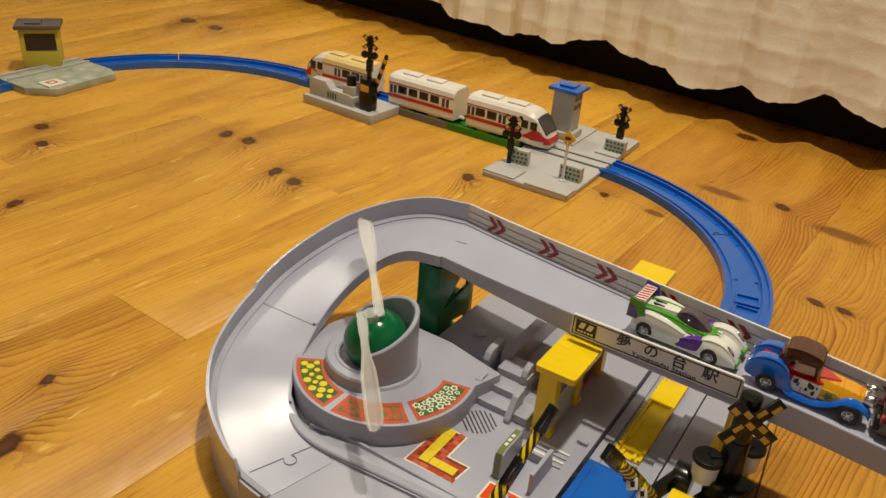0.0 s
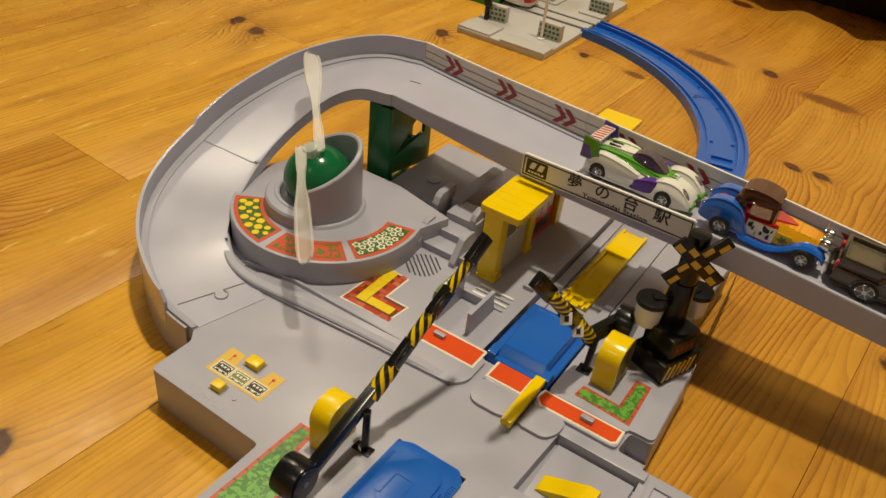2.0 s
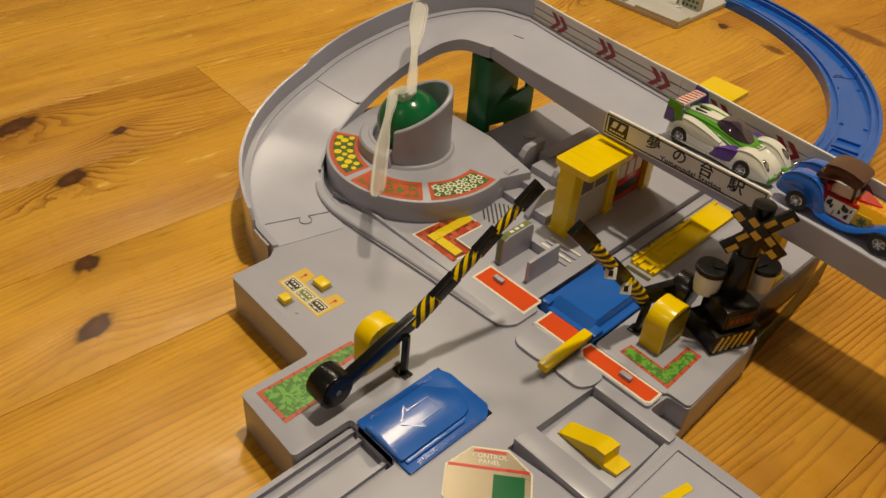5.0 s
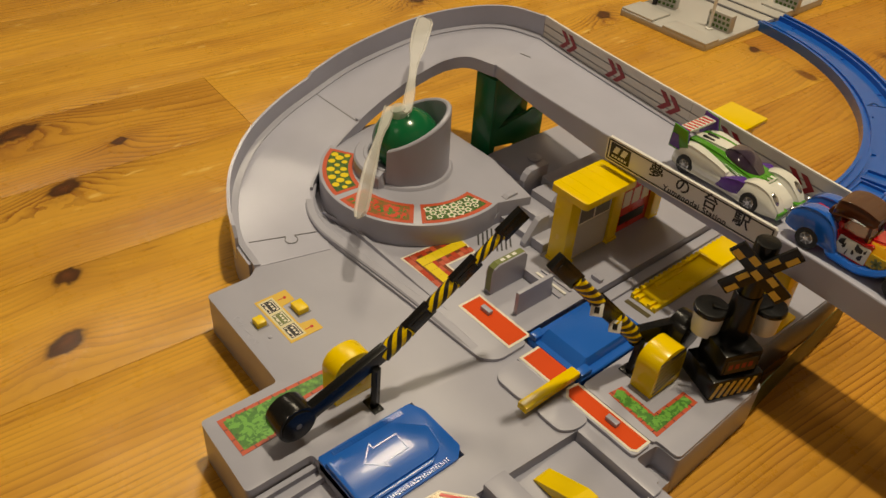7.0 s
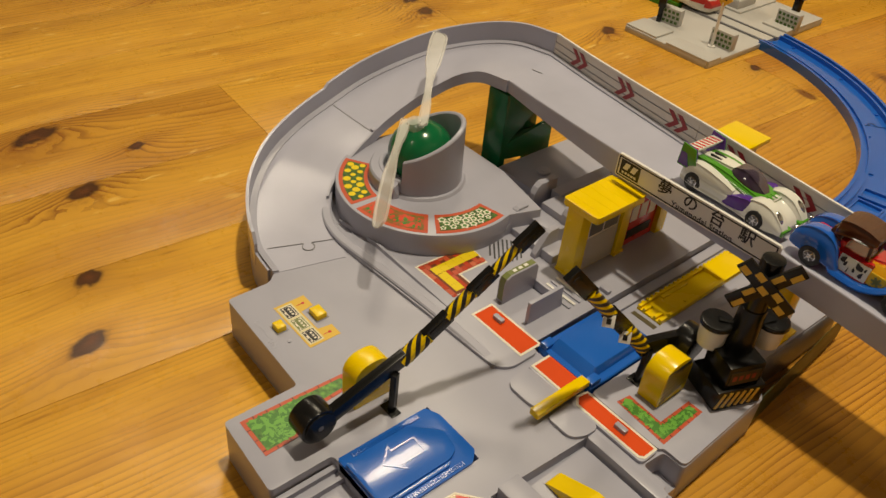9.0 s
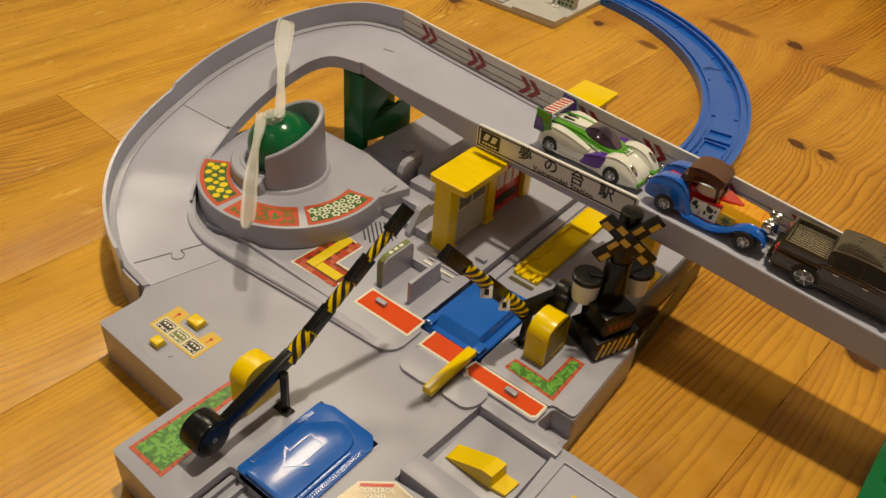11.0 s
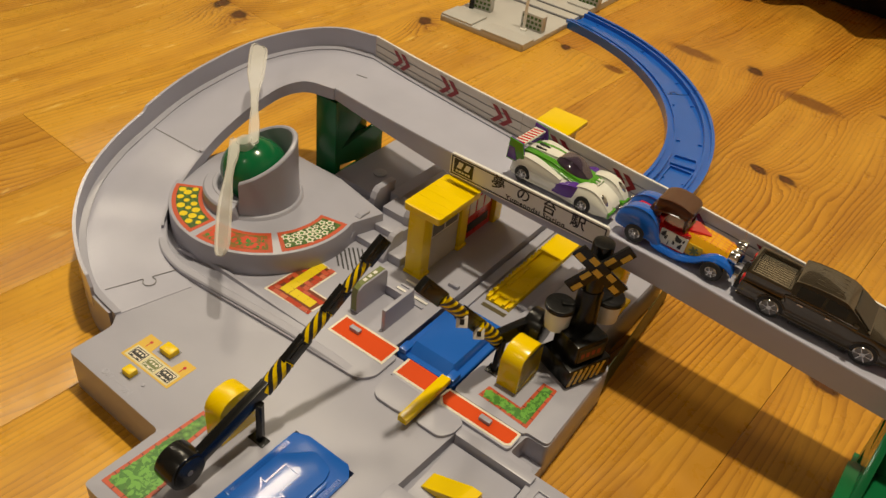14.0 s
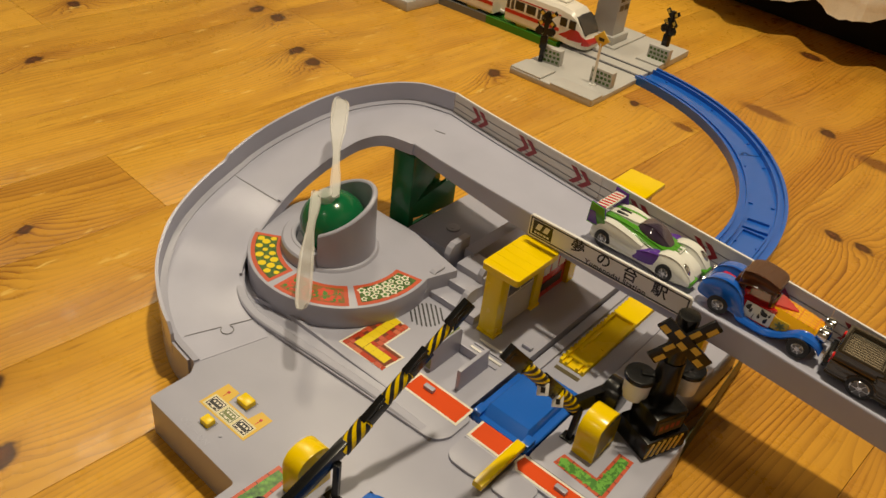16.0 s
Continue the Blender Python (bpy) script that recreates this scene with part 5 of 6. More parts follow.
def wheel(parent, x, y, r, width, side, hub):
    m = pose(x, y, r, 90 if side < 0 else -90, 0, 0)
    bm = B()
    cyl(bm, -width / 2, width / 2, r, n=28, b=0.7, m=m)
    w = part("wheel", bm, TYRE, parent)
    bm = B()
    cyl(bm, width / 2 - 0.1, width / 2 + 0.25, r * hub, n=24, m=m)
    part("rim", bm, GREY_DARK, w)
    bm = B()
    for k in range(6):
        a = radians(60 * k)
        bar(bm, m @ Vector((0, 0, width / 2 + 0.3)), m @ Vector((r * (hub - 0.04) * math.cos(a), r * (hub - 0.04) * math.sin(a), width / 2 + 0.35)), 0.9, 0.4, 0.1)
    cyl(bm, width / 2 + 0.1, width / 2 + 0.6, r * 0.2, n=12, m=m)
    tmp = bmesh.new()
    bmesh.ops.create_cone(tmp, segments=24, radius1=r * (hub + 0.02), radius2=r * (hub - 0.06), depth=0.5)
    bmesh.ops.translate(tmp, verts=tmp.verts, vec=(0, 0, width / 2 + 0.35))
    bmesh.ops.transform(tmp, matrix=m, verts=tmp.verts)
    put(bm, tmp)
    part("spoke", bm, CHROME, w)


def wheels(parent, xs, half, r, width=5.0, hub=0.54):
    for x in xs:
        for side in (-1, 1):
            wheel(parent, x, side * half, r, width, side, hub)


# pickup
at, turn = deck_pose(197.2, 22.4, 3.2)
truck = thing("toy_pickup_truck", "dark bronze die-cast toy pickup truck on the bridge", "toy car", at, turn)
bm = B()
loft(bm, refine([section(-39.5, 13, (6, 13), 0.95), section(-38.5, 14.3, (4.5, 14), 0.97), section(-30, 14.6, (4.5, 14), 0.98), section(-18, 14.8, (4.5, 14), 0.98), section(-17, 14.8, (4.5, 18.5), 0.97), section(14, 14.8, (4.5, 18), 0.96),
          section(30, 14.4, (4.5, 17), 0.92), section(37, 13.4, (5, 15.2), 0.9), section(39.5, 11.5, (6, 12.5), 0.9)], 5, 6))
body = part("body", bm, BRONZE, truck)
bm = B()
loft(bm, refine([section(-17.4, 13.9, (16, 25.4), 0.82, 0.3), section(-16.2, 14.0, (16, 27.0), 0.80, 0.3), section(-8, 14.0, (16, 28.3), 0.79, 0.3), section(3, 13.9, (16, 28.2), 0.79, 0.3), section(9, 13.9, (16, 26.4), 0.81, 0.3), section(21, 13.8, (15.5, 18.4), 0.95, 0.3)], 5, 6))
cab = part("cab", bm, BRONZE, truck)
for side in (-1, 1):
    for x0, x1, top0, top1 in ((-14.5, -2.6, 25.6, 26.2), (-1.2, 9.0, 26.2, 25.2)):
        bm = B()
        pts = [Vector((x0, side * 13.75, 20.0)), Vector((x1 + (5 if x0 > 0 else 0), side * 13.75, 20.0)), Vector((x1, side * 11.75, top1 - 0.4)), Vector((x0, side * 11.7, top0 - 0.4))]
        loft(bm, [pts, [p + Vector((0, side * 0.45, 0)) for p in pts]])
        part("side_window", bm, GLASS, cab)
    bm = B()
    bar(bm, (-16, side * 13.95, 19), (15, side * 13.95, 18.6), 0.3, 0.6, 0)
    part("trim_line", bm, CHROME, cab)
    bm = B()
    box(bm, 13, side * 15.2 - 1.2, 18, 15.5, side * 15.2 + 1.2, 20.8, 0.5)
    part("mirror", bm, BRONZE, truck)
    for x in (-11, 2.5):
        bm = B()
        box(bm, x - 1.4, side * 14.8 - 0.3, 15.6, x + 1.4, side * 14.8 + 0.3, 16.4, 0.2)
        part("door_handle", bm, CHROME, truck)
    bm = B()
    box(bm, -12, side * 14.6 - 0.8, 3.2, 16, side * 14.6 + 0.8, 4.6, 0.4)
    part("side_step", bm, BLACK, truck)
    for x in (-22.5, 23):
        bm = B()
        ring = []
        for k in range(13):
            a = radians(180 * k / 12)
            c, s = math.cos(a), math.sin(a)
            ring.append([Vector((x + 7.6 * c, side * 15.1, 6 + 7.6 * s)), Vector((x + 6.4 * c, side * 15.1, 6 + 6.4 * s)), Vector((x + 6.4 * c, side * 12.5, 6 + 6.4 * s)), Vector((x + 7.6 * c, side * 13.0, 6 + 7.6 * s))])
        loft(bm, ring)
        part("wheel_arch", bm, BRONZE, truck)
    bm = B()
    box(bm, -40, side * 11.5 - 2, 10.5, -38.6, side * 11.5 + 2, 16, 0.5)
    part("tail_light", bm, CARRED, truck)
    bm = B()
    box(bm, 36.2, side * 10 - 2.6, 11, 39.4, side * 10 + 2.6, 13.4, 0.6)
    part("headlight", bm, CHROME, truck)
bm = B()
pts = [Vector((10.4, -10.2, 25.9)), Vector((10.4, 10.2, 25.9)), Vector((20.2, 12.4, 19.2)), Vector((20.2, -12.4, 19.2))]
loft(bm, [pts, [p + Vector((0.3, 0, 0.3)) for p in pts]])
part("windscreen", bm, GLASS, cab)
bm = B()
plate(bm, rect(-39, -14.3, -16.6, 14.3), 12.5, 20.8, [rect(-36.5, -11.5, -18.5, 11.5)], 0.7)
part("bed_wall", bm, BRONZE, truck)
bm = B()
for k in range(11):
    box(bm, -36.3, -11.2 + k * 2.1, 13.8, -18.7, -9.8 + k * 2.1, 18.6, 0.4)
part("bed_rib", bm, plastic("bed_liner_bronze", (0.60, 0.54, 0.42), 0.2, metal=0.85), truck)
bm = B()
for k in range(5):
    box(bm, -9.5, -8.2 + k * 3.9, 27.4, 3.5, -7.4 + k * 3.9, 28.5, 0.3)
part("roof_rib", bm, BRONZE, cab)
bm = B()
box(bm, -42, -12, 5.5, -38, 12, 9, 0.8)
part("rear_bumper", bm, BLACK, truck)
bm = B()
box(bm, 37, -12.5, 4.5, 41, 12.5, 8.5, 0.9)
box(bm, 38.4, -8, 9, 39.8, 8, 12.5, 0.4)
part("front_bumper", bm, BLACK, truck)
wheels(truck, (-22.5, 23), 12.8, 6.6, 5, 0.68)

# blue vintage tourer
at, turn = deck_pose(125.6, 21.7, 1.8)
tourer = thing("toy_vintage_car", "blue and yellow die-cast toy vintage car with brown roof", "toy car", at, turn)
bm = B()
loft(bm, refine([section(-30, 6.5, (5, 14), 0.9), section(-26, 9, (4.5, 16.5), 0.9), section(-10, 9.6, (4.5, 15), 0.95), section(1, 9.8, (4.5, 16.2), 0.98), section(4, 9.6, (4.5, 16.8), 0.95), section(5.5, 8.6, (4.5, 15.5), 0.9)]))
part("body", bm, CARRED, tourer)
bm = B()
loft(bm, [section(1, 9.8, (5, 17.7), 0.80), section(10, 9.5, (5, 17.3), 0.80), section(20, 8.9, (5, 16.6), 0.80), section(26, 8.2, (5, 15.9), 0.80)])
hood = part("bonnet", bm, CARORANGE, tourer, "yellow bonnet with orange check")
bm = B()
for k in range(8):
    x = 3 + k * 2.9
    bar(bm, (x, -7.0, 17.7 - k * 0.22), (x, 7.0, 17.7 - k * 0.22), 0.5, 0.35, 0)
for k in range(5):
    bar(bm, (2, -6 + k * 3.0, 17.75), (25.5, -5.2 + k * 2.6, 16.1), 0.5, 0.3, 0)
part("check_print", bm, plastic("check_orange", (0.62, 0.16, 0.01), 0.3), hood)
for side in (-1, 1):
    bm = B()
    prof = [(-12, 7, 4.2), (-9, 5.2, 4.0), (3, 4.6, 3.6), (11, 7.5, 3.4), (17, 12, 3.4), (22, 13.4, 3.4), (28, 12.2, 3.0), (31, 9, 2.4)]
    loft(bm, [[Vector((x, side * 8.0, z - 4.2)), Vector((x, side * (9.5 + w), z - 3.0)), Vector((x, side * (10.2 + w), z - 1.8)), Vector((x, side * (9.7 + w * 0.75), z - 0.2)), Vector((x, side * (8.6 + w * 0.3), z + 0.7)), Vector((x, side * 8.0, z + 0.7))] for x, z, w in spline(prof, 6)])
    rear = B()
    loft(rear, refine([section(x, w, zs, 0.72, 0.62) for x, w, zs in ((-34.5, 2.6, (7.5, 11)), (-33, 4.2, (6.2, 15.2)), (-29, 5.0, (5.6, 19)), (-23, 5.3, (5.4, 20.6)), (-17, 5.3, (5.2, 19.6)), (-12.5, 5.0, (4.6, 15.5)), (-9.5, 4.4, (3.6, 9)), (-7.5, 3.6, (3.4, 5.6)))], 4, 4))
    bmesh.ops.translate(rear, verts=rear.verts, vec=(0, side * 8.6, 0))
    put(bm, rear)
    part("fender", bm, CARBLUE, tourer)
    bm = B()
    box(bm, -10, side * 9.8 - 0.4, 5.6, 4.8, side * 9.8 + 0.4, 14.6, 0.4)
    door = part("door", bm, CARWHITE, tourer, "white door with black patches")
    bm = B()
    for x, z, r in ((-7.2, 12.2, 2.5), (-6.0, 10.6, 1.8), (-4.4, 7.8, 1.9), (-2.2, 9.2, 1.6), (-1.4, 12.9, 1.9), (0.4, 11.8, 2.1), (2.4, 8.6, 2.2), (3.2, 12.4, 1.5)):
        cyl(bm, -0.15, 0.15, r, n=7, m=pose(x, side * 10.25, z, 90, 0, x * 20) @ Matrix.Diagonal((1, 0.7, 1, 1)))
    part("patch", bm, INK, door)
    bm = B()
    cyl(bm, -2.8, 2.6, 3.2, 4.1, 24, m=pose(27.8, side * 6.6, 15.8, 0, 90, 0), b=1.2)
    part("headlamp", bm, CHROME, tourer)
    bm = B()
    cyl(bm, -0.8, 0.8, 2.2, n=14, m=pose(-33.8, side * 8.5, 12, 0, 90, 0), b=0.3)
    part("tail_lamp", bm, CHROME, tourer)
bm = B()
loft(bm, refine([section(-18.5, 6.6, (20.5, 26.5), 0.84), section(-17, 9.0, (20.8, 29.0), 0.86), section(-12, 9.8, (22.6, 30.8), 0.90), section(-5, 9.8, (23.4, 30.6), 0.90), section(-0.2, 9.5, (24, 29.4), 0.90), section(1.6, 7.8, (25, 28.0), 0.84)], 7, 7))
part("roof", bm, BROWN, tourer, "glossy brown moulded roof")
bm = B()
loft(bm, [section(-21.5, 7.4, (12, 17.5), 0.9), section(-19.5, 8.2, (12, 23.5), 0.9), section(-15.5, 8.4, (14, 25.0), 0.9), section(-13.5, 7.8, (20, 25.5), 0.9)])
part("rear_cowl", bm, BROWN, tourer)
bm = B()
loft(bm, refine([section(2, 8.2, (14, 18.6), 0.8), section(6, 6.6, (14, 18.6), 0.7), section(10, 3.4, (14, 18.0), 0.7), section(13, 0.8, (14, 17.6), 0.7)]))
part("cowl_point", bm, CARRED, tourer)
for side in (-1, 1):
    bm = B()
    box(bm, 5.2, side * 9.7 - 0.5, 6.5, 13, side * 9.7 + 0.5, 13.6, 0.5)
    panel_y = part("side_panel", bm, plastic("mustard_panel", (0.62, 0.42, 0.03), 0.25), tourer)
    bm = B()
    for j in range(3):
        box(bm, -2.6, -0.2, -0.6, 2.6, 0.2, 0.6, 0, pose(9.2, side * 10.25, 10, 0, 60 * j, 0))
    part("star", bm, OLIVE, panel_y)
    bm = B()
    bar(bm, (0.6, side * 7.6, 15), (-0.4, side * 8.2, 24.5), 1.2, 1.4, 0.3)
    part("pillar", bm, BROWN, tourer)
bm = B()
box(bm, -14, -7, 13, -11, 7, 19, 1.2)
box(bm, -14, -7, 12, -6, 7, 15, 1.0)
part("seat", bm, CARRED, tourer)
bm = B()
loft(bm, [[Vector((0.5, -8.5, 14)), Vector((1.6, -8.5, 14)), Vector((-0.5, -7.5, 22.6)), Vector((-1.5, -7.5, 22.6))], [Vector((0.5, 8.5, 14)), Vector((1.6, 8.5, 14)), Vector((-0.5, 7.5, 22.6)), Vector((-1.5, 7.5, 22.6))]])
part("windscreen", bm, clear_plastic("windscreen_plastic", (0.35, 0.30, 0.27), 0.8, 0.08), tourer)
bm = B()
loft(bm, [section(26, 6.2, (4.5, 16.2), 0.8), section(28, 6.0, (4.5, 15.8), 0.8)])
part("grille", bm, CHROME, tourer)
bm = B()
bar(bm, (33.5, -11, 5), (33.5, 11, 5), 1.8, 2.4, 0.6)
for y in (-7, 7):
    bar(bm, (28, y, 5.5), (34.5, y, 6.2), 1.6, 2.6, 0.5)
bar(bm, (35, -8, 7.5), (35, 8, 7.5), 1.4, 1.4, 0.5)
part("bumper", bm, CHROME, tourer)
wheels(tourer, (-21.5, 21.2), 12.2, 5.6, 4.0)

# white and green racer
at, turn = deck_pose(58.8, 24.4, -1.0)
racer = thing("toy_race_car", "white, green and purple die-cast toy sports car", "toy car", at, turn)
bm = B()
loft(bm, refine([section(-37, 13, (4, 12.5), 0.9), section(-34, 14.8, (3, 15.4), 0.84), section(-25, 15.6, (2.8, 16.6), 0.78), section(-14, 15.2, (2.8, 16.4), 0.70), section(-2, 14.4, (2.8, 14.8), 0.68), section(8, 14.6, (2.8, 13.6), 0.70),
          section(18, 15.4, (2.8, 13.8), 0.72), section(27, 14.8, (2.8, 12.2), 0.74), section(33, 12.6, (2.8, 9.0), 0.78), section(36, 10, (3, 6.0), 0.84)], 4, 4))
part("body", bm, CARWHITE, racer)
bm = B()
loft(bm, refine([section(-33, 8.4, (13, 17.8), 0.9), section(-22, 9.8, (13, 18.9), 0.84), section(-10, 10.2, (12, 18.6), 0.80), section(2, 10.0, (11, 16.8), 0.80), section(12, 9.4, (10, 15.4), 0.84), section(19, 8.6, (9, 14.8), 0.86), section(21, 8.0, (9, 14.2), 0.86)], 4, 4))
spine = part("spine", bm, CARGREEN, racer, "green painted spine")
bm = B()
loft(bm, refine([section(-33, 3.6, (14, 18.2), 0.8), section(-24, 4.8, (14, 19.8), 0.8), section(-16, 5.0, (14, 20.4), 0.8), section(-8, 4.0, (14, 20.6), 0.8)], 4, 4))
part("engine_cover", bm, CARWHITE, spine)
bm = B()
loft(bm, refine([section(-11, 4.0, (16, 19.6), 0.8), section(-7, 6.4, (14, 22.6), 0.66), section(0, 7.4, (13, 23.2), 0.62), section(7, 6.8, (12, 20.6), 0.64), section(12, 4.8, (11, 17.0), 0.7), section(14, 2.6, (11, 15.4), 0.8)], 5, 5))
part("canopy", bm, plastic("violet_canopy", (0.045, 0.03, 0.055), 0.14, coat=1.0), racer, "smoked violet cockpit canopy")
bm = B()
plate(bm, [(13, -1.2), (15.5, -4.6), (20.8, -5.2), (20.8, 5.2), (15.5, 4.6), (13, 1.2)], 14.2, 15.0, [rect(16, -2.6, 21, 2.6)], 0.2)
part("bonnet_patch", bm, CARWHITE, spine)
bm = B()
for x, y, l in ((17.6, -1.7, 2.4), (17.6, 1.7, 2.4)):
    box(bm, x - l, y - 0.6, 14, x + l, y + 0.6, 15.3, 0.2)
part("bonnet_rib", bm, CARGREEN, spine)
for side in (-1, 1):
    bm = B()
    loft(bm, refine([section(-34, 3.0, (8, 16.0), 0.8), section(-27, 3.6, (8, 17.8), 0.74), section(-18, 3.6, (8, 17.4), 0.74), section(-8, 3.0, (8, 15.6), 0.76), section(0, 2.2, (8, 13.4), 0.8)]))
    bmesh.ops.translate(bm, verts=bm.verts, vec=(0, side * 11.8, 0))
    part("rear_fender", bm, CARWHITE, racer)
    bm = B()
    loft(bm, refine([section(-12, 1.2, (4, 7.0), 0.8), section(-4, 2.2, (4, 9.0), 0.8), section(3, 3.6, (5, 12.4), 0.8), section(9, 4.0, (6, 14.4), 0.8), section(13, 2.4, (7, 14.2), 0.8)]))
    bmesh.ops.translate(bm, verts=bm.verts, vec=(0, side * 12.2, 0))
    part("side_pod", bm, CARPURPLE, racer)
    bm = B()
    loft(bm, refine([section(9, 4.0, (4, 12.4), 0.72), section(14, 5.4, (4, 15.6), 0.66), section(21, 5.6, (4, 16.8), 0.62), section(28, 5.6, (4, 15.4), 0.62), section(34, 4.8, (4, 11.0), 0.68), section(38, 2.8, (4, 6.5), 0.8)], 5, 5))
    bmesh.ops.translate(bm, verts=bm.verts, vec=(0, side * 9.8, 0))
    fender = part("fender", bm, CARWHITE, racer)
    bm = B()
    tmp = bmesh.new()
    bmesh.ops.create_uvsphere(tmp, u_segments=16, v_segments=10, radius=2.2)
    bmesh.ops.transform(tmp, matrix=pose(31.5, side * 10.8, 12.7, 0, 40, side * 8) @ Matrix.Diagonal((1.9, 0.9, 0.6, 1)), verts=tmp.verts)
    put(bm, tmp)
    part("headlight", bm, CHROME, fender)
    for deep, mat in ((0.0, CARGREEN), (-1.0, CARPURPLE)):
        bm = B()
        plate(bm, [(-41, 11), (-25, 11), (-29, 18), (-31, 24.5), (-41, 25.5)], -0.5, 0.5, (), 0.3)
        bmesh.ops.transform(bm, matrix=Matrix.Translation((0, side * (14.4 + deep), 0)) @ Matrix(((1, 0, 0, 0), (0, 0, -1, 0), (0, 1, 0, 0), (0, 0, 0, 1))), verts=bm.verts)
        part("fin", bm, mat, racer)
    bm = B()
    plate(bm, [(-40.4, 12), (-32.6, 12), (-36.2, 20), (-40.4, 20)], -0.15, 0.15)
    bmesh.ops.transform(bm, matrix=Matrix.Translation((0, side * 14.95, 0)) @ Matrix(((1, 0, 0, 0), (0, 0, -1, 0), (0, 1, 0, 0), (0, 0, 0, 1))), verts=bm.verts)
    part("fin_patch", bm, CARPURPLE, racer)
    bm = B()
    box(bm, 29, side * 8.6 - 4.6, 3.2, 38.6, side * 8.6 + 4.6, 7.4, 1.4)
    part("front_flap", bm, CARGREEN, racer)
bm = B()
box(bm, -40, -12.9, 21.6, -32, 12.9, 23.0, 0.4)
wing = part("rear_wing", bm, CARWHITE, racer)
bm = B()
for k in range(7):
    bar(bm, (-39.5, -11.5 + k * 3.4, 23.1), (-32.5, -9.8 + k * 3.4, 23.1), 1.5, 0.2, 0)
part("wing_stripe", bm, CARRED, wing)
bm = B()
for y in (-2.2, 2.2):
    box(bm, -28, y - 0.7, 19.4, -20, y + 0.7, 20.6, 0.2)
part("vent", bm, INK, racer)
wheels(racer, (-26, 20), 13.8, 5.9, 4.4)

# red double-decker
at, turn = deck_pose(277, 20.5, 0)
bus = thing("toy_bus", "red die-cast toy double-decker bus with white markings", "toy car", at, turn)
bm = B()
box(bm, -37, -13.5, 4, 37, 13.5, 37, 2.2)
part("body", bm, CARRED, bus)
for side in (-1, 1):
    for z0, z1 in ((27, 33), (12, 17)):
        for k in range(5):
            bm = B()
            box(bm, -33 + k * 13, side * 13.5 - 0.2, z0, -23 + k * 13, side * 13.5 + 0.2, z1, 0)
            part("window", bm, plastic("bus_window", (0.10, 0.06, 0.035), 0.25) if k == 0 and z0 > 20 and side < 0 else SMOKE, bus)
    bm = B()
    for k in range(6):
        box(bm, -26 + k * 8, side * 13.5 - 0.25, 20.5, -21.5 + k * 8, side * 13.5 + 0.25, 25, 0)
    part("marking", bm, CREAM, bus)
wheels(bus, (-22, 22), 11.8, 5.6, 4.4)

CAR_SCALE = {"toy_pickup_truck": (0.955, 0.87, 0.865, 1), "toy_vintage_car": (0.955, 0.90, 0.90, 1), "toy_race_car": (0.81, 0.90, 0.85, 1), "toy_bus": (0.94, 0.94, 0.94, 1)}
for car in (truck, tourer, racer, bus):
    car.matrix_world = car.matrix_world @ Matrix.Diagonal(CAR_SCALE[car.name.split('.')[0]])

# ---- toy railway ----
RAILSEC = [(-19, 0), (-19, 8.5), (-16.5, 8.5), (-16.5, 5.5), (-13, 5.5), (-13, 7.8), (-11.2, 7.8), (-11.2, 3.5), (11.2, 3.5), (11.2, 7.8), (13, 7.8), (13, 5.5), (16.5, 5.5), (16.5, 8.5), (19, 8.5), (19, 0)]


def rail(path, mat, label, sleepers=True):
    """One length of toy track, with cross-bars between its rails."""
    path = [Vector(p) for p in path]
    bm = B()
    sweep(bm, path, RAILSEC)
    t = thing("toy_track", label, "toy track", group="toy railway track")
    part("rail", bm, mat, t)
    if sleepers:
        sides = sideways(path)
        for k in (1, len(path) // 2, len(path) - 2):
            bm = B()
            bar(bm, path[k] - sides[k] * 10 + UP * 4.2, path[k] + sides[k] * 10 + UP * 4.2, 2.2, 1.8, 0.3)
            part("cross_bar", bm, mat, t)
    return t


def bend(cx, cy, r, a0, a1, k=24):
    return [(cx + r * math.cos(radians(a0 + (a1 - a0) * j / k)), cy + r * math.sin(radians(a0 + (a1 - a0) * j / k)), 0) for j in range(k + 1)]


CX, CY, R = -168, 186, 231
YT = CY + R
def track_marks(t, a0, a1):
    """Short moulded ticks beside the rails and the jigsaw clip at the end of a bend."""
    for a in (a0 + (a1 - a0) * q for q in (0.12, 0.5, 0.88)):
        c, s = math.cos(radians(a)), math.sin(radians(a))
        for rr in (-8.6, 8.6):
            bm = B()
            bar(bm, (CX + (R + rr - 1.6) * c, CY + (R + rr - 1.6) * s, 3.9), (CX + (R + rr + 1.6) * c, CY + (R + rr + 1.6) * s, 3.9), 1.6, 1.4, 0.3)
            part("tick", bm, BLUE, t)


bend_a = rail(bend(CX, CY, R, 83, 42), BLUE, "blue plastic curved toy railway track", False)
track_marks(bend_a, 83, 42)
bend_b = rail(bend(CX, CY, R, 41.8, 0), BLUE, "blue plastic curved toy railway track", False)
track_marks(bend_b, 41.8, 0)
bm = B()
clip = [(-9, 0), (-3.4, 0.4), (-4.2, 3.0), (-1.6, 4.4), (1.0, 3.4), (1.2, 0.6), (4.4, -0.4), (9, 0)]
turn_m = pose(CX + R * math.cos(radians(41.9)), CY + R * math.sin(radians(41.9)), 3.5, 0, 0, 41.9)
for (xa, ya), (xb, yb) in zip(clip, clip[1:]):
    bar(bm, turn_m @ Vector((xa, ya, 0.1)), turn_m @ Vector((xb, yb, 0.1)), 1.1, 0.5, 0)
part("clip_seam", bm, plastic("dark_blue_seam", (0.006, 0.05, 0.20), 0.4), bend_b)
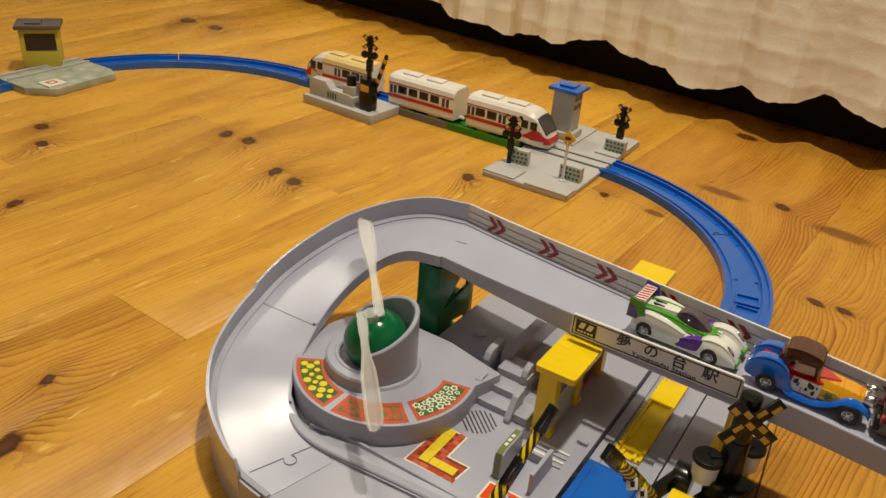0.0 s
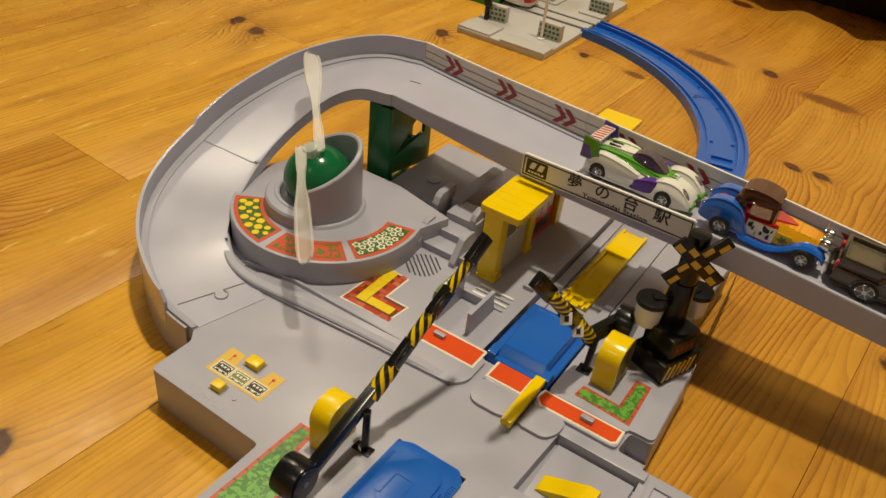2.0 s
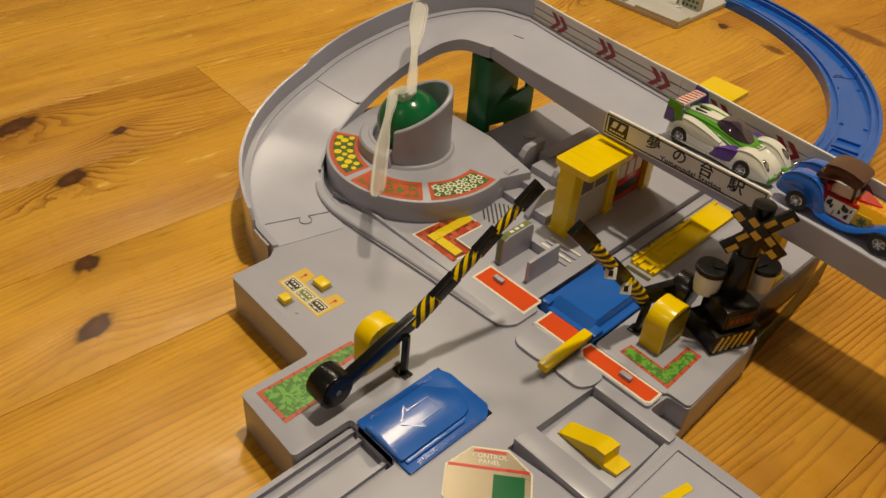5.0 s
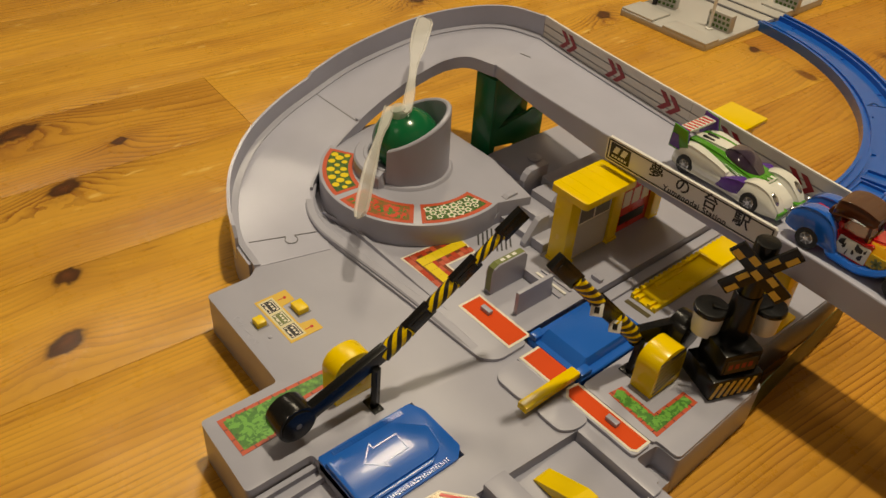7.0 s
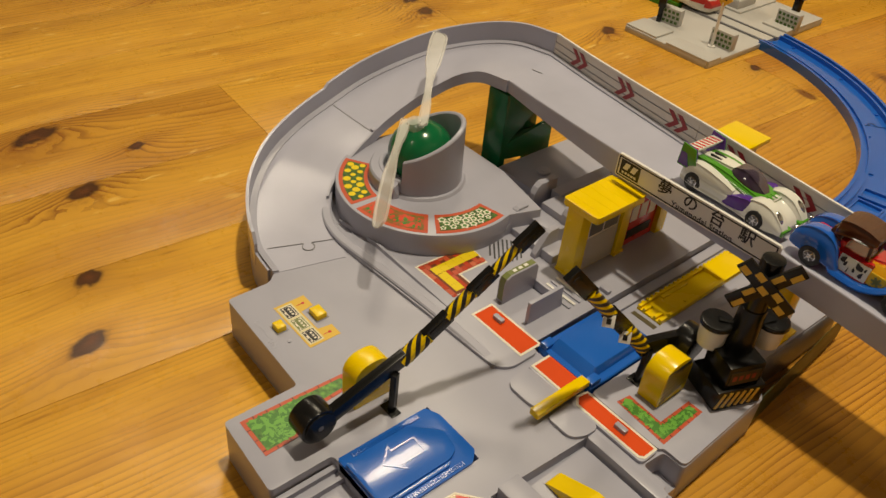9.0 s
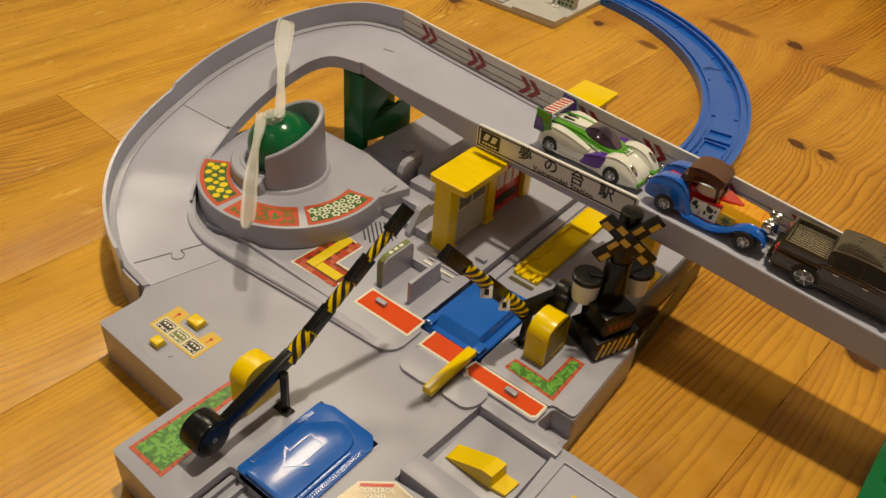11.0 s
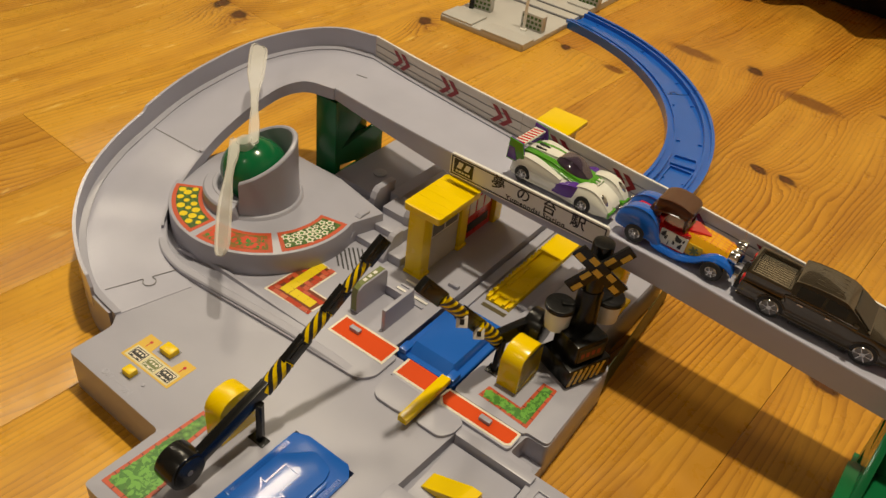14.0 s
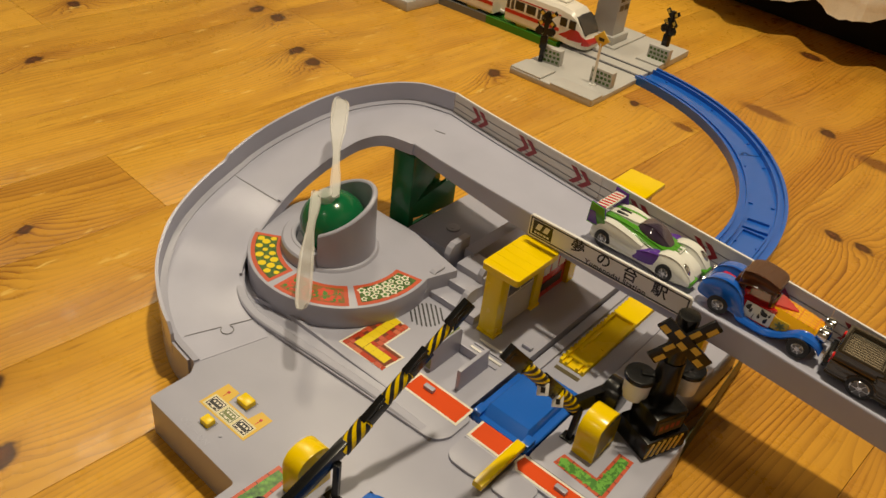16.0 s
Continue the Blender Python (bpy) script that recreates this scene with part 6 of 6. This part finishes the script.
last = rail([(CX + R, CY - 0.5, 0), (CX + R - 1, CY - 40, 2), (56, 120, 5), (53, 84, 9)], BLUE, "blue plastic straight toy railway track", False)
for x0, y0, x1, y1, d in ((-9, -40, 9, -8, 2.2), (-4, -4, 7, 3, 0.9)):
    bm = B()
    plate(bm, rect(CX + R + x0, CY + y0, CX + R + x1, CY + y1), 3.2, 5.4, [rect(CX + R + x0 + d, CY + y0 + d, CX + R + x1 - d, CY + y1 - d)], 0.3)
    part("moulded_frame", bm, BLUE, last)
for a, w, l in ((12.4, 9.6, 7.6), (4.8, 9.6, 19)):
    bm = B()
    plate(bm, rect(-w, -l, w, l), 3.2, 5.6, [rect(1.4 - w, 1.4 - l, w - 1.4, l - 1.4)], 0.3)
    bmesh.ops.transform(bm, matrix=pose(CX + R * math.cos(radians(a)), CY + R * math.sin(radians(a)), 0, 0, 0, a), verts=bm.verts)
    part("moulded_frame", bm, BLUE, bend_b)
GREYRAIL = plastic("grey_rail_plastic", (0.17, 0.17, 0.16), 0.4)
rail([(-240, YT, 0), (-335, YT, 0)], RAILGREEN, "green plastic toy railway track", False)
rail([(-335.5, YT, 0), (-430, YT, 0)], GREYRAIL, "dark grey plastic toy railway track", False)
rail([(-430.5, YT, 0), (-570, YT, 0)], BLUE, "blue plastic straight toy railway track", False)
rail(bend(-570, CY, R, 90, 135), BLUE, "blue plastic curved toy railway track")
rail(bend(-570, CY, R, 135.2, 168), BLUE, "blue plastic curved toy railway track")
rail([(-800, 146, 0), (-800, 40, 0)], BLUE, "blue plastic straight toy railway track", False)
rail(bend(-570, 40, R, 180.2, 215), BLUE, "blue plastic curved toy railway track")


def x_signal(parent, x, y, z, h, turn=0):
    """A small black crossing signal with crossed boards and two lamps."""
    m = pose(x, y, z, 0, 0, turn)
    bm = B()
    box(bm, -2.2, -2.2, 0, 2.2, 2.2, h, 0.4, m)
    box(bm, -3.6, -2.6, h * 0.28, 3.6, 2.6, h * 0.52, 0.5, m)
    mast = part("signal_mast", bm, BLACK, parent)
    for a in (40, -40):
        bm = B()
        box(bm, -11, -1.0, -2.1, 11, 1.0, 2.1, 0.3, m @ pose(0, 0, h * 0.86, 0, a, 0))
        arm = part("cross_board", bm, BLACK, mast)
        bm = B()
        for k in range(3):
            box(bm, -9.5 + k * 7.4, -1.15, -1.6, -6 + k * 7.4, 1.15, 1.6, 0, m @ pose(0, 0, h * 0.86, 0, a, 0))
        part("yellow_band", bm, PANEL_Y, arm)
    for s in (-1, 1):
        bm = B()
        cyl(bm, -1.6, 1.6, 4.2, n=18, b=0.4, m=m @ pose(s * 6, -1, h * 0.62, 90, 0, 0))
        part("lamp", bm, BLACK, mast)


def lattice_block(parent, x, y, z, turn=0):
    """A low grey block with a pierced, speckled front."""
    m = pose(x, y, z, 0, 0, turn)
    bm = B()
    box(bm, -12, -4, 0, 12, 4, 16, 0.8, m)
    b = part("fence_block", bm, PALE, parent)
    bm = B()
    for r in range(3):
        for c in range(5):
            box(bm, -10.5 + c * 4.4 + (r % 2), -4.25, 2 + r * 4.6, -7.6 + c * 4.4 + (r % 2), -3.9, 4.6 + r * 4.6, 0, m)
    part("fence_pattern", bm, SOIL, b)


# level crossing
xing = thing("toy_level_crossing", "pale grey plastic toy level crossing with signals", "toy crossing", (-188, 412, 0))
bm = B()
plate(bm, [(-48, -100), (46, -100), (48, -98), (48, 98), (46, 100), (-48, 100)], 0, 5.5, (), 0.6)
part("plate", bm, PALE, xing)
for pts in (rect(-48, -99, -12, -72), rect(0, -100, 48, -80), rect(-48, 30, -6, 98), rect(20, 30, 48, 98)):
    bm = B()
    plate(bm, pts, 5, 7.5, (), 0.7)
    part("raised_slab", bm, PALE, xing)
for y in (-9, 9):
    bm = B()
    box(bm, -49, y - 1, 5, 50, y + 1, 7.4, 0.3)
    part("rail", bm, GREY_DARK, xing)
bm = B()
box(bm, -48, -7, 5, 48, 7, 6.6, 0.4)
part("crossing_tread", bm, PALE, xing)
lattice_block(xing, -30, -56, 5.5, 8)
x_signal(xing, -38, -62, 5.5, 52, 20)
lattice_block(xing, 32, -57, 5.5, 0)
lattice_block(xing, 38, 46, 5.5, 0)
x_signal(xing, 38, 54, 5.5, 52, -20)
bm = B()
cyl(bm, 0, 48, 1.6, 1.4, 14, (27, -66))
cyl(bm, 0, 7, 4, 3.4, 16, (27, -66))
post = part("sign_post", bm, WHITE, xing, "white warning sign post")
bm = B()
box(bm, -6, -0.7, -6, 6, 0.7, 6, 0.4, pose(27, -66.5, 52, 0, 45, 0))
dia = part("warning_sign", bm, PANEL_Y, post, "yellow diamond warning sign")
bm = B()
box(bm, -3, -1.0, -1.5, 3, -0.6, 1.5, 0, pose(27, -66.5, 52))
part("sign_mark", bm, INK, dia)
bm = B()
box(bm, -46, 34, 7, -12, 66, 16, 0.8)
box(bm, -42, 38, 15, -16, 62, 62, 1.2)
hut = part("hut", bm, PALE, xing, "grey crossing-keeper hut with blue roof")
bm = B()
box(bm, -47, 33, 62, -11, 67, 66, 0.8)
box(bm, -38, 42, 66, -20, 58, 68.5, 0.6)
part("hut_roof", bm, BLUE, hut)
for z in (42, 52):
    for k in range(2):
        bm = B()
        box(bm, -16.2, 41 + k * 10, z, -15.7, 49 + k * 10, z + 6, 0)
        part("hut_window", bm, SMOKE, hut)

# halt with gate and mast
halt = thing("toy_halt", "grey plastic toy platform with black signal mast", "toy platform", (-460, 376, 0), (0, 0, -3))
bm = B()
box(bm, -54, -27, 0, 54, 27, 11, 1.0)
part("platform", bm, PALE, halt)
bm = B()
plate(bm, [(-50, 11), (20, 11), (20, 22), (14, 24), (-16, 24), (-24, 32), (-46, 32), (-50, 28)], -20, -8, (), 0.8)
bmesh.ops.transform(bm, matrix=Matrix(((1, 0, 0, 0), (0, 0, 1, 0), (0, 1, 0, 0), (0, 0, 0, 1))), verts=bm.verts)
part("low_wall", bm, PALE, halt)
bm = B()
box(bm, 2, -18, 11, 18, -4, 34, 1.2)
part("block", bm, PALE, halt)
bm = B()
cyl(bm, 34, 46, 6, n=20, at=(10, -11), b=0.6)
part("knob", bm, BLACK, halt)
bm = B()
box(bm, 28, -18, 11, 44, -4, 48, 1.0)
part("signal_box", bm, BLACK, halt)
bm = B()
box(bm, 30, -18.4, 34, 42, -17.8, 42, 0)
part("yellow_plate", bm, PANEL_Y, halt)
bm = B()
for k in range(4):
    box(bm, -20 + k * 4, -20.4, 14, -18 + k * 4, -19.8, 21, 0)
part("mark", bm, GREEN, halt)
x_signal(halt, 36, -10, 40, 58, 15)
bm = B()
bar(bm, (46, -10, 40), (64, -14, 82), 3, 4, 0.3)
barrier = part("barrier", bm, BLACK, halt)
for k in range(3):
    bm = B()
    bar(bm, (49 + k * 5.5, -10.7 - k * 1.2, 47 + k * 12.8), (51 + k * 5.5, -11.1 - k * 1.2, 52 + k * 12.8), 3.4, 4.4, 0.2)
    part("barrier_band", bm, PANEL_Y, barrier)

# yellow station house far along the line
depot = thing("toy_station_house", "small yellow toy station house on grey base", "toy building", (-780, 205, 0))
bm = B()
plate(bm, [(-40, -62), (24, -62), (52, -40), (48, 44), (30, 52), (-40, 52)], 0, 9, (), 0.8)
part("base", bm, speckle("printed_mossy_stone", (0.52, 0.50, 0.42), (0.26, 0.30, 0.20), 55), depot, "stone-patterned base")
for y in (-9, 9):
    bm = B()
    box(bm, -20 + y - 1.2, -60, 9, -20 + y + 1.2, 50, 11.5, 0.3)
    part("rail", bm, PALE, depot)
bm = B()
box(bm, 22, -44, 9, 44, -20, 11, 0.4)
sq = part("tile", bm, CREAM, depot)
bm = B()
plate(bm, rect(28, -38, 38, -27), 11, 11.2, [rect(30, -36, 36, -29)])
part("tile_mark", bm, RED, sq)
HM = pose(-44, 10, 9, 0, 0, 50)
bm = B()
box(bm, -22, -16, 0, 22, 16, 46, 0.8, HM)
house = part("house_wall", bm, plastic("dull_yellow_plastic", (0.62, 0.50, 0.05), 0.4), depot)
bm = B()
box(bm, -26, -20, 46, 26, 20, 51, 1.0, HM)
box(bm, -14, -12, 51, 4, 8, 53, 0.5, HM)
part("house_roof", bm, plastic("brown_roof_plastic", (0.12, 0.095, 0.075), 0.5, vary=0.2), depot)
bm = B()
box(bm, -16, -16.4, 20, 19, -15.8, 41, 0, HM)
part("house_window", bm, GLASS, house)
bm = B()
box(bm, -22.4, -12, 24, -21.8, 2, 42, 0, HM)
box(bm, -22.4, -12, 4, -21.8, 2, 20, 0, HM)
part("side_window", bm, SMOKE, house)

# ---- train ----
IVORY = plastic("train_ivory", (0.78, 0.74, 0.66), 0.32)
TAILCREAM = plastic("train_tail_cream", (0.80, 0.60, 0.24), 0.35)
TRAINRED = plastic("train_red", (0.52, 0.02, 0.015), 0.3)
WHEELY = plastic("train_wheel_yellow", (0.62, 0.50, 0.03), 0.35)


def shell(stations):
    """A railcar body from (x, half-width, floor, shoulder, roof)."""
    rings = []
    for x, w, z0, z1, z2 in stations:
        half = [(w * 0.9, z0), (w, z0 + 3), (w, z1), (w * 0.93, z1 + (z2 - z1) * 0.55), (w * 0.72, z2 - 0.8), (w * 0.35, z2)]
        rings.append([Vector((x, -a, b)) for a, b in half] + [Vector((x, a, b)) for a, b in reversed(half)])
    return rings


def train_car(x, lead, roof_mat, flip=False):
    """A toy railcar, about 100 mm long; lead cars have a raked glazed nose at their +x end."""
    c = thing("toy_train_car", "red and white plastic toy express train car" + (" with raked nose" if lead else ""), "toy train", (x, YT, 0), (0, 0, 180 if flip else 0), "toy train")
    end = 26 if lead else 49
    bm = B()
    loft(bm, shell([(-50, 16, 12, 36, 44), (-49, 17.5, 11, 38, 47), (end, 17.5, 11, 38, 47), (end + 1, 17.2, 11, 37.5, 46.5)]))
    part("body", bm, IVORY, c)
    bm = B()
    loft(bm, [[p + Vector((0, 0, 0.35)) if p.z > 37 else Vector((p.x, p.y * 0.9, 37)) for p in r] for r in shell([(-49.2, 17.6, 11, 38, 47), (end, 17.6, 11, 38, 47)])])
    part("roof", bm, roof_mat, c)
    for k in range(2):
        bm = B()
        box(bm, -36 + k * 36, -7, 46.8, -12 + k * 36, 7, 49.4, 1.0)
        part("roof_unit", bm, roof_mat, c)
    for side in (-1, 1):
        bm = B()
        box(bm, -49.5, side * 17.6 - 0.15, 20.5, end + 1, side * 17.6 + 0.15, 24.5, 0)
        part("red_stripe", bm, TRAINRED, c)
        bm = B()
        box(bm, -49.5, side * 17.6 - 0.12, 37.2, end + 1, side * 17.6 + 0.12, 38.4, 0)
        part("red_line", bm, TRAINRED, c)
        xs = [-36, -20] if lead else [-34, -17.5, -1, 15.5]
        for wx in xs:
            bm = B()
            box(bm, wx, side * 17.6 - 0.25, 27, wx + 13, side * 17.6 + 0.25, 36, 0.2)
            part("window", bm, GLASS, c)
        for dx in ([-48, -4] if lead else [-47, 33]):
            for q in (0, 6):
                bm = B()
                box(bm, dx + q, side * 17.6 - 0.22, 25.5, dx + q + 4.2, side * 17.6 + 0.22, 35.5, 0.2)
                part("door_window", bm, SMOKE, c)
        for wx in (-26, 18):
            bm = B()
            cyl(bm, -2.6, 2.6, 8.5, n=24, b=0.5, m=pose(wx, side * 12, 8.5 + 4, 90, 0, 0))
            part("wheel", bm, WHEELY, c)
    bm = B()
    box(bm, -44, -11, 7, 44 if not lead else 40, 11, 13, 0.8)
    part("underframe", bm, BLACK, c)
    if lead:
        bm = B()
        loft(bm, shell([(26, 17.5, 11, 38, 47), (38, 17.3, 10, 36.5, 45.5), (46, 16.5, 9.5, 33, 41), (54, 15.2, 9, 27, 32), (60, 13, 9, 20, 22.5), (63, 10.5, 9.5, 15.5, 17)]))
        part("nose", bm, IVORY, c)
        for side in (-1, 1):
            bm = B()
            pts = [(27, 18), (42, 16), (56, 16.5), (60, 19), (52, 27), (44, 29), (36, 23)]
            loft(bm, [[Vector((px, side * (17.75 - max(0, px - 36) * 0.115), pz)) for px, pz in pts], [Vector((px, side * (16.6 - max(0, px - 36) * 0.115), pz)) for px, pz in pts]])
            part("red_flash", bm, TRAINRED, c)
            for wx in (16 + 11, 39):
                bm = B()
                box(bm, wx, side * 17.7 - 0.3, 28, wx + 9, side * 17.7 + 0.3, 37, 0.4)
                part("cab_window", bm, GLASS, c)
        bm = B()
        loft(bm, [[Vector((xx, -w, zz)), Vector((xx, -w * 0.5, zz + 1.2)), Vector((xx, w * 0.5, zz + 1.2)), Vector((xx, w, zz)), Vector((xx - 3, w, zz - 1)), Vector((xx - 3, -w, zz - 1))] for xx, w, zz in ((45.5, 13, 40.8), (50, 13.6, 36.8), (55, 13.6, 31), (59.5, 12.6, 24))])
        part("windscreen", bm, SMOKE, c)
        bm = B()
        loft(bm, [[Vector((xx, -w, z0)), Vector((xx, w, z0)), Vector((xx, w, z1)), Vector((xx, -w, z1))] for xx, w, z0, z1 in ((57, 14.4, 13.5, 22.5), (61.5, 12.6, 13.5, 20), (64, 10.6, 13.8, 16.5))])
        part("nose_band", bm, TRAINRED, c)
    else:
        bm = B()
        box(bm, 49.5, -2, 10, 56, 2, 13, 0.5)
        part("coupler", bm, WHITE, c)
    return c


consist = [train_car(-266, True, IVORY), train_car(-376, False, IVORY), train_car(-500, True, TAILCREAM, True)]
for c in consist:
    c.matrix_world = c.matrix_world @ Matrix.Diagonal((0.93, 1, 1, 1))

# ---- bed with a lace valance ----
def lace():
    """Cream cotton lace: woven bands and raised motifs."""
    mat, tree, bsdf = nodes("lace_cloth")
    pos = tree.nodes.new("ShaderNodeTexCoord").outputs["Object"]
    sep = tree.nodes.new("ShaderNodeSeparateXYZ")
    tree.links.new(pos, sep.inputs[0])
    motif = node(tree, "ShaderNodeTexVoronoi", Scale=38.0)
    fibre = node(tree, "ShaderNodeTexNoise", Scale=420.0, Detail=3.0)
    tree.links.new(pos, motif.inputs["Vector"])
    tree.links.new(pos, fibre.inputs["Vector"])
    bands = math_node(tree, "POWER", math_node(tree, "MULTIPLY_ADD", math_node(tree, "SINE", math_node(tree, "MULTIPLY", sep.outputs[2], 190.0)), 0.5, 0.5), 3.0)
    high = math_node(tree, "ADD", math_node(tree, "MULTIPLY", bands, 0.28), math_node(tree, "MULTIPLY", motif.outputs["Distance"], 0.7))
    tree.links.new(mix_colour(tree, math_node(tree, "MULTIPLY", math_node(tree, "ADD", high, fibre.outputs[0]), 0.6), (0.80, 0.74, 0.58), (0.95, 0.92, 0.82)), bsdf.inputs["Base Color"])
    bsdf.inputs["Roughness"].default_value = 0.85
    b = node(tree, "ShaderNodeBump", Strength=0.4, Distance=0.004)
    tree.links.new(math_node(tree, "ADD", high, math_node(tree, "MULTIPLY", fibre.outputs[0], 0.3)), b.inputs["Height"])
    tree.links.new(b.outputs[0], bsdf.inputs["Normal"])
    return mat


LACE = lace()
bed = thing("bed", "bed with a gathered cream lace valance above dark floor", "bed", (0, 0, 0))


def hem(x):
    return 662 - 0.10 * (x + 150)


bm = B()
rings = []
for k in range(281):
    x = -1300 + k * 8
    wave = 12 * math.sin(x * 0.043 + 1.5 * math.sin(x * 0.011)) + 5 * math.sin(x * 0.13)
    low_z = 51 + 9 * math.sin(x * 0.019 + 0.6) + 5 * math.sin(x * 0.062) + (4 if (k // 3) % 2 else 0)
    rings.append([(x, hem(x) + wave * (1.15 - t) + (2 if back else 0), low_z + (420 - low_z) * t) for back, ts in ((False, (0, 0.12, 0.3, 0.6, 1.0)), (True, (1.0, 0.6, 0.3, 0.12, 0))) for t in ts])
loft(bm, rings)
part("valance", bm, LACE, bed)
bm = B()
rings = []
for k in range(141):
    x = -1300 + k * 16
    rings.append([(x, hem(x) + 25, 90), (x, hem(x) - 2, 412), (x, hem(x) + 10, 470), (x, hem(x) + 900, 500), (x, hem(x) + 900, 90)])
loft(bm, rings)
part("mattress", bm, LACE, bed)
for x in (-1250, 850):
    bm = B()
    box(bm, x, hem(x) + 30, 0, x + 60, hem(x) + 74, 100, 2)
    part("leg", bm, BROWN, bed)
# Block added near-black to stand in for the deep shade under the bed.
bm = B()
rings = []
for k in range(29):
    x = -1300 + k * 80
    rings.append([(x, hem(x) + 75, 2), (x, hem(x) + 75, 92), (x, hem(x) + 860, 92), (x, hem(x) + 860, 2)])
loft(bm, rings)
part("bed_frame", bm, plastic("underbed_shade_black", (0.012, 0.008, 0.006), 0.7, 0.2), bed, "near-black block standing in for the shade under the bed")
